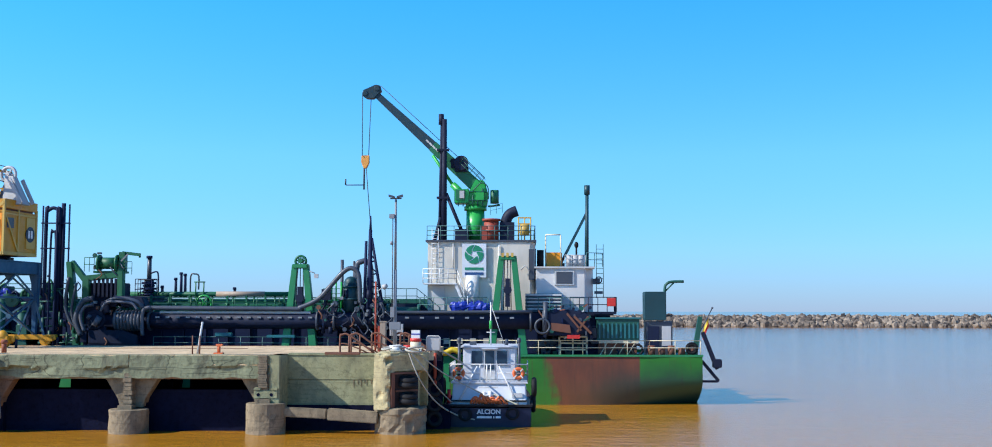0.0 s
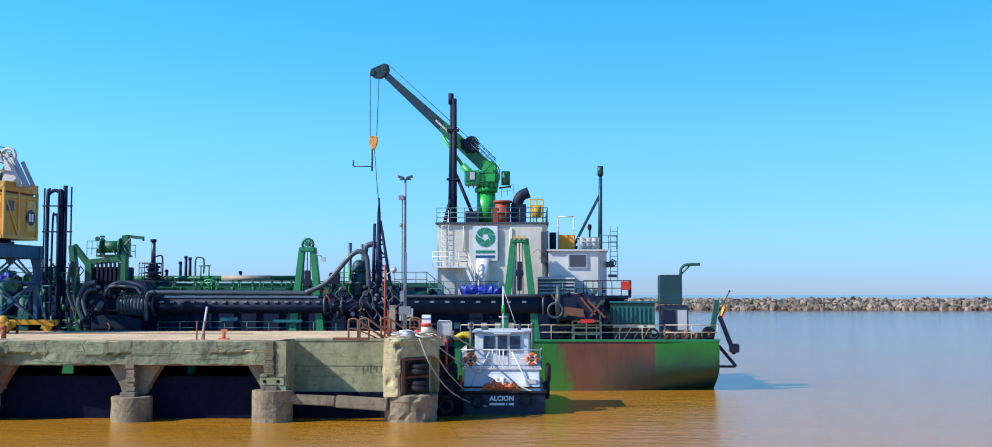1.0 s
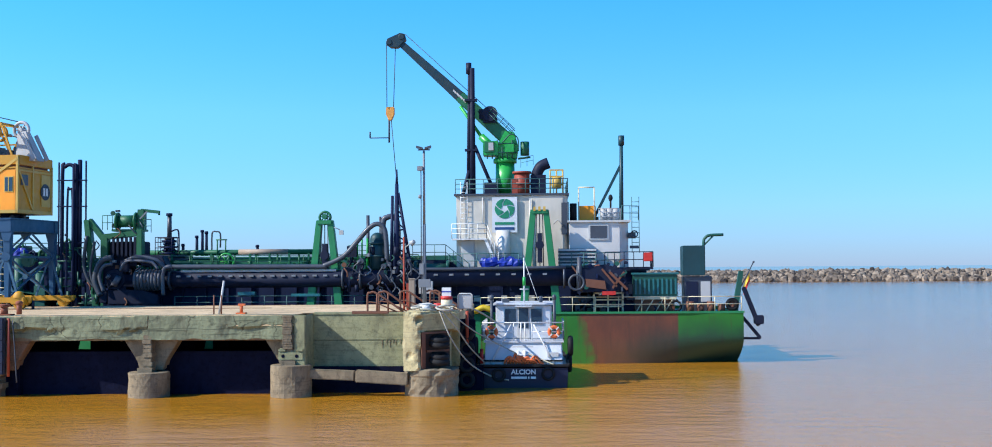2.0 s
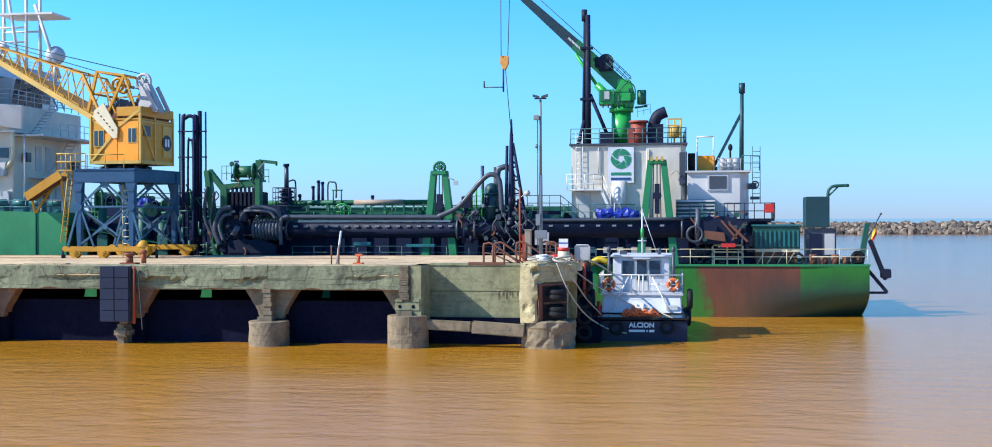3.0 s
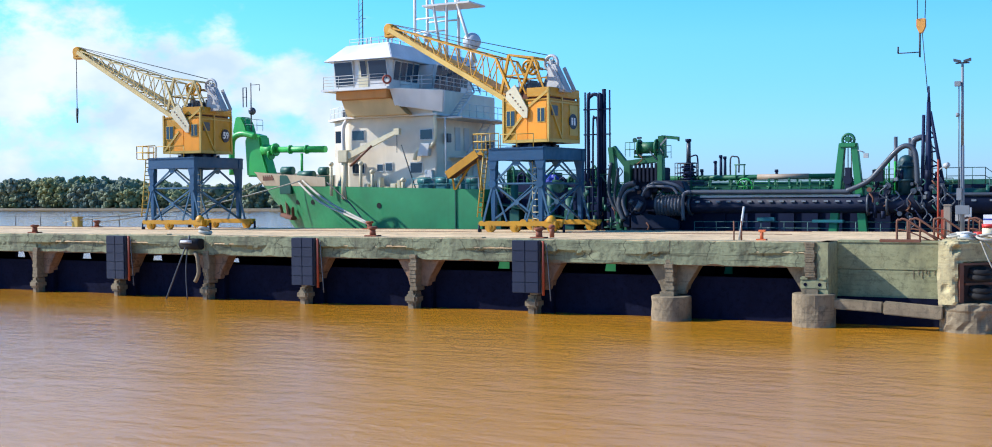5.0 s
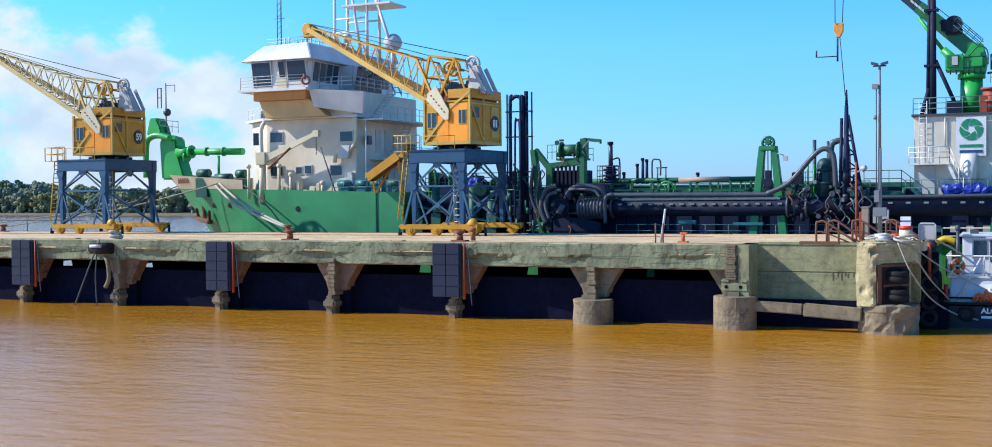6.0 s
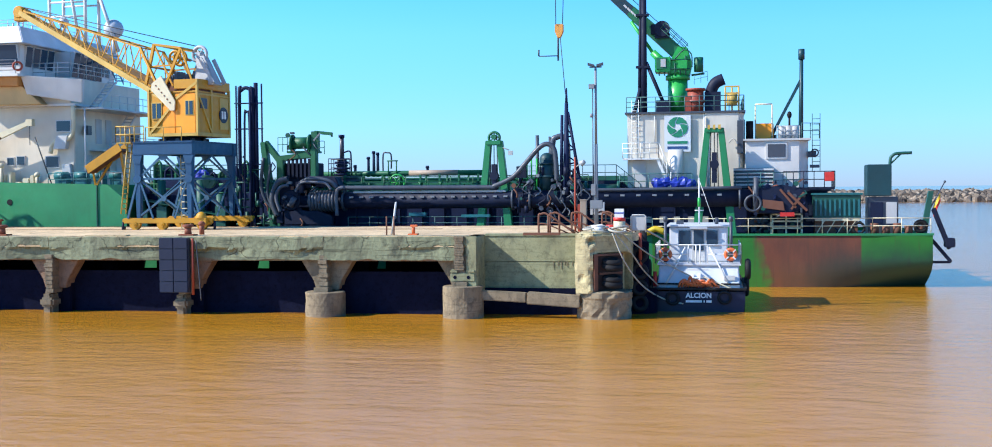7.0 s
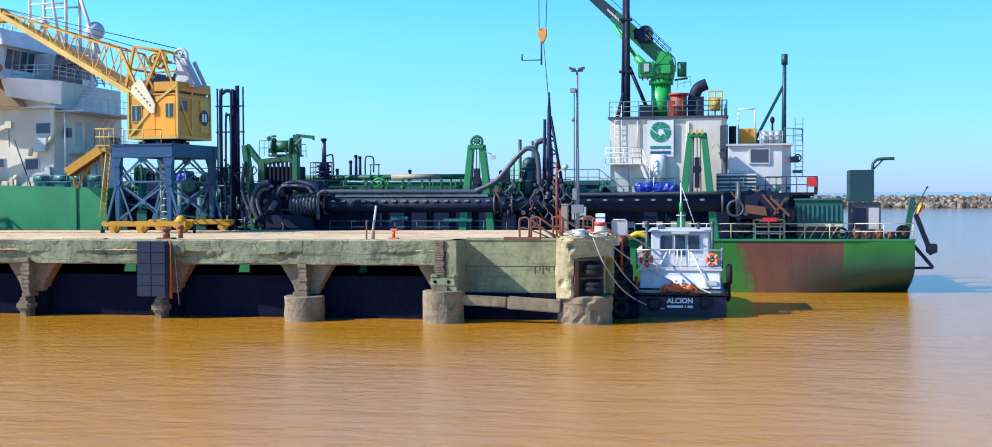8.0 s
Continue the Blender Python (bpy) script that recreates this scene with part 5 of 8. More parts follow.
# clutter of pipes and valves around the middle of the pipe
rg = random.Random(4)
m = M()
for k in range(34):
    x, z = rg.uniform(-17.4, -12.3), rg.uniform(4.9, 7.6)
    y = rg.uniform(79.9, 81.6)
    l = rg.uniform(0.3, 1.3)
    if k % 3 == 0:
        m.rod((x, y, z), (x, y, z + l), rg.uniform(0.06, 0.16), n=8)
    elif k % 3 == 1:
        m.box(x, x + l * 0.5, y, y + 0.4, z, z + l * 0.6)
    else:
        m.tube([(x, y, z), (x + 0.3, y, z + 0.35), (x + 0.35, y, z + 0.8)], 0.07, 6, 4)
part("pump_fitting", m, M_BLACK, ship, "black pump fitting", every=True)
m = M()
for k in range(12):
    x, z = rg.uniform(-17.4, -12.3), rg.uniform(5.2, 7.3)
    m.rod((x, 79.95, z), (x, 80.3, z), rg.uniform(0.1, 0.2), n=12)
    m.tube([(x, 79.85, z), (x + rg.uniform(-0.6, 0.6), 79.85, z - 0.5), (x + rg.uniform(-0.3, 0.3), 79.85, z - 1.0)], 0.05, 6, 3)
part("valve", m, M_STEEL, ship, "dark grey valve body with a hose", every=True)
part("pump", M().rod((-15.1, 81.2, 6.6), (-15.1, 81.2, 8.6), 0.5, n=16).ball((-15.1, 81.2, 8.6), 0.5, 0.5, 0.5, top=True).rod((-15.1, 81.2, 7.4), (-15.1, 81.2, 7.55), 0.62, n=16).rod((-15.1, 81.2, 8.3), (-15.1, 81.2, 8.42), 0.6, n=16), M_TANK, ship, "dark teal vertical pump")
part("dredge_pipe", M().tube([(-14.8, 81.6, 7.0), (-14.75, 81.6, 9.7), (-14.45, 81.6, 10.15), (-14.0, 81.6, 10.15), (-13.75, 81.6, 9.6), (-13.7, 81.6, 7.0)], 0.2, 10, 5).rod((-15.8, 81.6, 6.6), (-15.8, 81.6, 10.3), 0.12, n=8).rod((-14.95, 81.6, 8), (-14.95, 81.6, 10.2), 0.08, n=8), M_STEEL, ship)
m = M().rod((-16.5, 81.5, 6.6), (-16.5, 81.5, 8.6), 0.05, n=6).rod((-16.2, 81.5, 6.6), (-16.2, 81.5, 8.8), 0.06, n=6).rod((-15.75, 81.0, 6.6), (-15.75, 81.0, 8.7), 0.07, n=6)
part("green_riser", m, M_BRIGHT, ship)
# tall tapering derrick
m = M().rod((-13.75, 80.9, 5.2), (-13.7, 80.9, 12.4), 0.28, 0.12, 10).rod((-13.7, 80.9, 12.4), (-13.7, 80.9, 13.4), 0.1, 0.05, 8)
m.rod((-14.1, 80.9, 6), (-14.0, 80.9, 11.6), 0.13, 0.1, 8).rod((-12.75, 80.9, 6.6), (-13.6, 80.9, 11.8), 0.12, 0.09, 8)
for k in range(5):
    z = 7.4 + k * 0.9
    m.rod((-13.7, 80.9, z), (-12.85 - 0.165 * (z - 7.2), 80.9, z + 0.1), 0.06, n=6).rod((-13.7, 80.9, z + 0.6), (-12.85 - 0.165 * (z - 7.2), 80.9, z + 0.1), 0.05, n=6)
part("derrick", m, M_COAMING, ship, "dark grey tapering derrick")
part("flood_lamp", M().rod((-13.2, 80.6, 8.0), (-12.6, 80.6, 8.4), 0.04, n=6).rod((-12.7, 80.5, 8.3), (-12.45, 80.4, 8.45), 0.2, 0.14, 10), M_LGREY, ship)
# stair and platform by the derrick
part("railing", M().rail([(-17.4, 83.0, 7.2), (-13.4, 83.0, 7.2)], 1.05, 0.8, 0.025, 3).rail([(-12.8, 82.4, 7.2), (-10.5, 82.4, 7.2)], 1.05, 0.7, 0.025, 2).rail([(-10.5, 82.4, 7.2), (-8.9, 82.4, 5.9)], 1.05, 0.7, 0.025, 2), M_RAIL, ship)
part("platform", M().box(-17.4, -10.4, 82.5, 84, 7.05, 7.2).stairs((-8.8, 82.4, 5.8), (-10.4, 82.4, 7.2), 0.9, (0, 0.9, 0), 7).beam((-12.6, 82.3, 7.0), (-10.6, 82.3, 7.05), 0.3, 0.25).beam((-10.6, 82.3, 7.05), (-9.4, 82.3, 6.2), 0.3, 0.25), M_BLACK, ship)
part("winch", M().rod((-12.6, 82.0, 6.4), (-10.2, 82.0, 6.4), 0.55, n=16).rod((-12.6, 82.0, 6.4), (-12.4, 82.0, 6.4), 0.75, n=16).rod((-10.4, 82.0, 6.4), (-10.2, 82.0, 6.4), 0.75, n=16), M_DKGREEN, ship, "dark green winch drum")


def gantry(x, zt, w_top, w_foot, mat, y=80.9):
    """A slim A-shaped lifting gantry with its sheave."""
    g = part("gantry", M().box(x - w_top / 2 - 0.15, x + w_top / 2 + 0.15, y - 0.35, y + 0.55, zt - 0.3, zt), mat, ship, "green A-shaped lifting gantry", bevel=0.05)
    for s in (-1, 1):
        part("leg", M().hexa([(x + s * w_foot / 2 - 0.28, y - 0.3, 3.6), (x + s * w_foot / 2 + 0.28, y - 0.3, 3.6), (x + s * w_foot / 2 + 0.28, y + 0.4, 3.6), (x + s * w_foot / 2 - 0.28, y + 0.4, 3.6),
                              (x + s * w_top / 2 - 0.2, y - 0.25, zt), (x + s * w_top / 2 + 0.2, y - 0.25, zt), (x + s * w_top / 2 + 0.2, y + 0.3, zt), (x + s * w_top / 2 - 0.2, y + 0.3, zt)]), mat, g, bevel=0.03)
    rods = M()
    for k in (-0.22, 0.0, 0.2):
        rods.rod((x + k, y - 0.1, zt - 0.2), (x + k * 1.3, y - 0.1, 5.9), 0.035, n=5)
    part("hoist_wire", rods, M_CABLE, g)
    part("hoist_block", M().rod((x, y - 0.3, zt - 2.4), (x, y + 0.1, zt - 2.4), 0.3, n=12).box(x - 0.17, x + 0.17, y - 0.25, y + 0.05, zt - 3.6, zt - 1.6), M_BLACK, g)
    return g


g1 = gantry(-18.65, 9.95, 0.75, 2.05, M_GANTRY)
m = M().ring((-18.65, 80.9, 10.15), (0, -1, 0), 0.38, 0.09, 18, 6).rod((-18.65, 80.6, 10.2), (-18.65, 81.3, 10.2), 0.18, n=10)
for k in range(4):
    a = k * math.pi / 4
    m.rod((-18.65 + 0.42 * math.cos(a), 80.9, 10.2 + 0.42 * math.sin(a)), (-18.65 - 0.42 * math.cos(a), 80.9, 10.2 - 0.42 * math.sin(a)), 0.04, n=5)
part("sheave", m, M_GREEN, g1, "bright green sheave wheel")
part("lamp_arm", M().rod((-18.1, 80.7, 9.5), (-17.6, 80.7, 9.3), 0.04, n=6).box(-17.65, -17.35, 80.6, 80.8, 8.95, 9.25), M_LGREY, g1)
g2 = gantry(-3.95, 10.55, 0.85, 2.3, M_GANTRY)
m = M()
for k in range(3):
    m.box(-4.38 + k * 0.34, -4.22 + k * 0.34, 80.5, 81.4, 10.45, 10.75)
part("cap_plate", m, M_PALEYEL, g2, every=True)
# fore gantry with its winch and platform
g3 = part("fore_gantry", M().hexa([(-34.6, 80.4, 3.6), (-34.1, 80.4, 3.6), (-34.1, 81, 3.6), (-34.6, 81, 3.6), (-35.3, 80.4, 10.1), (-34.9, 80.4, 10.1), (-34.9, 81, 10.1), (-35.3, 81, 10.1)]).beam((-35.0, 80.7, 10.1), (-33.8, 80.7, 8.6), 0.4, 0.4).beam((-34.1, 80.7, 8.9), (-31.2, 80.7, 9.2), 0.5, 0.4).box(-31.6, -31.2, 80.4, 81.0, 6.8, 9.6).box(-34.1, -33.6, 80.4, 81.0, 3.6, 8.9), M_GREEN, ship, "dark green fore gantry with a winch platform", bevel=0.04)
m = M().box(-33.4, -31.3, 80.6, 82.0, 9.3, 9.45)
m.rod((-33.0, 80.8, 10.0), (-31.7, 80.8, 10.0), 0.42, n=14).rod((-33.1, 80.8, 10.0), (-32.95, 80.8, 10.0), 0.62, n=14).rod((-31.8, 80.8, 10.0), (-31.65, 80.8, 10.0), 0.62, n=14)
m.box(-31.6, -31.15, 80.6, 81.2, 9.4, 10.8).beam((-31.4, 80.8, 10.75), (-30.1, 80.8, 10.6), 0.2, 0.22).rod((-30.15, 80.8, 10.65), (-30.15, 80.8, 10.4), 0.08, n=8)
part("winch", m, M_GREEN, g3, bevel=0.02)
part("railing", M().rail([(-34.0, 80.5, 9.4), (-33.3, 80.5, 9.4)], 1.0, 0.35, 0.025).rail([(-31.1, 80.5, 9.2), (-30.6, 80.5, 9.2)], 0.9, 0.4), M_GREEN, g3)
m = M()
for k in range(6):
    m.box(-33.3 + k * 0.3, -33.15 + k * 0.3, 80.45, 80.6, 7.6, 8.9)
part("guard", m, M_BLACK, g3, every=True)
part("dark_casing", M().box(-34.0, -31.3, 80.9, 82.4, 6.8, 8.6), M_BLACK, ship, bevel=0.05)
part("cable_loop", M().tube([(-35.0, 80.3, 9.0), (-35.2, 80.3, 7.0), (-34.6, 80.3, 5.6), (-33.6, 80.3, 5.4)], 0.12, 8, 5).tube([(-34.4, 80.2, 8.6), (-34.7, 80.2, 6.6), (-34.2, 80.2, 5.4), (-33.3, 80.2, 5.9)], 0.1, 8, 5), M_STEEL, g3)
# bundle of tall pipes
m = M()
for x, y, zt, r in ((-37.1, 80.6, 14.1, 0.06), (-35.75, 80.9, 14.3, 0.15), (-35.2, 80.6, 14.2, 0.06), (-36.0, 80.4, 13.9, 0.08)):
    m.rod((x, y, 3.6), (x, y, zt), r, n=10)
m.tube([(-36.9, 80.7, 3.6), (-36.9, 80.7, 13.2), (-36.75, 80.7, 13.75), (-36.4, 80.7, 13.95), (-36.05, 80.7, 13.75), (-35.95, 80.7, 13.2), (-35.95, 80.7, 4.0)], 0.13, 10, 4)
m.tube([(-36.5, 80.5, 3.6), (-36.45, 80.5, 11.5), (-36.3, 80.5, 12.2), (-36.1, 80.5, 11.5), (-36.1, 80.5, 5.0)], 0.08, 8, 4)
for z in (6, 8.5, 11, 12.8):
    m.box(-37.2, -35.1, 80.5, 80.6, z, z + 0.09)
part("riser_pipe", m, M_COAMING, ship, "tall dark riser pipe", every=True)
m = M()
rg = random.Random(9)
for k in range(30):
    x, z = rg.uniform(-37.2, -33.5), rg.uniform(4.0, 8.2)
    l = rg.uniform(0.3, 1.2)
    if k % 2:
        m.rod((x, 80.5, z), (x + l, 80.5, z), rg.uniform(0.04, 0.09), n=6)
    else:
        m.rod((x, 80.4, z), (x, 80.4, z + l), rg.uniform(0.05, 0.12), n=6)
part("pipe_run", m, M_DKGREEN, ship, "dark green pipe", every=True)
m = M()
for k in range(5):
    m.rod((-44.8 + k * 1.5, 81.5, 3.5), (-44.8 + k * 1.5, 81.5, 6.5 + (k % 2)), 0.3, n=10).box(-45 + k * 1.5, -44.2 + k * 1.5, 81.0, 82.0, 3.5, 5.2 + 0.4 * (k % 3))
part("deck_machinery", m, M_DKGREEN, ship, bevel=0.03)
part("fore_tank", M().box(-43.8, -37.6, 83.0, 85.5, 6.5, 7.6), M_COAMING, ship, bevel=0.05)
rg = random.Random(52)
for k in range(9):
    x = -45.2 + 0.86 * k
    h = rg.uniform(7.9, 8.75)
    part("machinery_casing", M().box(x, x + rg.uniform(0.6, 0.85), 84.0, 85.6, 6.5, h), M_COAMING if k % 3 else M_DKGREEN, ship, "dark machinery casing", bevel=0.05)
    part("casing_pipe", M().tube([(x + 0.2, 83.8, 6.4), (x + 0.2, 83.8, h - 0.3), (x + 0.35, 83.8, h), (x + 0.7, 83.8, h + 0.05), (x + 0.75, 83.8, 6.6)], rg.uniform(0.06, 0.12), 8, 3), M_COAMING if k % 2 else M_GREEN, ship)
for k in range(16):
    x, z, l = rg.uniform(-45.0, -38.2), rg.uniform(4.2, 7.8), rg.uniform(0.4, 1.4)
    if k % 2:
        part("cross_pipe", M().rod((x, 82.3, z), (x + l, 82.3, z), rg.uniform(0.05, 0.11), n=8), (M_GREEN, M_WORN, M_COAMING)[k % 3], ship)
    else:
        part("valve_chest", M().box(x, x + 0.5 * l, 82.0, 82.5, z, z + 0.5 * l).rod((x + 0.2 * l, 82.2, z), (x + 0.2 * l, 82.2, z + 0.8 * l), 0.07, n=8), (M_DKGREEN, M_COAMING, M_BLACK)[k % 3], ship, bevel=0.02)
part("casing_rail", M().rail([(-45.4, 83.9, 7.6), (-37.6, 83.9, 7.6)], 1.0, 1.1, 0.03, 3), M_GREEN, ship)
part("blue_cover", lumps(M(), ((-41.4, 82.6, 7.9), (-40.7, 82.6, 7.85)), 0.55, None), M_TARP, ship, "blue tarpaulin cover")
# deck edge rail seen over the dock
part("railing", M().rail([(-29, 80.7, 3.55), (-13.5, 80.7, 3.55)], 1.25, 1.5, 0.03, 3).rail([(-13, 80.7, 3.55), (-8, 80.7, 3.55)], 1.1, 1.3, 0.03), M_RAIL, ship)
part("railing", M().rail([(-8, 80.72, 3.6), (6, 80.72, 3.6), (9.6, 80.95, 3.6)], 1.0, 1.55, 0.03, 2), M_CREAMST, ship, "pale yellowed deck rail")
m = M().box(-24.6, -23.4, 80.5, 80.9, 4.85, 5.1).box(-20.9, -18.9, 80.4, 80.9, 4.75, 4.95)
part("shelf", m, M_TEAL, ship, bevel=0.03)

# aft deckhouse
part("aft_platform", M().box(-11.5, 3.6, 82.2, 94.0, 6.35, 6.6), M_BLACK, ship)
ah = part("aft_house", M().prism([(-9.75, 82.5), (-4.7, 82.5), (-4.5, 82.4), (-2.3, 82.4), (-2.0, 83.0), (-2.0, 93.0), (-9.75, 93.0)], "z", 6.5, 11.65), M_HOUSE, ship, "cream-stained white aft deckhouse with a crane on top", bevel=0.06)
part("roof_edge", M().box(-9.9, -1.9, 82.3, 93.2, 11.64, 11.77), M_STEEL, ah)
part("column", M().rod((-6.5, 82.45, 6.6), (-6.5, 82.45, 9.2), 0.5, n=24), M_WHITE, ah)
part("louvre", M().box(-2.45, -2.05, 82.3, 82.5, 8.9, 11.1).box(-2.0, -1.92, 83.3, 84.6, 9.0, 11.2), M_STEEL, ah)
bal = M().box(-10.0, -7.6, 81.5, 82.5, 8.55, 8.65).rail([(-10.0, 81.5, 8.65), (-7.6, 81.5, 8.65)], 1.0, 0.6, 0.03, 3)
bal.stairs((-7.7, 81.6, 8.6), (-6.9, 81.6, 6.7), 0.7, (0, 0.7, 0), 8)
bal.rail([(-7.6, 81.5, 8.65), (-6.8, 81.5, 6.7)], 1.0, 0.8, 0.03, 2)
part("balcony", bal, M_WHITERAIL, ah, "white balcony and stair")
part("ladder", M().ladder((-9.2, 82.35, 8.6), (-9.2, 82.35, 12.6)), M_WHITERAIL, ah)
part("door", M().box(-9.4, -8.5, 82.42, 82.52, 6.7, 8.5), M_GREYW, ah, bevel=0.02)
part("pipe", M().rod((-4.6, 82.3, 6.6), (-4.6, 82.3, 11.4), 0.05, n=6).rod((-7.9, 82.4, 9.7), (-7.9, 82.4, 11.5), 0.05, n=6).tube([(-3.0, 82.2, 9.6), (-2.7, 82.1, 9.9), (-2.4, 82.2, 9.5)], 0.04, 6, 3), M_GREYW, ah)
lg = part("sign_board", M().box(-7.25, -5.5, 82.28, 82.36, 9.05, 11.5), M_CLEAN, ah, "white sign board with a green swirl and two bars", bevel=0.01)
m = M()
for k in range(5):
    a0 = k * 2 * math.pi / 5 + 0.3
    pts = [(0.68, a0), (0.69, a0 + 0.38), (0.69, a0 + 0.76), (0.68, a0 + 1.13), (0.46, a0 + 1.38), (0.25, a0 + 1.75), (0.22, a0 + 1.0), (0.40, a0 + 0.42)]
    m.prism([(-6.38 + r * math.cos(a), 10.72 + r * math.sin(a)) for r, a in pts], "y", 82.25, 82.285)
part("swirl", m, M_LOGOG, lg, "five-bladed green swirl")
part("bar", M().box(-7.05, -5.72, 82.25, 82.285, 9.6, 9.78), M_LOGOG, lg, "green bar")
part("bar", M().box(-7.05, -5.72, 82.25, 82.285, 9.25, 9.43), M_LOGOB, lg, "dark blue bar")
part("railing", M().rail([(-9.8, 82.4, 11.78), (-2.0, 82.4, 11.78), (-2.0, 92, 11.78)], 1.0, 1.0, 0.028, 3), M_RAIL, ah)
a2 = part("second_house", M().prism([(-1.95, 82.3), (1.6, 82.3), (2.2, 83.2), (2.2, 92.0), (-1.95, 92.0)], "z", 6.5, 9.75), M_WHITE, ship, "lower white deckhouse with a square window", bevel=0.05)
w = part("window", M().box(-0.6, 0.8, 82.2, 82.32, 8.5, 9.6), M_GREYW, a2, bevel=0.02)
part("pane", M().box(-0.47, 0.67, 82.17, 82.22, 8.62, 9.48), M_STEEL, w)
part("roof_edge", M().box(-2.05, 2.3, 82.1, 92.1, 9.72, 9.85), M_GREYW, a2)
part("ladder", M().ladder((2.7, 83.0, 7.6), (2.7, 83.0, 11.5), 0.5).rail([(1.7, 82.3, 9.85), (2.9, 83.0, 9.85)], 1.0, 0.6), M_RAIL, a2)
part("bracket_gear", M().box(2.2, 2.7, 82.9, 83.3, 8.6, 9.0).ring((2.6, 82.8, 8.9), (0, -1, 0), 0.22, 0.05, 12, 5).box(2.3, 2.9, 82.9, 83.2, 7.9, 8.1), M_STEEL, a2)
part("aft_walkway", M().box(2.2, 3.8, 82.0, 84.0, 6.45, 6.62).rail([(0.5, 82.0, 6.6), (3.8, 82.0, 6.6), (3.8, 84, 6.6)], 1.05, 0.7, 0.03), M_BLACK, ship)
part("red_box", M().box(3.15, 3.75, 81.8, 82.1, 7.0, 7.6), M_REDP, ship, "red box on the aft rail", bevel=0.03)
# roof gear of both houses
part("red_winch", M().rod((-5.2, 84.5, 11.8), (-5.2, 84.5, 13.4), 0.55, n=16).rod((-5.2, 84.5, 12.5), (-5.2, 84.5, 12.65), 0.65, n=16).rod((-5.2, 84.5, 13.3), (-5.2, 84.5, 13.45), 0.68, n=16).box(-5.9, -5.5, 84.0, 84.4, 11.8, 12.9), M_RED, ship, "red winch on the deckhouse roof")
part("vent_cowl", M().tube([(-4.2, 85, 11.8), (-4.2, 85, 13.0), (-3.9, 85, 13.8), (-3.3, 85, 14.1)], 0.4, 12, 4).box(-4.6, -3.5, 84.3, 85.2, 11.8, 13.2), M_BLACK, ship, "black vent cowl")
m = M()
for dx in (0, 0.45, 0.9):
    for dy in (0, 0.8):
        m.rod((-3.2 + dx, 84 + dy, 11.8), (-3.2 + dx, 84 + dy, 13.5), 0.06, n=6)
for z in (12.4, 13.0, 13.45):
    m.box(-3.25, -2.25, 83.95, 84.05, z, z + 0.1)
m.rod((-2.75, 84.1, 12.2), (-2.75, 84.1, 13.0), 0.35, n=12)
part("yellow_frame", m, M_PALEYEL, ship, "yellow tubular frame on the roof")
part("orange_bin", M().box(-1.2, 0.0, 84.0, 85.0, 9.85, 10.95), M_ORANGE, ship, "orange bin", bevel=0.04)
part("lifting_frame", M().rail([(-1.2, 84.0, 9.85), (-0.1, 84.0, 9.85)], 2.4, 1.2, 0.05, 1), M_CREAMST, ship)
part("black_drum", M().rod((-1.6, 83.6, 9.85), (-1.6, 83.6, 11.1), 0.25, n=12), M_RUBBER, ship)
m = M()
for k in range(3):
    m.rod((0.55 + k * 0.42, 84.2, 9.85), (0.55 + k * 0.42, 84.2, 10.75), 0.24, n=12)
m.rail([(0.2, 83.8, 9.85), (1.7, 83.8, 9.85)], 0.9, 0.5, 0.025, 3)
part("grey_bottle", m, M_LGREY, ship, "grey gas bottle in a rack", every=True)
part("vent", M().rod((1.1, 85, 10.6), (1.1, 85, 11.4), 0.07, n=8).ball((1.1, 85, 11.55), 0.16, 0.16, 0.25), M_RUBBER, ship)
# black funnel mast and aft mast
part("funnel_mast", M().rod((-8.75, 85, 11.6), (-8.75, 85, 21.0), 0.22, 0.18, 12).rod((-9.1, 85.1, 11.6), (-8.95, 85.1, 21.4), 0.12, 0.1, 8).rod((-9.0, 85.1, 20.6), (-9.0, 85.1, 21.4), 0.2, n=8).rod((-8.6, 85, 15.4), (-7.3, 85, 12.3), 0.13, n=8).rod((-9.5, 85, 11.7), (-9.0, 85, 13.6), 0.14, n=8).box(-9.3, -8.4, 84.8, 85.3, 18.6, 18.75).box(-9.3, -8.4, 84.8, 85.3, 15.0, 15.15).box(-7.9, -6.9, 84.4, 85.4, 11.75, 12.7), M_BLACK, ship, "tall black exhaust mast with stays")
part("aft_mast", M().rod((1.85, 85, 9.8), (1.9, 85, 15.4), 0.17, 0.13, 10).rod((1.9, 85, 15.3), (1.9, 85, 16.0), 0.22, n=10).beam((1.85, 85, 13.9), (-0.1, 85, 10.1), 0.2, 0.2).box(-0.5, 0.2, 84.7, 85.3, 9.85, 10.2), M_TANK, ship, "dark teal aft mast with a raking stay")

# deck crane on the aft house
kr = part("ship_crane", M().rod((-6.45, 86, 11.7), (-6.45, 86, 14.2), 0.72, 0.68, 24).rod((-6.45, 86, 14.2), (-6.45, 86, 14.5), 0.85, 0.85, 24).rod((-6.45, 86, 14.5), (-6.45, 86, 15.2), 0.75, 0.6, 20), M_BRIGHT, ship, "bright green slewing deck crane with a raised jib")
part("turret", M().prism([(-7.1, 14.6), (-5.6, 14.5), (-5.45, 15.3), (-5.75, 16.4), (-6.4, 16.5), (-6.9, 15.6)], "y", 85.3, 86.7), M_BRIGHT, kr, bevel=0.06)
jb = part("jib", M().beam((-6.2, 86, 15.85), (-9.75, 86, 19.15), 0.7, 0.95, 0.62, 0.80), M_GREEN, kr, "green box jib", bevel=0.05)
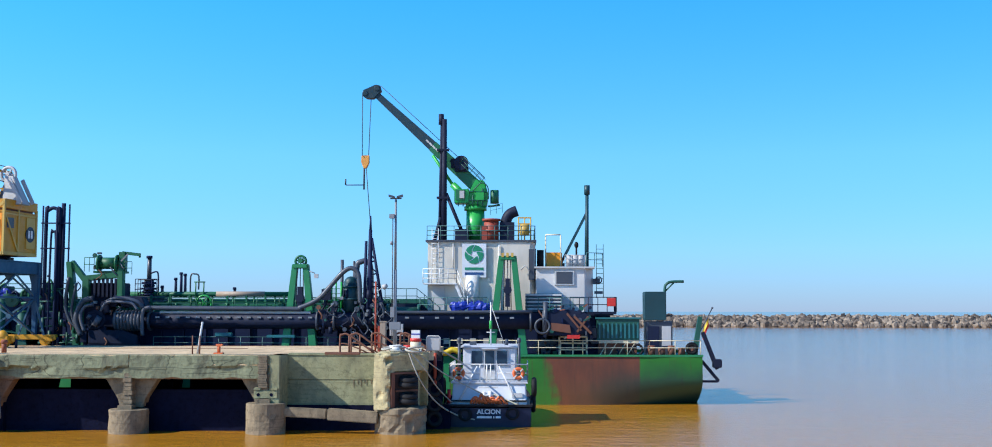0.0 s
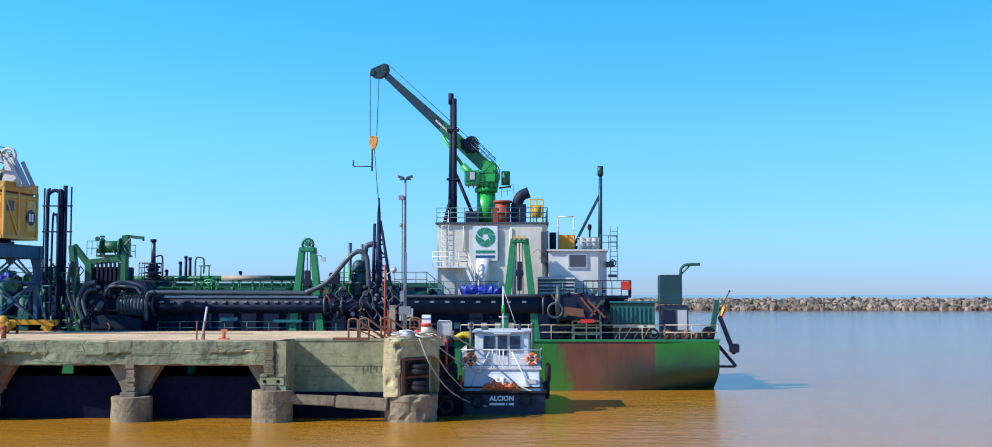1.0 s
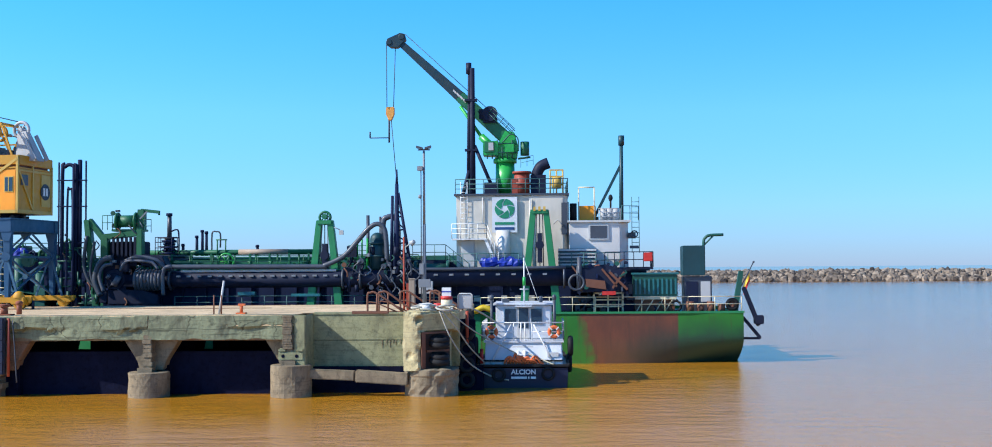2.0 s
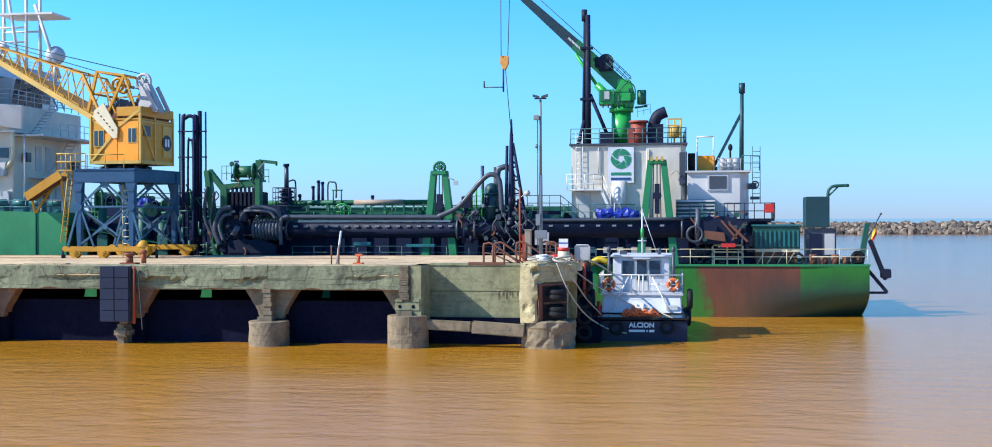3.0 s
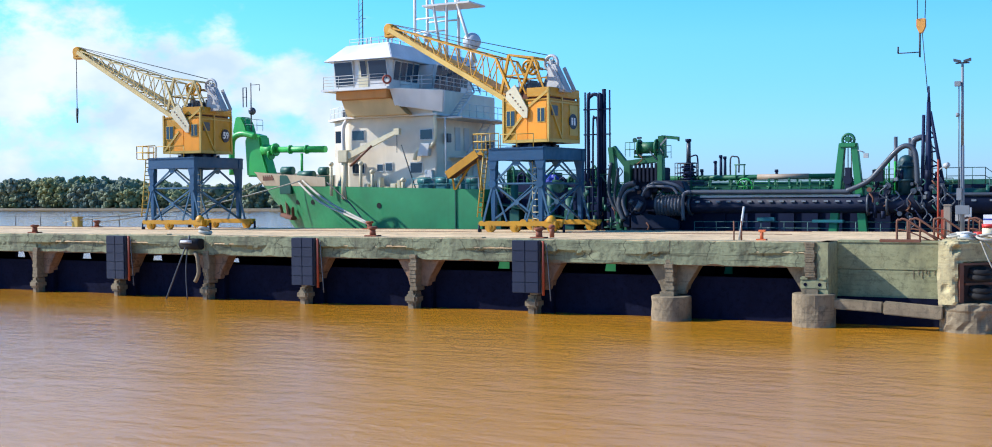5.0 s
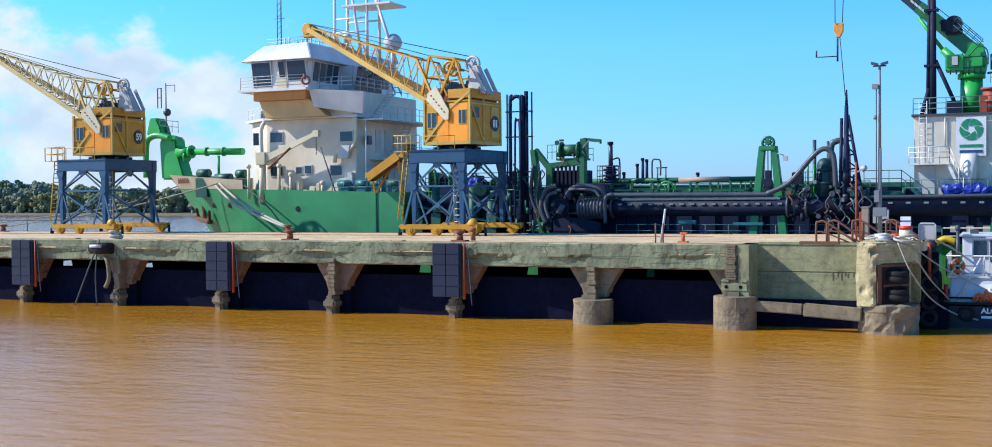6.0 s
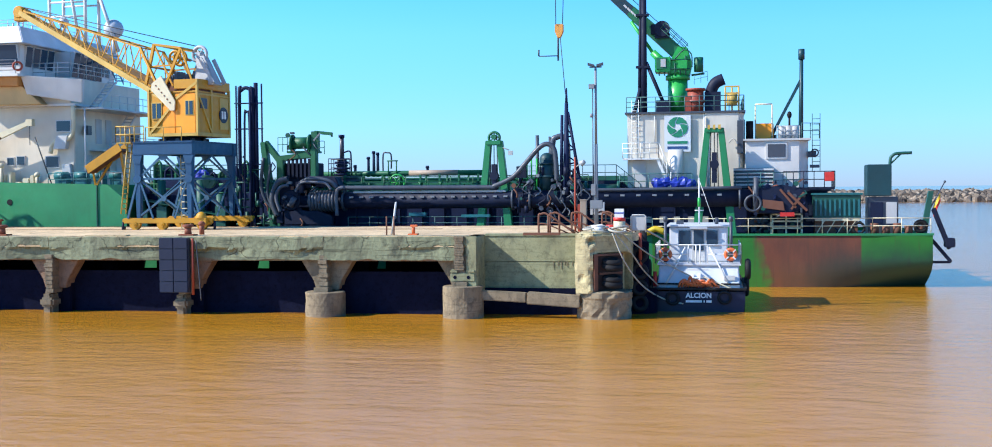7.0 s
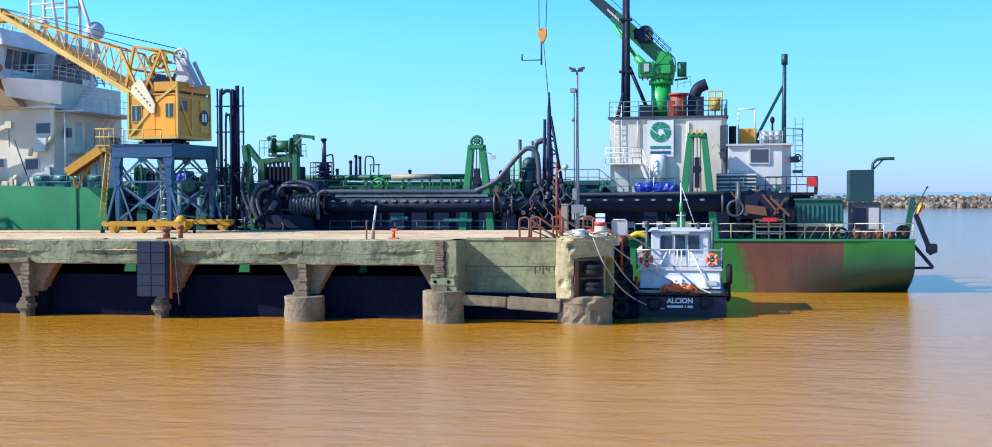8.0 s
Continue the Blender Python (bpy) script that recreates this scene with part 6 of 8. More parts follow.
part("jib_outer", M().beam((-9.7, 86, 19.1), (-14.1, 86, 23.15), 0.58, 0.76, 0.42, 0.46), M_JIB, kr, "dark teal outer jib", bevel=0.04)
marks = M()
for k in range(4):
    c0 = Vector((-9.35 - 0.24 * k, 85.66, 18.76 + 0.223 * k))
    marks.beam(c0 - Vector((0.10, 0, -0.11)), c0 + Vector((0.10, 0, -0.11)), 0.03, 0.13)
part("jib_mark", marks, M_GREYW, kr, "pale unreadable marking bars", every=True)
part("jib_head", M().prism([(-15.08, 22.98), (-14.75, 22.75), (-14.2, 22.72), (-13.62, 23.3), (-13.72, 23.72), (-14.05, 23.8), (-15.0, 23.38)], "y", 85.7, 86.3).rod((-14.85, 85.65, 23.12), (-14.85, 86.35, 23.12), 0.22, n=14).rod((-13.95, 85.65, 23.5), (-13.95, 86.35, 23.5), 0.22, n=14), M_JIB, kr, bevel=0.03)
part("ram", M().rod((-6.9, 86, 14.9), (-8.2, 86, 16.2), 0.3, 0.26, 12).rod((-8.2, 86, 16.2), (-9.7, 86, 18.4), 0.12, n=8), M_BRIGHT, kr, "green hydraulic ram")
part("winch_drum", M().rod((-7.5, 85.4, 17.75), (-7.5, 86.6, 17.75), 0.42, n=16).rod((-7.5, 85.3, 17.75), (-7.5, 85.42, 17.75), 0.55, n=16).box(-8.0, -7.0, 85.45, 86.55, 17.1, 17.45).box(-8.3, -7.9, 85.5, 86.0, 17.4, 18.1), M_BLACK, kr)
cage = M()
for s in (85.3, 86.7):
    for o in (0.0, 0.45, 0.9):
        cage.rod((-7.6 + o * 0.35, s, 17.75 + o * 0.45), (-6.05 + 0.35 * o, s, 16.25 + o * 0.42), 0.025, n=5)
for k in range(5):
    t_ = k / 4
    cage.rod((-7.6 + 1.55 * t_, 85.3, 17.75 - 1.5 * t_), (-7.28 + 1.55 * t_, 85.3, 18.15 - 1.5 * t_), 0.025, n=5)
part("cage", cage, M_DKGREEN, kr)
tg = M()
for k in range(6):
    tg.rod((-7.7 + k * 0.36, 85.15, 14.45), (-7.7 + k * 0.36, 85.15, 15.3 + 0.25 * (k % 3)), 0.05, n=6)
tg.rod((-7.8, 85.15, 14.9), (-5.6, 85.15, 14.9), 0.05, n=6).rod((-7.8, 85.15, 15.6), (-5.6, 85.15, 15.5), 0.05, n=6)
tg.tube([(-6.6, 85.1, 15.6), (-6.0, 85.1, 16.2), (-5.5, 85.1, 15.9), (-5.45, 85.1, 15.0)], 0.05, 6, 4)
part("hose_bank", tg, M_DKGREEN, kr, "dark green hoses round the turret")
part("side_box", M().box(-8.0, -6.9, 85.1, 86.6, 14.7, 15.75).box(-6.4, -5.75, 85.05, 85.4, 14.9, 15.5), M_BRIGHT, kr, bevel=0.04)
part("control_box", M().box(-7.9, -7.2, 85.0, 85.5, 14.9, 15.7).rod((-5.0, 85.6, 14.7), (-5.0, 85.6, 15.7), 0.32, n=12).rod((-5.5, 85.8, 14.5), (-4.6, 85.8, 14.6), 0.08, n=6).rail([(-5.3, 85.3, 13.8), (-4.4, 85.3, 14.0)], 0.7, 0.4, 0.02), M_GREEN, kr, bevel=0.02)
part("cab_light", M().box(-7.6, -7.25, 84.95, 85.02, 15.05, 15.6), M_LGREY, kr)
wires = M().rod((-15.05, 85.8, 23.1), (-15.03, 85.8, 18.35), 0.03, n=5).rod((-14.45, 86.2, 22.8), (-14.6, 86.2, 18.35), 0.03, n=5)
wires.rod((-7.6, 86, 18.1), (-13.7, 86, 23.75), 0.025, n=5)
wires.rod((-14.75, 86, 17.5), (-14.4, 86, 13.4), 0.03, n=5).rod((-14.9, 86, 17.6), (-14.9, 86, 15.8), 0.07, n=6).rod((-16.3, 86, 16.15), (-14.9, 86, 16.15), 0.04, n=5).rod((-16.3, 86, 16.15), (-16.3, 86, 16.6), 0.06, n=6)
part("hoist_rope", wires, M_CABLE, kr, "thin dark hoist ropes with a hanging spreader")
part("hook_block", M().prism([(-15.12, 18.4), (-14.5, 18.4), (-14.5, 17.85), (-14.7, 17.4), (-14.92, 17.4), (-15.12, 17.85)], "y", 85.85, 86.15), plain("hook_orange", (0.75, 0.33, 0.06), 0.5), kr, "orange hook block", bevel=0.05)

# stern gear
gc = part("generator", M().box(2.4, 5.4, 81.6, 83.4, 4.55, 6.1), M_DKGREEN, ship, "dark green ribbed generator housing", bevel=0.05)
m = M()
for k in range(10):
    m.box(2.5 + k * 0.3, 2.62 + k * 0.3, 81.5, 81.62, 4.75, 5.8)
part("rib", m, M_TEAL, gc, every=True)
part("cap", M().box(2.3, 5.5, 81.5, 83.5, 6.1, 6.22), M_TEAL, gc)
fr = M().box(2.5, 5.2, 81.7, 83.2, 3.4, 4.5)
part("skid", fr, M_BROWN, gc)
m = M()
for k in range(4):
    m.beam((2.6 + k * 0.65, 81.5, 3.6), (3.15 + k * 0.65, 81.5, 4.5), 0.06, 0.06)
m.box(2.5, 5.3, 81.45, 81.6, 4.4, 4.55)
part("brace", m, M_CREAMST, gc, every=True)
bx = part("control_cabin", M().box(5.85, 7.75, 81.8, 83.2, 3.4, 5.95), M_STEEL, ship, "grey control cabin under a dark green tank", bevel=0.04)
part("tank", M().box(5.8, 7.3, 81.6, 83.4, 6.0, 8.05), M_TANK, bx, "dark teal tank", bevel=0.05)
part("davit_pipe", M().tube([(7.25, 82, 6.2), (7.25, 82, 8.2), (7.4, 82, 8.6), (7.7, 82, 8.75), (8.6, 82, 8.78)], 0.1, 8, 4).rod((7.3, 82, 8.1), (7.9, 82, 8.7), 0.06, n=6), M_DKGREEN, bx)
part("panel", M().box(7.0, 7.65, 81.74, 81.82, 4.2, 5.6), M_LGREY, bx, bevel=0.02)
part("dark_panel", M().box(6.0, 6.8, 81.74, 81.82, 4.2, 5.6), M_NAVY, bx, bevel=0.02)
m = M()
for k in range(5):
    m.rod((6.2 + k * 0.7, 81.3, 3.5), (6.2 + k * 0.7, 81.3, 4.25 - 0.15 * (k % 2)), 0.26, n=12)
part("drum", m, M_BROWN, ship, "rusty brown steel drum by the rail", every=True)
part("wheel", M().ring((9.0, 81.1, 4.05), (0, -1, 0), 0.32, 0.14, 16, 7).ring((5.2, 81.1, 3.95), (0, -1, 0), 0.35, 0.08, 16, 6), M_RUBBER, ship)
part("crate_rack", M().box(-0.35, -0.25, 81.2, 82.0, 3.6, 4.9).box(1.6, 1.7, 81.2, 82, 3.6, 4.9).box(-0.35, 1.7, 81.2, 81.3, 4.8, 4.9).box(-0.35, 1.7, 81.2, 81.3, 4.35, 4.45).box(-0.35, 1.7, 81.2, 81.3, 3.9, 4.0).box(0.6, 0.7, 81.2, 81.3, 3.6, 4.9), M_CREAMST, ship, "pale steel rack")
m = M()
rg = random.Random(31)
for k in range(26):
    x, z = rg.uniform(-2.2, 4.5), rg.uniform(3.6, 5.0)
    m.box(x, x + rg.uniform(0.2, 0.7), 81.9, 82.4, z, z + rg.uniform(0.2, 0.7))
part("deck_box", m, M_STEEL, ship, "dark grey deck box", bevel=0.03, every=True)
# the drag head at the pipe's end
dh = part("drag_head", M().prism([(-1.4, 5.0), (0.6, 4.9), (2.0, 5.3), (1.6, 6.5), (0.4, 6.8), (-1.4, 6.5)], "y", 80.2, 81.6), M_BLACK, ship, "black and rusty drag head with its grid", bevel=0.06)
part("visor", M().prism([(-0.9, 5.3), (0.5, 5.1), (0.4, 5.7), (-0.9, 5.85)], "y", 80.05, 80.25).beam((0.7, 80.1, 6.3), (1.9, 80.1, 5.1), 0.12, 0.16).beam((0.2, 80.1, 6.5), (1.2, 80.1, 5.3), 0.1, 0.14).beam((1.7, 80.1, 6.3), (0.9, 80.1, 5.2), 0.1, 0.14), M_BROWN, dh, bevel=0.02)
part("rusty_cover", lumps(M(), ((0.0, 80.5, 6.5), (0.6, 80.6, 6.45), (-0.5, 80.6, 6.35)), 0.38, None), M_RUST, dh, "rusty orange cover")
part("red_flap", M().box(0.2, 1.1, 80.05, 80.2, 4.75, 5.0), M_REDP, dh)
part("hoist_ring", M().ring((-1.5, 80.1, 5.6), (0, -1, 0), 0.5, 0.09, 16, 6).rod((-1.3, 80.2, 5.0), (-1.3, 80.2, 7.3), 0.16, n=8), M_STEEL, dh)
m = M().box(-2.7, -0.1, 81.8, 82.0, 6.6, 7.9)
part("stern_shutter", m, M_STEEL, ship, "grey slatted screen")
m = M()
for k in range(5):
    m.box(-2.7, -0.1, 81.7, 81.82, 6.75 + k * 0.25, 6.87 + k * 0.25)
part("slat", m, M_GREYW, ship, every=True)
part("blue_tarp", lumps(M(), ((-7.6, 81.7, 6.95), (-7.1, 81.7, 7.05), (-6.5, 81.7, 6.95), (-6.0, 81.7, 6.98), (-5.6, 81.7, 6.85)), 0.5, None), M_TARP, ship, "blue tarpaulin bundle")
part("railing", M().rail([(-10.2, 81.5, 6.6), (-5.4, 81.5, 6.6)], 1.0, 0.9, 0.028, 2).rail([(-2.6, 81.5, 6.6), (1.5, 81.5, 6.6)], 1.0, 0.9, 0.028, 2), M_RAIL, ship)
m = M()
for k in range(6):
    m.box(-9.5 + k * 0.95, -9.1 + k * 0.95, 82.3, 82.6, 4.3, 4.7)
part("label_plate", m, M_LGREY, ship, every=True)
part("yellow_hose", M().tube([(-10.0, 80.3, 3.75), (-9.2, 80.3, 4.0), (-8.4, 80.3, 3.7), (-7.8, 80.3, 3.95), (-7.2, 80.3, 3.75)], 0.2, 8, 4), M_YELP, ship, "coiled yellow hose")
# flag, stern post and stowed stern anchor frame
part("stern_post", M().hexa([(9.0, 81.2, 3.5), (9.4, 81.2, 3.5), (9.4, 81.5, 3.5), (9.0, 81.5, 3.5), (9.5, 81.2, 6.3), (9.8, 81.2, 6.3), (9.8, 81.5, 6.3), (9.5, 81.5, 6.3)]), M_DKGREEN, ship)
part("flag_staff", M().rod((9.3, 81.3, 4.6), (10.5, 81.3, 6.9), 0.04, n=6).ball((10.5, 81.3, 6.9), 0.08, 0.08, 0.08), M_STEEL, ship)
fl = M()
for a, b in (((9.75, 81.3, 5.3), (10.2, 81.3, 6.3)),):
    vs = []
    for i in range(7):
        for j in range(3):
            u, v = i / 6, j / 2
            vs.append((9.75 + 0.45 * u + 0.05 * v, 81.25 + 0.06 * math.sin(5 * u + 3 * v), 5.2 + 1.0 * u - 0.55 * v))
    fl.add(vs, [(i * 3 + j, i * 3 + 3 + j, i * 3 + 4 + j, i * 3 + 1 + j) for i in range(6) for j in range(1)], True)
    fl2 = M().add(vs, [(i * 3 + j, i * 3 + 3 + j, i * 3 + 4 + j, i * 3 + 1 + j) for i in range(6) for j in range(1, 2)], True)
part("flag", fl, M_YELP, ship, "small red and yellow flag")
part("flag", fl2, M_REDP, ship)
part("stern_frame", M().beam((9.8, 81.3, 5.2), (10.8, 81.3, 2.6), 0.25, 0.3).beam((9.7, 81.3, 3.2), (10.9, 81.3, 1.75), 0.2, 0.22).beam((9.7, 81.3, 1.75), (10.9, 81.3, 1.75), 0.18, 0.16).box(10.5, 11.1, 81.0, 81.7, 2.7, 3.3), M_BLACK, ship, "black stern frame with a stowed weight", bevel=0.05)

# small fittings that crowd the drag head, the pump and the fore winch
rg = random.Random(77)
spots = [(-1.6, 2.0, 4.9, 6.9, 79.95, 34), (-17.3, -12.4, 5.3, 7.6, 79.8, 46), (-33.6, -30.2, 4.6, 7.7, 79.9, 34), (-33.5, -31.2, 9.4, 10.7, 80.3, 18), (-37.2, -34.2, 4.2, 9.0, 80.2, 30), (-1.5, 5.5, 3.6, 4.7, 81.3, 26)]
mats = [M_BLACK, M_STEEL, M_COAMING, M_BROWN, M_DKGREEN, M_BLACK, M_STEEL, M_GALV, M_BROWN]
for x0, x1, z0, z1, y, count in spots:
    for k in range(count):
        x, z, q = rg.uniform(x0, x1), rg.uniform(z0, z1), rg.random()
        yy = y + rg.uniform(0, 0.5)
        mat = mats[rg.randrange(7 if x > -2 else 9) if x0 < 5 else 0]
        if q < 0.3:
            part("flange", M().rod((x, yy, z), (x, yy + 0.1, z), rg.uniform(0.07, 0.17), n=10), mat, ship)
        elif q < 0.6:
            l = rg.uniform(0.25, 0.7)
            part("hose", M().tube([(x, yy, z), (x + l * 0.4, yy - 0.08, z - l * 0.5), (x + l * rg.uniform(-0.5, 1), yy, z - l)], rg.uniform(0.03, 0.06), 6, 4), mat, ship)
        elif q < 0.8:
            part("bracket", M().beam((x, yy, z), (x + rg.uniform(-0.5, 0.5), yy, z + rg.uniform(-0.5, 0.5) + 0.05), 0.07, 0.1), mat, ship)
        else:
            w, h = rg.uniform(0.1, 0.3), rg.uniform(0.1, 0.35)
            part("fitting", M().box(x, x + w, yy, yy + 0.25, z, z + h), mat, ship, bevel=0.02)

# ---- portal cranes on the dock ----


def portal_crane(cx, numbered, x0, x1, lean, hx0, hx1, slew):
    """Rail-mounted quay crane: blue portal, yellow bogies and house, lattice jib. Built about cx, then the house is slewed."""
    g = thing("portal_crane", (cx, 74, DZ), "yellow quay crane house on a blue portal" + (" with the number 59" if numbered else " beside the ship's pipes"), "crane", group="dock cranes")
    ya, yb = 71.0, 76.2
    zt, zn, zf = 9.8, 7.5, DZ + 0.72      # girder top, brace nodes, leg feet

    def sx(x, y):
        return x + lean * (y - ya) / (yb - ya)

    # bogies
    for y in (ya, yb):
        q0, q1 = sx(x0 - 0.75, y), sx(x1 + 1.25, y)
        b = part("bogie_beam", M().box(q0, q1, y - 0.18, y + 0.18, DZ + 0.40, DZ + 0.74).box(q0 - 0.12, q0, y - 0.1, y + 0.1, DZ + 0.45, DZ + 0.68).box(q1 - 0.9, q1 - 0.2, y - 0.21, y + 0.21, DZ + 0.30, DZ + 0.60), M_YELLOW, g, "yellow bogie beam", bevel=0.03)
        for x in (q0 + 0.75, q0 + 2.6, q1 - 0.75):
            part("wheel", M().rod((x, y - 0.16, DZ + 0.35), (x, y + 0.16, DZ + 0.35), 0.35, n=20).rod((x, y - 0.23, DZ + 0.35), (x, y - 0.16, DZ + 0.35), 0.17, n=12).rod((x, y - 0.26, DZ + 0.35), (x, y - 0.23, DZ + 0.35), 0.07, n=8), M_YELLOW, b)
        part("rail_clamp", M().rod((q0 - 0.06, y - 0.1, DZ), (q0 - 0.06, y - 0.1, DZ + 0.5), 0.06, n=6).box(q0 - 0.16, q0 + 0.02, y - 0.12, y + 0.1, DZ + 0.02, DZ + 0.22).rod((q1 + 0.05, y, DZ), (q1 + 0.05, y, DZ + 0.55), 0.09, n=8), M_BLACK, b, "black rail clamp")
    mc = x1 + 0.55
    part("motor_cover", M().ball((mc, ya - 0.3, DZ + 0.72), 0.36, 0.28, 0.40, top=True).box(mc - 0.42, mc + 0.42, ya - 0.5, ya - 0.15, DZ + 0.32, DZ + 0.76), M_YELLOW, g, bevel=0.04)
    # legs: a tapered column at each corner with a light trestle of braces round it
    for y in (ya, yb):
        for x, q in ((sx(x0 + 0.28, y), -1), (sx(x1 - 0.28, y), 1)):
            part("leg", M().hexa([(x - 0.13, y - 0.15, zf), (x + 0.13, y - 0.15, zf), (x + 0.13, y + 0.15, zf), (x - 0.13, y + 0.15, zf),
                                  (x - 0.24, y - 0.22, zt - 0.78), (x + 0.24, y - 0.22, zt - 0.78), (x + 0.24, y + 0.22, zt - 0.78), (x - 0.24, y + 0.22, zt - 0.78)]), M_BLUE, g, bevel=0.02)
            part("gusset", M().prism([(x - 0.36, zt - 0.78), (x + 0.36, zt - 0.78), (x + 0.2, zt - 1.35), (x - 0.2, zt - 1.35)], "y", y - 0.26, y - 0.22).rod((x, y - 0.27, zn), (x, y - 0.2, zn), 0.27, n=12), M_BLUE, g)
            spread = M().beam((x, y - 0.16, zn), (x + q * 0.72, y - 0.16, zf), 0.10, 0.13).beam((x - q * 0.1, y - 0.16, zn), (x - q * 1.0, y - 0.16, zf), 0.08, 0.11)
            part("spread_strut", spread, M_BRACE, g, "blue splayed strut, painted as sunlit", every=True)
    for y in (ya, yb):
        q0, q1 = sx(x0, y), sx(x1, y)
        part("girder", M().box(q0, q1, y - 0.24, y + 0.24, zt - 0.76, zt).box(q0, q1, y - 0.30, y + 0.30, zt - 0.06, zt + 0.0).box(q0, q1, y - 0.30, y + 0.30, zt - 0.80, zt - 0.74), M_BLUE, g, bevel=0.015)
        xa, xb = q0 + 0.28, q1 - 0.28
        xm = (xa + xb) / 2
        br_ = M()
        for p, q in (((xa, zn), (xm, zt - 0.8)), ((xb, zn), (xm, zt - 0.8)), ((xa, zn), (xb, zn)), ((xa, zn), (xb, zf + 0.1)), ((xb, zn), (xa, zf + 0.1))):
            br_.beam((p[0], y - 0.1, p[1]), (q[0], y - 0.1, q[1]), 0.08, 0.11)
        part("brace", br_, M_BRACE, g, "blue brace, painted as sunlit", every=True)
        part("node_plate", M().prism([(xm - 0.35, zt - 0.8), (xm + 0.35, zt - 0.8), (xm + 0.15, zt - 1.15), (xm - 0.15, zt - 1.15)], "y", y - 0.16, y - 0.12).rod((xm, y - 0.17, (zn + zf) / 2), (xm, y - 0.1, (zn + zf) / 2), 0.18, n=10), M_BRACE, g, every=True)
    for xq in (x0 + 0.25, x1 - 0.25):
        part("side_girder", M().hexa([(sx(xq, ya) - 0.2, ya, zt - 0.76), (sx(xq, ya) + 0.2, ya, zt - 0.76), (sx(xq, yb) + 0.2, yb, zt - 0.76), (sx(xq, yb) - 0.2, yb, zt - 0.76),
                                      (sx(xq, ya) - 0.2, ya, zt - 0.02), (sx(xq, ya) + 0.2, ya, zt - 0.02), (sx(xq, yb) + 0.2, yb, zt - 0.02), (sx(xq, yb) - 0.2, yb, zt - 0.02)]), M_BLUE, g, bevel=0.02)
        sb = M()
        ym = (ya + yb) / 2
        for p, q in (((ya, zn), (yb, zf)), ((yb, zn), (ya, zf)), ((ya, zn), (yb, zn)), ((ya, zn), (ym, zt - 0.8)), ((yb, zn), (ym, zt - 0.8))):
            sb.beam((sx(xq, p[0]), p[0], p[1]), (sx(xq, q[0]), q[0], q[1]), 0.08, 0.11)
        part("side_brace", sb, M_BRACE, g, every=True)
    part("top_plate", M().hexa([(x0, ya - 0.2, zt - 0.02), (x1, ya - 0.2, zt - 0.02), (x1 + lean, yb + 0.2, zt - 0.02), (x0 + lean, yb + 0.2, zt - 0.02), (x0, ya - 0.2, zt + 0.06), (x1, ya - 0.2, zt + 0.06), (x1 + lean, yb + 0.2, zt + 0.06), (x0 + lean, yb + 0.2, zt + 0.06)]), M_BLUE, g)
    part("inner_ladder", M().ladder((cx + 0.5, 73.5, DZ), (cx + 0.5, 73.5, zt - 0.8), 0.6, 0.04, 0.4), M_CREAMST, g)
    part("cable_reel", M().rod((cx + 1.5, 74.8, 7.3), (cx + 1.5, 75.1, 7.3), 0.42, n=20).rod((cx + 1.5, 74.7, 7.3), (cx + 1.5, 76.2, 7.3), 0.1, n=10), M_DKGREEN, g, "dark green cable reel")
    # access stair at the side, with rails
    part("access_ladder", M().ladder((x0 - 1.0, ya + 0.3, DZ + 1.0), (x0 - 0.45, ya + 0.3, zt), 0.6, 0.045, 0.32, (0, 1, 0)), M_PALEYEL, g, "yellow access ladder")
    part("landing", M().box(x0 - 1.1, x0 - 0.1, ya - 0.3, ya + 1.5, zt - 0.06, zt), M_PALEYEL, g)
    part("landing_rail", M().rail([(x0 - 1.1, ya + 1.5, zt), (x0 - 1.1, ya - 0.3, zt), (x0 + 0.8, ya - 0.3, zt)], 1.0, 0.7, 0.035), M_PALEYEL, g, every=True)
    part("top_railing", M().rail([(x0 + 0.9, ya - 0.25, zt + 0.06), (cx + 1.6, ya - 0.25, zt + 0.06)], 0.85, 1.1, 0.03, 1), M_PALEYEL, g)
    # turntable and house
    part("turntable", M().rod((cx + 0.2, 74, zt), (cx + 0.2, 74, zt + 0.4), 1.35, 1.35, 28), M_BLACK, g)
    rollers = M()
    for k in range(10):
        a = k * math.pi / 5
        rollers.rod((cx + 0.2 + 1.35 * math.cos(a), 74 + 1.35 * math.sin(a), zt + 0.18), (cx + 0.2 + 1.6 * math.cos(a), 74 + 1.6 * math.sin(a), zt + 0.18), 0.14, n=10)
    part("roller", rollers, M_STEEL, g, every=True)
    hx0, hx1 = cx + hx0, cx + hx1
    hy0, hy1, hz0, hz1 = 72.1, 76.0, zt + 0.40, 13.1
    hs = part("house", M().box(hx0, hx1, hy0, hy1, hz0, hz1 - 0.15), M_YELLOW, g, "yellow machinery house", bevel=0.04)
    part("roof", M().box(hx1 - 1.75, hx1 + 0.06, hy0 + 0.1, hy1 + 0.06, hz1 + 0.10, hz1 + 0.70).box(hx0 - 0.05, hx1 + 0.05, hy0 - 0.06, hy1 + 0.05, hz1 - 0.16, hz1 - 0.04), M_YELLOW, hs, bevel=0.03)
    part("roof_gap", M().box(hx0 + 0.2, hx1 - 0.15, hy0 + 0.35, hy1 - 0.15, hz1 - 0.1, hz1 + 0.45), M_BROWN, hs, "dark brown machinery under the raised roof", bevel=0.03)
    fr_ = M()
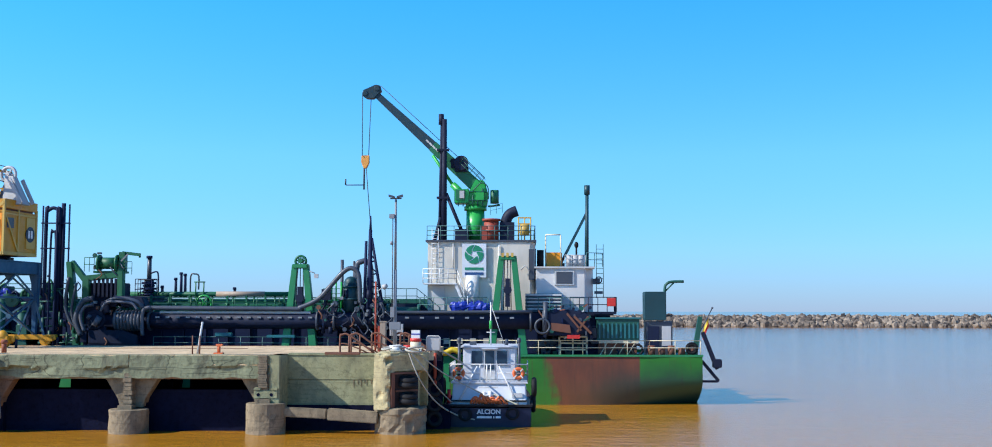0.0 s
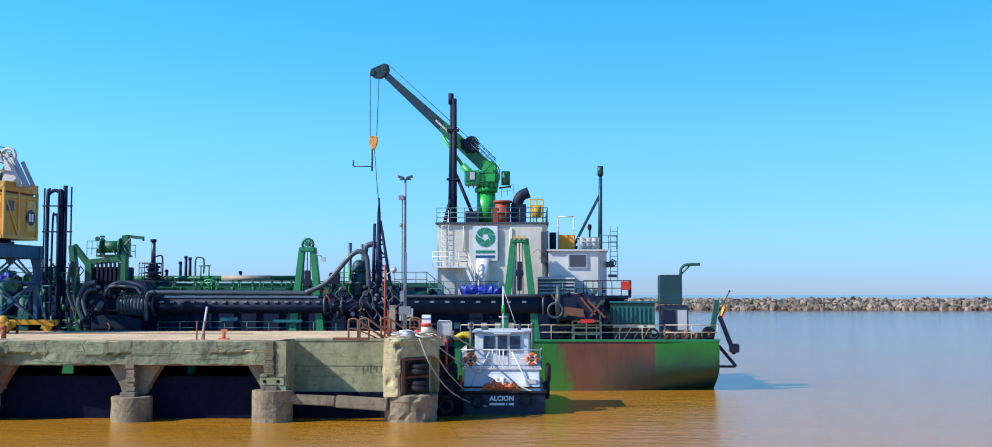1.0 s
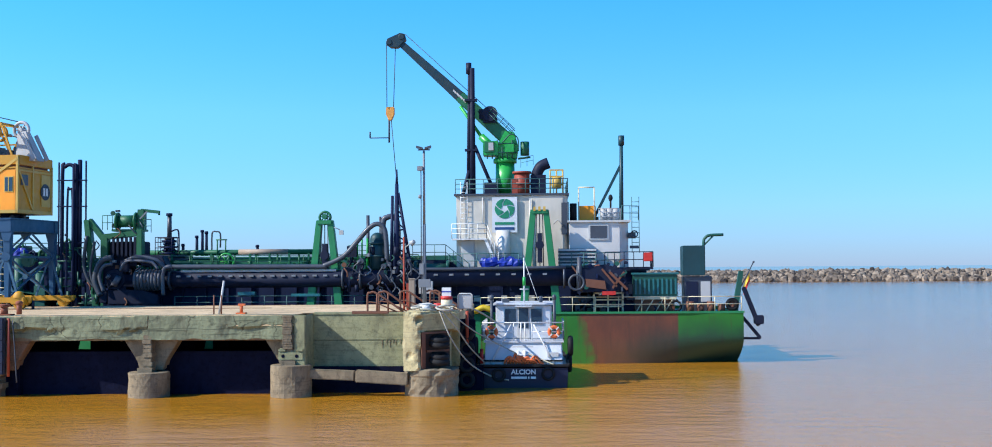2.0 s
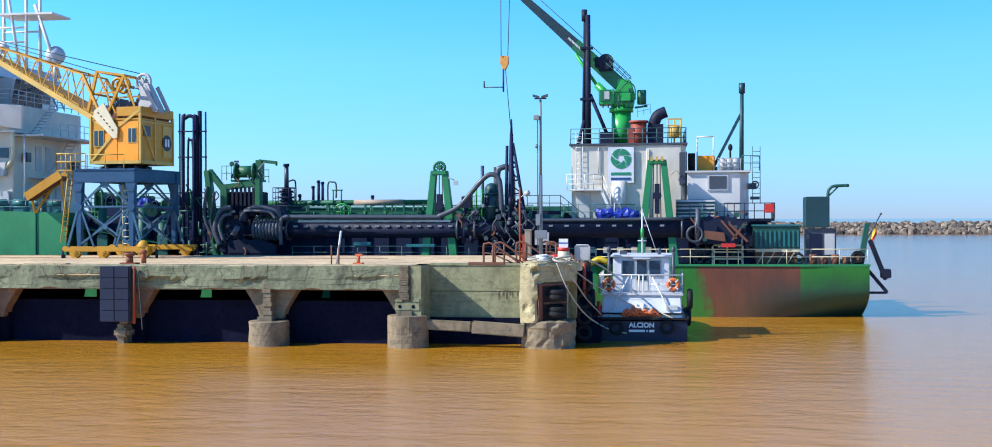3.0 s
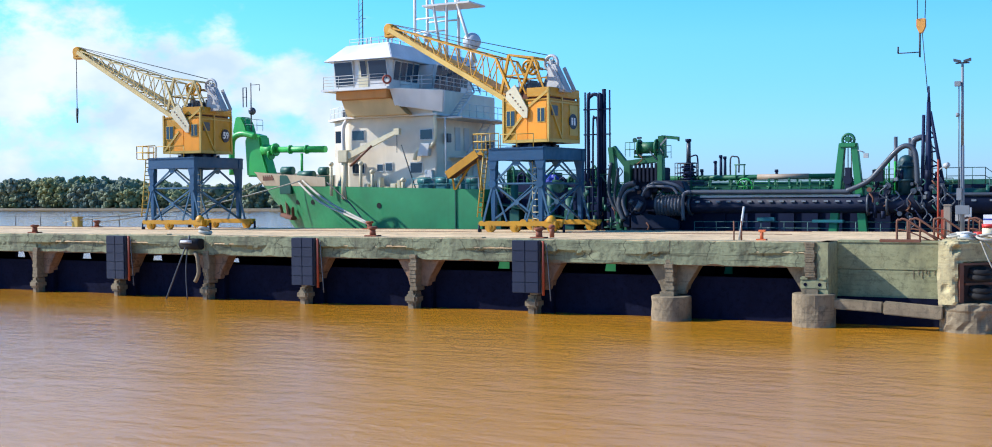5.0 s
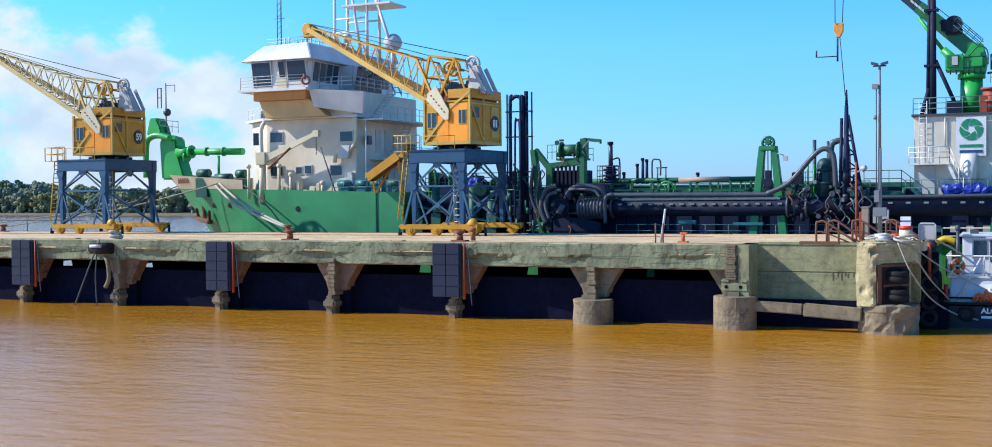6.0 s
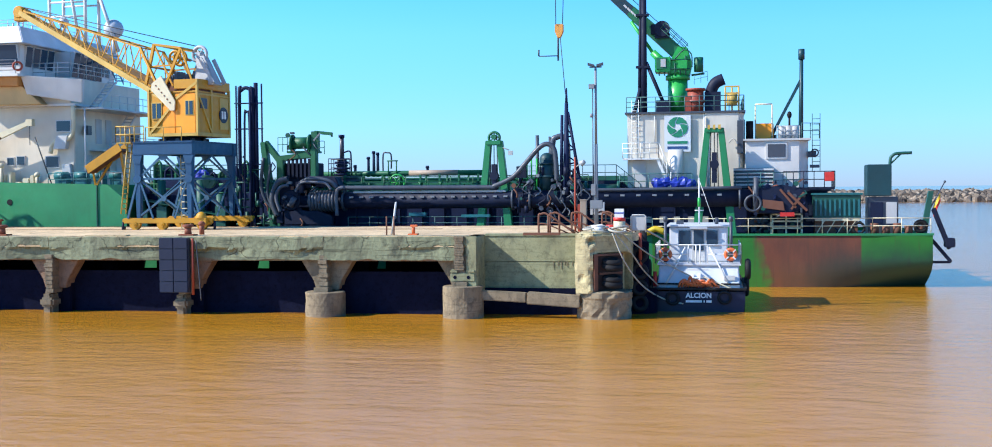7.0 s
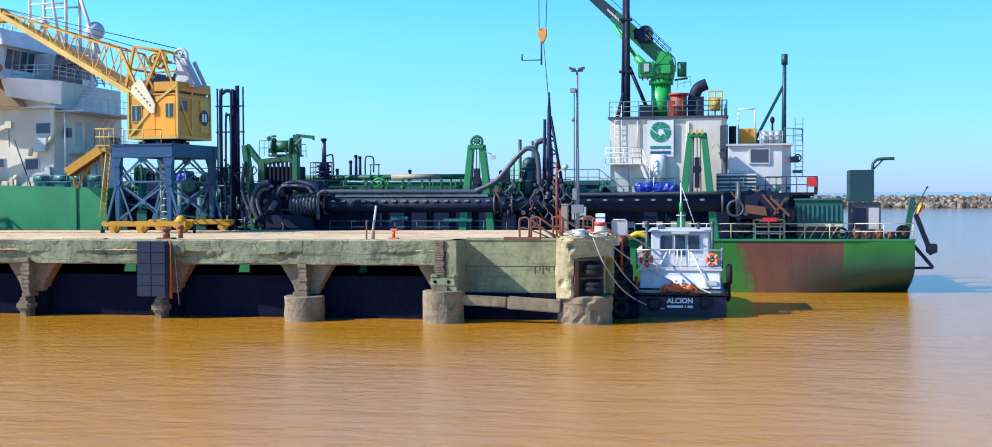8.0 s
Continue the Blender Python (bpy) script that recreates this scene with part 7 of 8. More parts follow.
    for x in (hx0, hx1):
        fr_.box(x - 0.07, x + 0.07, hy0 - 0.08, hy0 + 0.08, hz0, hz1 + (0.65 if x == hx1 else 0.1))
    fr_.box(hx1 - 0.08, hx1 + 0.08, hy1 - 0.1, hy1 + 0.06, hz0, hz1 + 0.2)
    fr_.beam((hx0 + 0.1, hy0 - 0.07, hz0 + 0.2), (hx0 + 1.5, hy0 - 0.07, hz0 + 1.7), 0.06, 0.16).beam((hx1 - 1.5, hy0 - 0.07, hz1 - 0.55), (hx1, hy0 - 0.07, hz1 + 0.45), 0.06, 0.16)
    fr_.box(hx0, hx1, hy0 - 0.08, hy0, hz0, hz0 + 0.2)
    fr_.box(hx1, hx1 + 0.07, hy0, hy1, hz0, hz0 + 0.22).box(hx1, hx1 + 0.07, 73.7, 73.84, hz0, hz1 + 0.1).beam((hx1 + 0.05, 72.2, hz1 - 0.3), (hx1 + 0.05, 73.7, hz0 + 0.3), 0.06, 0.12).box(hx1, hx1 + 0.06, hy0, hy1, hz1 - 0.3, hz1 - 0.18)
    part("frame_bar", fr_, M_PALEYEL, hs, every=True)
    part("door_panel", M().box(hx1 - 1.55, hx1 - 0.12, hy0 - 0.05, hy0 + 0.02, hz0 + 0.2, hz1 - 0.25).box(hx0 + 1.0, hx1 - 1.6, hy0 - 0.035, hy0 + 0.02, hz0 + 0.2, hz1 - 1.0), M_ORANGE, hs, "bright orange door panel", bevel=0.01)
    for a, b, z0, z1 in ((hx1 - 0.78, hx1 - 0.28, 11.55, 12.4), (hx0 + 0.3, hx0 + 0.92, 11.35, 12.3)):
        w_ = part("window", M().box(a - 0.06, b + 0.06, hy0 - 0.08, hy0, z0 - 0.06, z1 + 0.06), M_PALEYEL, hs)
        part("pane", M().box(a, b, hy0 - 0.1, hy0 - 0.05, z0, z1), M_GLASS, w_)
        part("glazing_bar", M().box((a + b) / 2 - 0.025, (a + b) / 2 + 0.025, hy0 - 0.12, hy0 - 0.09, z0, z1), M_PALEYEL, w_)
    w_ = part("window", M().box(hx1, hx1 + 0.06, 72.45, 73.2, 11.95, 12.6), M_STEEL, hs)
    if not numbered:
        part("number_door", M().box(hx1 + 0.0, hx1 + 0.05, 74.75, 75.85, hz0 + 0.5, hz1 - 0.35), M_PALEYEL, hs, bevel=0.02)
    d_ = part("number_disc", M().rod((hx1 + 0.02, 75.2, 11.65), (hx1 + 0.075, 75.2, 11.65), 0.52, n=26), M_NAVY, hs, "dark round number disc")
    rot = Matrix.Translation((hx1 + 0.085, 75.2, 11.65)) @ Euler((radians(90), 0, radians(90))).to_matrix().to_4x4()
    if numbered:
        text("number", "59", 0.72, rot, M_LETTER, d_, 0.005, "white number 59")
    else:
        for y in (74.93, 75.25):
            part("number_bar", M().box(hx1 + 0.07, hx1 + 0.09, y, y + 0.2, 11.4, 11.9), M_LETTER, d_, "white bar of an unreadable number")
    # jib foot plates, tower frame and lattice jib
    for y in (72.0, 75.4):
        part("foot_plate", M().prism([(cx - 0.75, 13.55), (cx - 0.05, 14.05), (cx + 0.95, 12.4), (cx + 0.9, 11.8), (cx + 0.6, 11.8), (cx - 0.8, 13.15)], "y", y - 0.13, y - 0.03), M_CREAMST, g, "cream bolted jib foot plate", bevel=0.02)
        bolts = M()
        for k in range(6):
            bolts.rod((cx - 0.42 + k * 0.2, y - 0.16, 13.42 - k * 0.22), (cx - 0.42 + k * 0.2, y - 0.12, 13.42 - k * 0.22), 0.055, n=6)
        part("bolt", bolts, M_BROWN, g, every=True)
    foot, tip = Vector((cx + 0.2, 73.7, 12.5)), Vector((cx - (11.5 if numbered else 11.9), 73.7, 18.85))
    d = (tip - foot).normalized()
    up = Vector((-d.z, 0, d.x)) * -1
    L = (tip - foot).length
    low = M()
    for y in (-1.65, 1.65):
        low.beam(foot + Vector((0, y, 0)), tip + Vector((0, y * 0.18, 0)), 0.16, 0.34)
    lat = M_CREAMJ if numbered else M_YELLOW
    part("lower_chord", low, M_CREAMJ if numbered else M_PALEYEL, g, "cream lower chord of the jib", every=True)
    upc, lac = M(), M()

    def station(t, side, hi):
        y = side * (1.65 + (0.3 - 1.65) * t)
        if not hi:
            return foot + d * (L * t) + Vector((0, y, 0))
        hgt = 2.1 * (1 - abs(t - 0.25) / 0.25) if t < 0.25 else 2.1 * (1 - (t - 0.25) / 0.75) + 0.25 * (t - 0.25)
        return foot + d * (L * t) + up * max(hgt, 0.15) + Vector((0, y, 0))

    N = 9
    ts = [0.16 + 0.82 * i / N for i in range(N + 1)]
    for s in (-1, 1):
        upc.beam(station(0.02, s, False), station(ts[1], s, True), 0.14, 0.16)
        for a, b in zip(ts[:-1], ts[1:]):
            upc.beam(station(a, s, True), station(b, s, True), 0.085, 0.10)
            lac.beam(station(a, s, False), station(b, s, True), 0.05, 0.06).beam(station(b, s, False), station(b, s, True), 0.05, 0.06)
    for t in ts:
        lac.beam(station(t, -1, True), station(t, 1, True), 0.07, 0.08).beam(station(t, -1, False), station(t, 1, False), 0.08, 0.1)
    for a, b in zip(ts[:-1], ts[1:]):
        lac.beam(station(a, -1, False), station(b, 1, False), 0.06, 0.07)
    part("upper_chord", upc, lat, g, every=True)
    part("lacing_bar", lac, lat, g, every=True)
    part("walkway", M().beam(foot + d * 1.8 + up * 0.15, foot + d * (L * 0.9) + up * 0.12, 0.5 if numbered else 2.1, 0.14, 0.3 if numbered else 0.5, 0.1), lat, g, "yellow jib walkway")
    part("jib_head", M().rod(tip + Vector((-0.1, -0.35, 0.05)), tip + Vector((-0.1, 0.35, 0.05)), 0.42, n=16).box(tip.x - 0.5, tip.x + 0.5, 73.4, 74.0, tip.z - 0.55, tip.z + 0.2), M_YELLOW, g, bevel=0.05)
    # counter frame with sheaves above the house
    fr2 = M()
    for y in (72.4, 75.0):
        fr2.beam((cx - 1.55, y, 13.3), (cx - 0.85, y, 16.1), 0.16, 0.18).beam((cx + 1.1, y, 15.8), (cx - 0.1, y, 13.4), 0.13, 0.15).beam((cx - 0.85, y, 16.1), (cx + 1.1, y, 15.8), 0.12, 0.14)
        fr2.beam((cx + 1.1, y, 15.8), (cx + 1.95, y, 13.5), 0.10, 0.12).beam((cx - 0.85, y, 16.1), (cx + 0.5, y, 13.4), 0.09, 0.11).beam((cx - 1.2, y, 14.7), (cx + 0.6, y, 14.75), 0.08, 0.1)
    for x, z in ((cx - 0.85, 16.1), (cx + 1.1, 15.8), (cx - 1.2, 14.7)):
        fr2.beam((x, 72.4, z), (x, 75.0, z), 0.12, 0.12)
    part("tower_frame", fr2, lat, g)
    part("tower_sheave", M().ring((cx + 0.3, 73.0, 15.3), (0, -1, 0), 0.4, 0.09, 18, 6).rod((cx + 0.3, 72.7, 15.3), (cx + 0.3, 74.8, 15.3), 0.1, n=8).ring((cx + 0.3, 73.6, 15.3), (0, -1, 0), 0.45, 0.1, 18, 6), M_YELLOW, g)
    part("counter_arm", M().hexa([(cx + 1.5, 73.3, 13.5), (cx + 3.0, 73.3, 13.5), (cx + 3.0, 74.2, 13.5), (cx + 1.5, 74.2, 13.5), (cx + 1.5, 73.5, 15.4), (cx + 2.1, 73.5, 15.4), (cx + 2.1, 74.0, 15.4), (cx + 1.5, 74.0, 15.4)]), M_LGREY, g, "grey counterweight arm", bevel=0.03)
    part("arm_plate", M().beam((cx + 2.0, 73.2, 15.2), (cx + 2.9, 73.2, 13.6), 0.08, 0.25).beam((cx + 2.3, 74.3, 15.2), (cx + 3.1, 74.3, 13.6), 0.08, 0.25), M_LGREY, g)
    m_ = M().ring((cx + 1.65, 73.75, 15.5), (0, -1, 0), 0.5, 0.11, 20, 6).rod((cx + 1.65, 73.5, 15.5), (cx + 1.65, 74.0, 15.5), 0.16, n=10)
    for k in range(3):
        a = k * math.pi / 3
        m_.rod((cx + 1.65 + 0.45 * math.cos(a), 73.75, 15.5 + 0.45 * math.sin(a)), (cx + 1.65 - 0.45 * math.cos(a), 73.75, 15.5 - 0.45 * math.sin(a)), 0.05, n=5)
    part("big_sheave", m_, M_LGREY, g, "grey spoked sheave wheel")
    ro = M().rod((cx + 1.6, 73.75, 16.0), tip + Vector((0.1, 0, 0.4)), 0.03, n=5).rod((cx + 1.6, 73.6, 15.0), (cx + 0.4, 73.6, 15.3), 0.03, n=5).rod((cx - 0.85, 72.5, 16.1), tip + Vector((0.4, -0.2, 0.3)), 0.025, n=5)
    if numbered:
        ro.rod(tip + Vector((-0.4, 0, 0)), tip + Vector((-0.4, 0, -5.0)), 0.035, n=5).rod(tip + Vector((-0.4, 0, -4.6)), tip + Vector((-0.4, 0, -5.8)), 0.12, 0.06, 8)
    part("rope", ro, M_CABLE, g)
    gear = M()
    for k in range(7):
        gear.box(cx - 0.9 + k * 0.42, cx - 0.65 + k * 0.42, 73.4 + 0.2 * (k % 2), 74.4, hz1 + 0.6, hz1 + 0.95 + 0.2 * (k % 3))
    part("roof_box", gear, M_STEEL, g, bevel=0.02, every=True)
    # slew everything above the portal about the turntable
    turn = Matrix.Translation((0.2, 0, 0)) @ Matrix.Rotation(radians(slew), 4, "Z") @ Matrix.Translation((-0.2, 0, 0))
    for o in g.children_recursive:
        if min(v.co.z for v in o.data.vertices) > zt + 0.04 - DZ and not o.name.startswith(("landing", "landing_rail", "top_railing", "top_plate")):
            o.data.transform(turn)
    return g


portal_crane(-38.15, False, -39.85, -35.85, 0.5, -1.1, 2.4, -6.5)
portal_crane(-67.7, True, -69.75, -65.1, 0.0, -1.65, 1.85, 4.0)
rails = thing("crane_track", (-60, 74, DZ), "worn steel crane rails set in the dock", "rail", kind="structure")
for y in (71.0, 76.2):
    part("rail", M().box(-128, -20, y - 0.04, y + 0.04, DZ - 0.01, DZ + 0.03), M_BROWN, rails)

# yellow gangway stored on its end behind the first crane
gw = thing("gangway", (-46.8, 80.1, 7.3), "folded yellow gangway resting on the dredger's bulwark", "gangway")
part("ramp", M().beam((-48.1, 80.1, 8.1), (-45.5, 80.1, 9.7), 0.9, 0.18), M_BROWN, gw)
part("side_rail", M().beam((-48.1, 79.6, 8.3), (-45.5, 79.6, 9.9), 0.1, 0.6).beam((-48.1, 80.6, 8.3), (-45.5, 80.6, 9.9), 0.1, 0.6), M_YELLOW, gw)
part("leg", M().beam((-45.7, 80.1, 9.6), (-45.6, 80.6, 7.1), 0.16, 0.16).beam((-46.2, 80.5, 9.5), (-47.9, 80.6, 7.2), 0.12, 0.14).beam((-48.0, 80.3, 8.2), (-48.0, 80.6, 7.2), 0.12, 0.12), M_YELLOW, gw)
part("tread", M().beam((-47.5, 79.62, 8.55), (-47.5, 80.58, 8.55), 0.3, 0.1).beam((-46.9, 79.62, 8.93), (-46.9, 80.58, 8.93), 0.3, 0.1).beam((-46.3, 79.62, 9.3), (-46.3, 80.58, 9.3), 0.3, 0.1), M_BROWN, gw, every=True)

# ---- the workboat at the dock's end ----
tug = thing("workboat", (-4.85, 70, 0), "small white and navy workboat moored stern-on by the dock", "boat")
TX = -4.85


def tug_half(y):
    u = max(0.0, (y - 70.5) / 6.5)
    return 2.45 * (1 - u ** 2.4) ** 0.7 if u < 1 else 0.02


ysn = [65.05, 65.4, 67, 69, 70.5, 72, 73.5, 75, 76, 76.7, 77.0]
m = M()
for side in (-1, 1):
    vs = []
    for y in ysn:
        h = tug_half(y)
        zt = 1.32 + 0.9 * max(0, (y - 69) / 8) ** 1.5
        for z, k in ((-0.8, 0.93), (0.05, 0.985), (0.7, 1.0), (zt, 1.0)):
            vs.append((TX + side * h * k, y, z))
    m.add(vs, [(i * 4 + j, i * 4 + 4 + j, i * 4 + 5 + j, i * 4 + 1 + j) for i in range(len(ysn) - 1) for j in range(3)], False)
h = tug_half(65.05)
m.add([(TX - h * 0.93, 65.05, -0.8), (TX + h * 0.93, 65.05, -0.8), (TX + h, 65.05, 0.7), (TX + h, 65.05, 1.32), (TX - h, 65.05, 1.32), (TX - h, 65.05, 0.7)], [(0, 1, 2, 3, 4, 5)])
hull = part("hull", m, M_NAVY, tug, "dark navy hull")
part("deck", M().prism([(TX + tug_half(y) * 0.98 * s, y) for s in (-1, 1) for y in (ysn if s < 0 else reversed(ysn))], "z", 1.2, 1.28), M_LGREY, tug)
part("rub_rail", M().beam((TX - 2.5, 65.0, 1.34), (TX + 2.5, 65.0, 1.34), 0.12, 0.12).beam((TX - 2.48, 65, 1.34), (TX - 2.48, 72, 1.36), 0.12, 0.12).beam((TX + 2.48, 65, 1.34), (TX + 2.48, 72, 1.36), 0.12, 0.12), M_RUBBER, tug)
text("name", "ALCION", 0.36, Matrix.Translation((TX + 0.05, 65.03, 0.98)) @ Euler((radians(90), 0, 0)).to_matrix().to_4x4(), M_LETTER, hull, 0.006, "white letters of the boat's name")
m = M()
for x0, x1 in ((-0.62, 0.22), (0.3, 0.36), (0.44, 0.72)):
    m.box(TX + x0, TX + x1, 65.02, 65.05, 0.62, 0.74)
part("port_bar", m, M_LETTER, hull, "white bars of small lettering")
part("stern_tyre", M().ring((TX + 1.38, 64.95, 0.9), (0, -1, 0), 0.3, 0.08, 18, 7), M_RUBBER, hull, "grey tyre on the stern")
part("stern_tyre", M().ring((TX - 1.3, 64.95, 0.85), (0, -1, 0), 0.3, 0.1, 18, 7), M_RUBBER, hull)
# white deck structure
tk = part("trunk", M().hexa([(TX - 2.1, 65.5, 1.28), (TX + 2.2, 65.5, 1.28), (TX + 2.2, 72, 1.28), (TX - 2.1, 72, 1.28), (TX - 2.05, 66.0, 2.55), (TX + 2.15, 66.0, 2.55), (TX + 2.15, 72, 2.55), (TX - 2.05, 72, 2.55)]), M_CLEAN, tug, "white deck trunk", bevel=0.06)
part("top_edge", M().box(TX - 2.15, TX + 2.25, 65.85, 72.1, 2.52, 2.62), M_CLEAN, tk)
part("hatch", M().hexa([(TX - 1.0, 65.7, 1.3), (TX + 1.0, 65.7, 1.3), (TX + 1.0, 65.9, 1.3), (TX - 1.0, 65.9, 1.3), (TX - 0.55, 65.9, 2.35), (TX + 0.55, 65.9, 2.35), (TX + 0.55, 66.05, 2.35), (TX - 0.55, 66.05, 2.35)]), M_GREYW, tk, bevel=0.02)
part("black_line", M().box(TX - 2.2, TX + 2.2, 65.45, 65.6, 1.52, 1.6), M_RUBBER, tk)
part("grille", M().box(TX + 1.35, TX + 1.95, 65.6, 65.72, 1.75, 2.0), M_GREYW, tk)
wh = part("cabin", M().box(TX - 1.55, TX + 1.6, 67.4, 71.2, 2.6, 4.55), M_CLEAN, tug, "white wheelhouse with dark windows", bevel=0.08)
part("roof", M().box(TX - 1.7, TX + 1.75, 67.2, 71.5, 4.52, 4.64), M_CLEAN, wh, bevel=0.04)
for a, b in ((-1.02, -0.4), (0.45, 1.05)):
    w_ = part("window", M().box(TX + a - 0.07, TX + b + 0.07, 67.34, 67.42, 3.43, 4.4), M_GREYW, wh, bevel=0.02)
    part("pane", M().box(TX + a, TX + b, 67.31, 67.36, 3.5, 4.33), M_GLASS, w_)
d_ = part("door", M().box(TX - 0.33, TX + 0.38, 67.35, 67.42, 2.65, 4.5), M_GREYW, wh, bevel=0.02)
part("pane", M().box(TX - 0.25, TX + 0.3, 67.31, 67.37, 3.25, 4.35), M_GLASS, d_)
part("canopy", M().box(TX - 0.45, TX + 0.5, 67.0, 67.4, 4.44, 4.5), M_CLEAN, wh)
for s in (-1, 1):
    part("corner_post", M().rod((TX + s * 1.75, 67.0, 2.6), (TX + s * 1.75, 67.0, 4.9), 0.1, 0.08, 8).ball((TX + s * 1.75, 67.0, 4.95), 0.13, 0.13, 0.18), M_STEEL, wh)
    part("side_tyre", M().ring((TX + s * 2.62, 66.2 + 0.2 * s, 2.3), (1, 0, 0), 0.42, 0.16, 18, 7), M_RUBBER, tug, "black tyre fender")
    part("side_tyre", M().ring((TX + s * 2.6, 68.6, 1.2), (1, 0, 0), 0.42, 0.15, 18, 7), M_RUBBER, tug)
ra = M()
for s in (-1, 1):
    ra.rail([(TX + s * 2.25, 71.5, 2.6), (TX + s * 2.25, 66.1, 2.6), (TX + s * 0.5, 66.1, 2.6)], 1.0, 1.2, 0.035, 2)
ra.rod((TX - 2.25, 66.1, 3.6), (TX + 2.25, 66.1, 3.6), 0.04, n=6)
part("railing", ra, M_WHITERAIL, tug, "white tubular railing")
part("tow_frame", M().rod((TX - 0.65, 66.0, 3.5), (TX - 1.75, 65.5, 1.4), 0.045, n=6).rod((TX + 0.6, 66.0, 3.5), (TX + 1.7, 65.5, 1.4), 0.045, n=6).rod((TX - 0.1, 66.0, 3.6), (TX - 0.1, 66.0, 2.5), 0.04, n=6).rod((TX + 0.12, 66.0, 3.6), (TX + 0.12, 66.0, 2.5), 0.04, n=6), M_WHITERAIL, tug)
for s in (-1, 1):
    b_ = part("lifebuoy", M().ring((TX + s * 1.72, 66.0, 3.1), (0, -1, 0), 0.26, 0.105, 20, 8), M_BUOY, tug, "orange lifebuoy with white bands")
    bands = M()
    for k in range(4):
        a = math.pi / 4 + k * math.pi / 2
        bands.beam((TX + s * 1.72 + 0.16 * math.cos(a), 65.99, 3.1 + 0.16 * math.sin(a)), (TX + s * 1.72 + 0.36 * math.cos(a), 65.99, 3.1 + 0.37 * math.sin(a)), 0.22, 0.07)
    part("band", bands, M_WHITEP, b_)
bit = part("tow_bitt", M().rod((TX - 0.25, 65.7, 1.28), (TX - 0.25, 65.7, 2.05), 0.09, n=8).rod((TX + 0.1, 65.7, 1.28), (TX + 0.1, 65.7, 2.1), 0.09, n=8).rod((TX - 0.5, 65.7, 1.85), (TX + 0.35, 65.7, 1.85), 0.08, n=8), M_WHITERAIL, tug)
rg = random.Random(8)
m = M()
for k in range(11):
    x = TX - 1.0 + k * 0.16
    m.tube([(x, 65.3, 1.42), (x + 0.12, 65.18, 1.62 + rg.uniform(0, 0.35)), (x + 0.35, 65.2, 1.5 + rg.uniform(0, 0.3)), (x + 0.5, 65.32, 1.42)], 0.065, 6, 4)
part("rope_heap", m, M_BUOY, tug, "heap of orange rope and gear")
part("plank", M().beam((TX + 0.3, 65.5, 1.95), (TX + 1.7, 65.4, 1.35), 0.1, 0.06), M_CREAMST, tug)
part("extinguisher", M().rod((TX - 2.25, 65.6, 1.4), (TX - 2.25, 65.6, 2.2), 0.1, n=10), M_REDP, tug, "red extinguisher")
part("mast", M().rod((TX + 0.05, 68.5, 4.6), (TX + 0.05, 68.5, 7.2), 0.05, 0.035, 8).rod((TX - 0.2, 68.5, 5.4), (TX + 0.3, 68.5, 5.4), 0.03, n=6).rod((TX + 0.05, 68.5, 7.1), (TX + 0.9, 68.3, 4.6), 0.015, n=4), M_WHITERAIL, tug, "white mast with an aerial")
part("aerial", M().rod((TX + 0.05, 68.5, 5.6), (TX + 0.05, 68.5, 6.1), 0.09, n=8), M_BRIGHT, tug)
part("roof_gear", M().rod((TX + 1.0, 68.5, 4.64), (TX + 1.0, 68.5, 5.0), 0.1, n=8).box(TX - 1.2, TX - 0.8, 68.2, 68.6, 4.64, 4.85), M_STEEL, tug)

# ---- lamp post and the clutter on the dock's corner ----
lp = thing("lamp_post", (-10.1, 64.4, DZ), "slim weathered lamp post with twin floodlights", "lamp")
part("pole", M().rod((-10.1, 64.4, DZ), (-10.1, 64.4, 9.0), 0.11, 0.09, 12).rod((-10.1, 64.4, 9.0), (-10.1, 64.4, 13.0), 0.075, 0.06, 12), M_GALV, lp)
part("cross_arm", M().beam((-10.42, 64.4, 13.05), (-9.78, 64.4, 13.05), 0.07, 0.07), M_STEEL, lp)
for s in (-1, 1):
    part("floodlight", M().hexa([(-10.1 + s * 0.06, 64.2, 13.07), (-10.1 + s * 0.40, 64.2, 13.14), (-10.1 + s * 0.40, 64.5, 13.14), (-10.1 + s * 0.06, 64.5, 13.07), (-10.1 + s * 0.06, 64.2, 13.17), (-10.1 + s * 0.40, 64.2, 13.27), (-10.1 + s * 0.40, 64.5, 13.27), (-10.1 + s * 0.06, 64.5, 13.17)]), M_STEEL, lp)
part("junction_box", M().box(-10.45, -10.15, 64.15, 64.35, 11.9, 12.15).box(-10.4, -9.75, 64.1, 64.3, 5.6, 6.05).box(-10.35, -10.1, 64.15, 64.35, 6.3, 6.9).rod((-10.3, 64.25, 10.4), (-10.3, 64.25, 10.6), 0.1, n=8), M_GALV, lp, bevel=0.02)
part("conduit", M().rod((-10.25, 64.28, 5), (-10.25, 64.28, 12), 0.03, n=6), M_STEEL, lp)


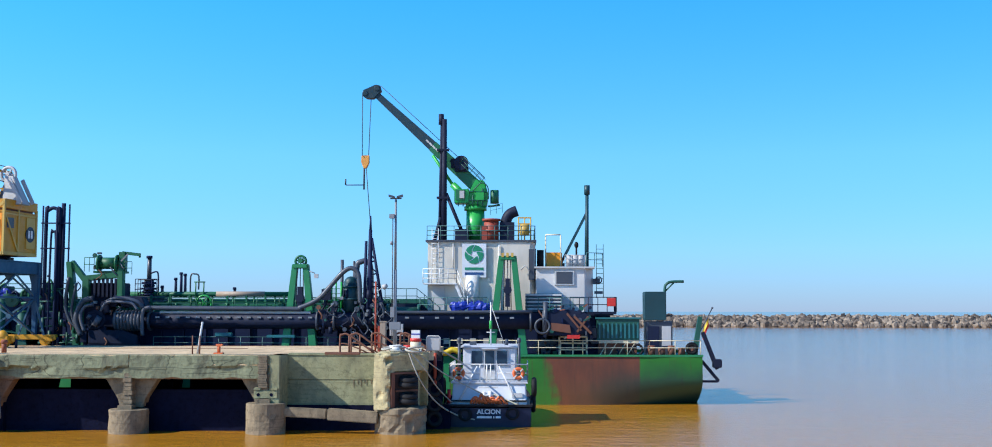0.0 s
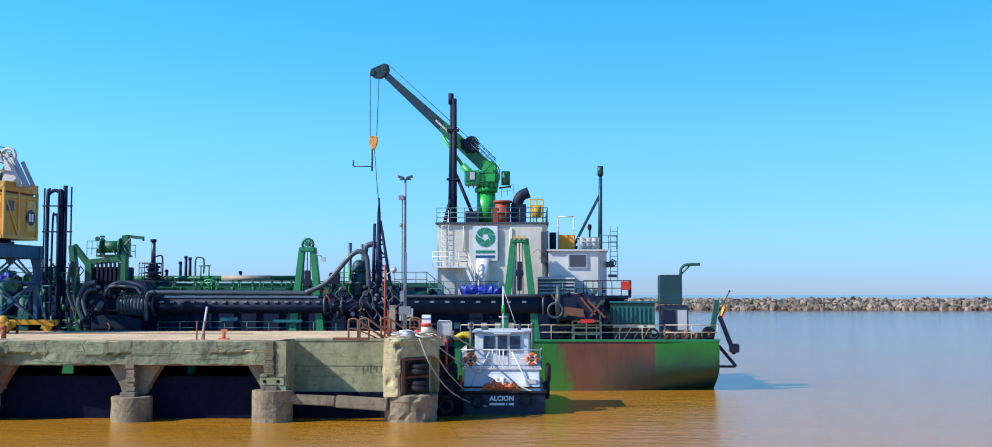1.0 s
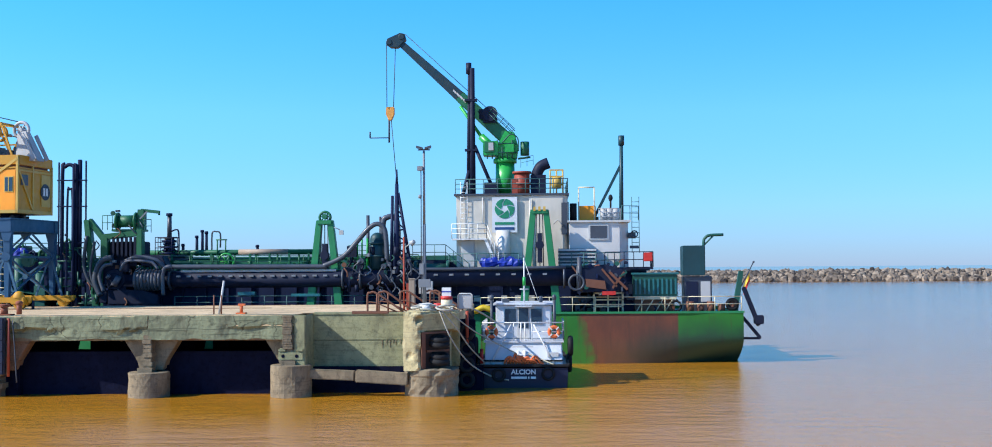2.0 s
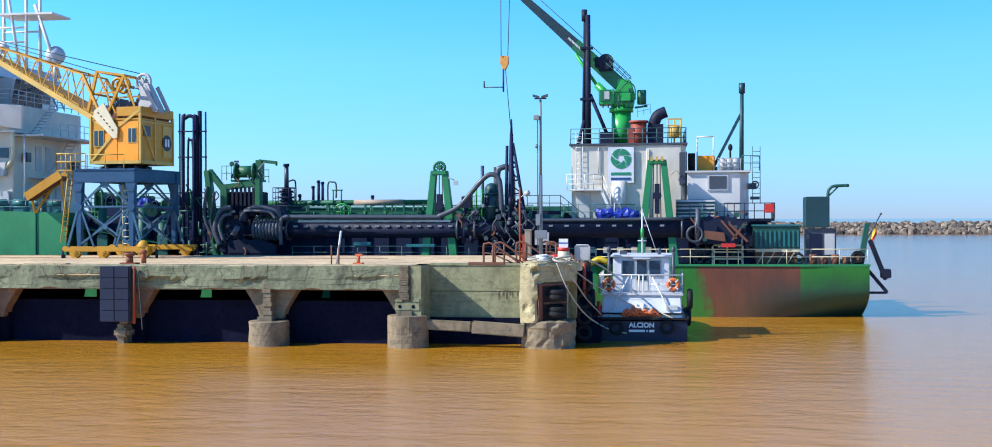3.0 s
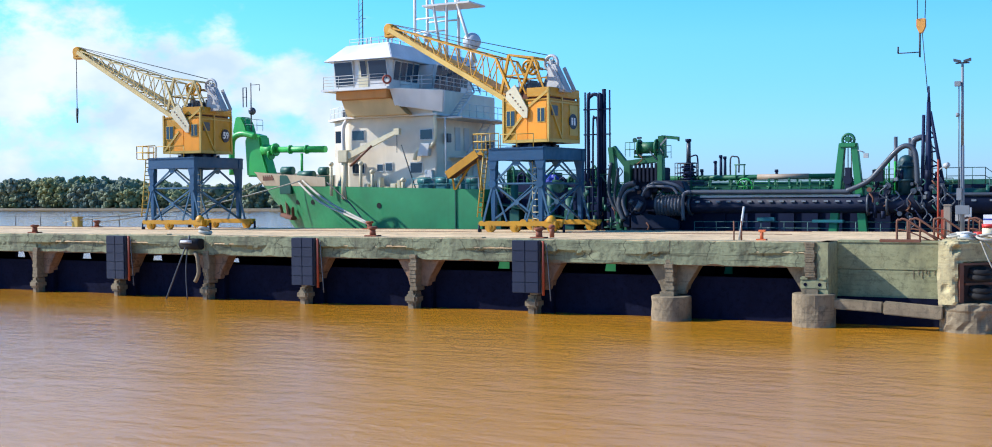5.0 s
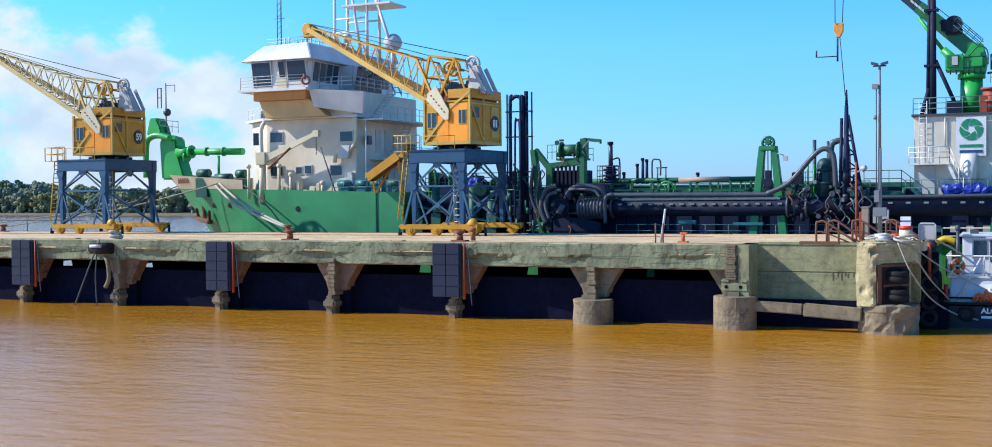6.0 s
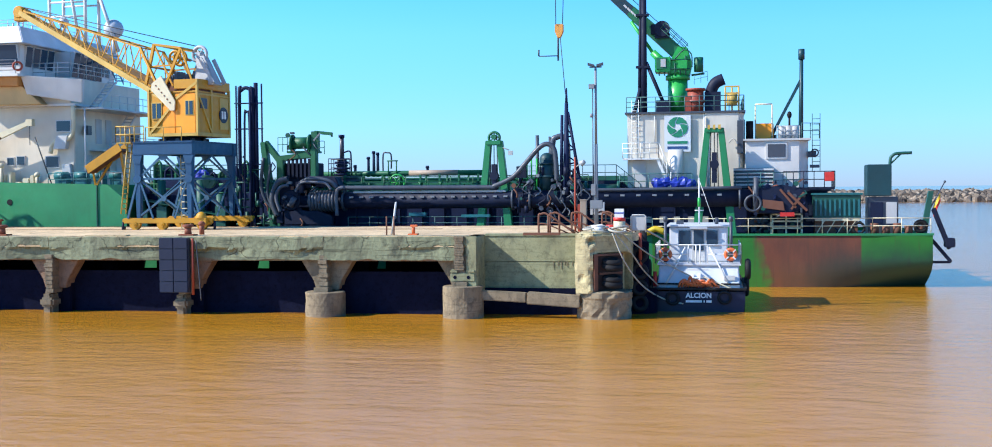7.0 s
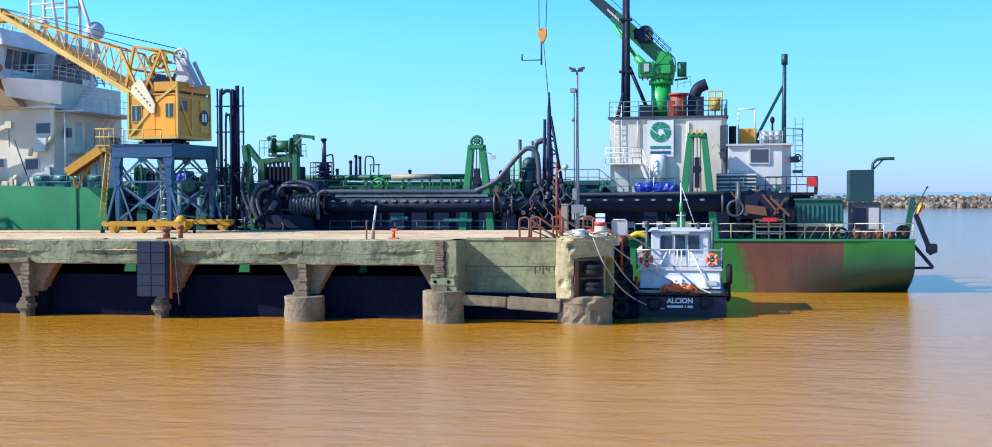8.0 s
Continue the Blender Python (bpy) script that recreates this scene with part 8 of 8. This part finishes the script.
def stair_rail(x, y, mat, w=1.7):
    """Bent tube handrail that runs down from a short level stretch."""
    s = thing("handrail", (x, y, DZ), "rusty brown tubular handrail sloping down to the deck", "handrail", group="corner handrails")
    part("tube", M().tube([(x, y, DZ), (x, y, DZ + 0.95), (x + 0.12, y, DZ + 1.05), (x + 0.5, y, DZ + 1.02), (x + w, y, DZ + 0.05)], 0.055, 8, 4), mat, s)
    part("middle_tube", M().tube([(x, y, DZ + 0.55), (x + 0.45, y, DZ + 0.52), (x + w * 0.85, y, DZ + 0.02)], 0.04, 6, 2).rod((x + 0.5, y, DZ), (x + 0.5, y, DZ + 1.02), 0.05, n=8), mat, s)


for x, y, w in ((-13.0, 63.2, 1.9), (-12.6, 64.6, 1.8), (-11.6, 66.0, 1.9), (-10.3, 66.5, 2.0), (-9.9, 65.6, 1.8)):
    stair_rail(x, y, M_BROWN, w)
solid("red_post", M().box(-11.35, -11.0, 66.6, 66.9, DZ, DZ + 1.5).rod((-11.5, 66.8, DZ), (-11.5, 66.8, 8.4), 0.06, n=8), M_RED, (-11.2, 66.7, DZ), "red steel post with a thin pipe on the dock", "post", bevel=0.02)
solid("electric_box", M().box(-11.15, -10.8, 66.0, 66.35, DZ, DZ + 1.7).box(-11.18, -10.77, 65.97, 66.38, DZ + 1.7, DZ + 1.78), M_FADED, (-11, 66.2, DZ), "faded beige electric cabinet on the dock", "cabinet", bevel=0.03)
solid("sign_plate", M().box(-10.75, -9.95, 67.5, 67.55, DZ + 0.9, DZ + 1.6).rod((-10.35, 67.56, DZ), (-10.35, 67.56, DZ + 1.0), 0.04, n=6), M_LGREY, (-10.35, 67.5, DZ), "grey notice plate on a short post", "sign")
dr = thing("buoy_drum", (-8.65, 62.6, DZ), "white drum with red bands on the corner", "drum")
part("drum", M().rod((-8.75, 62.6, 4.42), (-8.75, 62.6, 5.0), 0.3, n=16), M_CREAMST, dr)
part("lid", M().rod((-8.75, 62.6, 5.0), (-8.75, 62.6, 5.18), 0.31, n=16), M_REDP, dr)
part("cap", M().box(-8.98, -8.52, 62.4, 62.8, 5.18, 5.62), M_WHITEP, dr, "white box on top")
part("band", M().box(-8.99, -8.51, 62.39, 62.81, 5.38, 5.44), M_TARP, dr)
ch = thing("grey_panel", (-7.95, 62.7, 4.42), "grey rounded plastic panel standing on the corner", "panel")
part("panel", M().box(-8.15, -7.42, 62.66, 62.74, 4.5, 5.26), M_LGREY, ch, bevel=0.035)
part("rim", M().tube([(-8.16, 62.64, 4.42), (-8.16, 62.64, 5.22), (-8.08, 62.64, 5.3), (-7.5, 62.64, 5.3), (-7.41, 62.64, 5.22), (-7.41, 62.64, 4.42)], 0.035, 6), M_GREYW, ch)
solid("white_bucket", M().rod((-9.75, 61.7, 4.42), (-9.75, 61.7, 4.78), 0.28, 0.33, 14).rod((-9.75, 61.7, 4.78), (-9.75, 61.7, 4.82), 0.35, 0.35, 14), M_WHITEP, (-9.75, 61.7, 4.42), "white plastic bucket on the corner", "bucket")
solid("red_bucket", M().rod((-9.2, 62.8, 4.42), (-9.2, 62.8, 4.8), 0.2, 0.24, 12), M_REDP, (-9.2, 62.8, 4.42), "red plastic bucket on the corner", "bucket")
rg = random.Random(12)
m = M()
for k in range(9):
    cx_, cy_ = rg.uniform(-10.3, -8.6), rg.uniform(61.3, 62.6)
    m.ring((cx_, cy_, 4.48 + 0.03 * k), (rg.uniform(-0.2, 0.2), rg.uniform(-0.2, 0.2), 1), rg.uniform(0.25, 0.5), 0.06, 16, 6)
solid("rope_coil", m, M_ROPE, (-9.5, 62, 4.42), "heap of pale mooring rope on the corner block", "rope")
# mooring lines


def line(name, pts, r, label, mat=M_ROPE):
    solid(name, M().tube(pts, r, 6, 6), mat, pts[0], label, "rope", group="mooring lines")


line("mooring_line", [(-8.9, 61.3, 4.45), (-8.2, 61.6, 3.6), (-7.6, 63.0, 2.5), (-6.9, 65.0, 1.5)], 0.04, "slack pale mooring line from corner to workboat")
line("mooring_line", [(-9.0, 61.2, 4.45), (-8.4, 61.3, 3.0), (-7.6, 62.6, 1.7), (-6.6, 64.9, 0.8), (-5.6, 64.98, 0.55)], 0.04, "slack pale mooring line from corner to workboat")
line("mooring_line", [(-8.6, 61.5, 4.45), (-7.4, 63.6, 3.3), (-6.0, 65.2, 2.4), (-5.1, 65.7, 1.9)], 0.035, "slack pale mooring line from corner to workboat")
line("mooring_line", [(-7.6, 62.9, 4.6), (-6.8, 65.5, 4.0), (-6.3, 67.5, 3.5)], 0.05, "pale green mooring line to the workboat")
line("mooring_line", [(-52.2, 75.2, DZ + 0.4), (-58.5, 78.6, 6.4), (-63.6, CY - half(-63.6, 8.0) - 0.1, 8.1)], 0.09, "thick pale mooring line from the bow to a bollard")
line("mooring_line", [(-52.4, 75.2, DZ + 0.4), (-58.9, 78.3, 6.3), (-64.2, CY - half(-64.2, 8.0) - 0.1, 8.0)], 0.09, "thick pale mooring line from the bow to a bollard")
line("mooring_line", [(-53.5, 76.8, DZ + 0.2), (-57.0, 79.6, 6.2), (-59.9, 80.6, 7.9)], 0.06, "dark mooring line from the bulwark", M_CABLE)
line("mooring_line", [(-80, 75.2, DZ + 0.4), (-72.5, 80, 6.0), (-63.8, CY - half(-63.8, 8.0) - 0.1, 8.1)], 0.06, "pale mooring line from the bow to a far bollard")
line("mooring_line", [(-84, 75.2, DZ + 0.4), (-74, 81, 6.2), (-70.8, CY - half(-70.8, 8.0) - 0.1, 8.0)], 0.06, "pale mooring line from the bow to a far bollard")

# small things along the dock's front
for x, h in ((-20.95, 1.0), (-20.55, 1.0)):
    solid("iron_post", M().rod((x, 62.2, DZ), (x, 62.2, DZ + h), 0.04, n=8), M_BROWN, (x, 62.2, DZ), "thin rusty iron post on the dock edge", "post", group="edge posts")
solid("leaning_rod", M().rod((-20.7, 62.3, DZ), (-20.45, 62.3, DZ + 1.75), 0.06, n=8), M_GREYW, (-20.7, 62.3, DZ), "pale rod leaning beside the iron posts", "rod")
hy = thing("hydrant", (-19.6, 62.6, DZ), "small orange-red hydrant on the dock", "hydrant")
part("body", M().rod((-19.6, 62.6, DZ), (-19.6, 62.6, DZ + 0.5), 0.09, n=10).box(-19.85, -19.35, 62.4, 62.8, DZ, DZ + 0.07), M_BUOY, hy)
part("head", M().box(-19.75, -19.4, 62.5, 62.7, DZ + 0.42, DZ + 0.54), M_BUOY, hy)
hy2 = thing("hydrant", (-31.9, 63.4, DZ), "weathered orange-red valve stand on the dock", "hydrant")
part("body", M().rod((-31.9, 63.4, DZ), (-31.9, 63.4, DZ + 0.6), 0.14, n=10).ball((-31.9, 63.4, DZ + 0.6), 0.2, 0.2, 0.15), M_RUST, hy2)
solid("timber", M().box(-13.6, -11.7, 61.7, 62.0, DZ, DZ + 0.14), M_BROWN, (-12.6, 61.8, DZ), "dark timber baulk on the dock edge", "timber", bevel=0.02)
# hanging fender roller and ropes at a far pillar
hr = thing("roller_fender", (-56.3, 61, 3.9), "black roller fender hung from the dock edge with ropes", "fender")
part("roller", M().rod((-57.2, 60.75, 3.75), (-55.6, 60.75, 3.75), 0.36, n=16), M_RUBBER, hr)
part("hub", M().rod((-57.0, 60.4, 3.9), (-56.1, 60.4, 3.9), 0.1, n=8), M_LGREY, hr)
part("coil", M().ring((-55.9, 61.5, DZ + 0.2), (0.2, 0, 1), 0.35, 0.12, 16, 6).ring((-56.1, 61.6, DZ + 0.4), (0, 0.3, 1), 0.3, 0.1, 16, 6), M_ROPE, hr)
part("rope", M().tube([(-56.4, 60.6, 4.3), (-57.2, 60.4, 2.4), (-58.4, 60.4, 0.0)], 0.05, 6, 4).tube([(-56.6, 60.6, 3.8), (-56.7, 60.5, 2.0), (-56.6, 60.5, 0.1)], 0.04, 6, 3), M_STEEL, hr)
part("white_pipe", M().tube([(-56.2, 60.8, 3.2), (-55.9, 60.7, 2.9), (-55.8, 60.7, 1.9), (-56.1, 60.7, 1.3)], 0.13, 8, 4), M_PIER, hr)
# low fence on the dock's far edge, past the second crane
fn = thing("dock_fence", (-90, 76.7, DZ), "low thin fence on the dock's far edge", "fence")
for k in range(10):
    x = -72.5 - k * 3.2
    part("post", M().rod((x, 76.7, DZ), (x, 76.7, DZ + 0.95), 0.035, n=6), M_STEEL, fn)
part("bar", M().rod((-72.5, 76.7, DZ + 0.9), (-101.3, 76.7, DZ + 0.9), 0.02, n=5), M_STEEL, fn)
solid("yellow_box", M().box(-83.4, -82.7, 75.6, 76.2, DZ, DZ + 0.8).box(-83.45, -82.65, 75.55, 76.25, DZ + 0.8, DZ + 0.88), M_PALEYEL, (-83, 76, DZ), "small yellow box on the dock", "box", bevel=0.02)
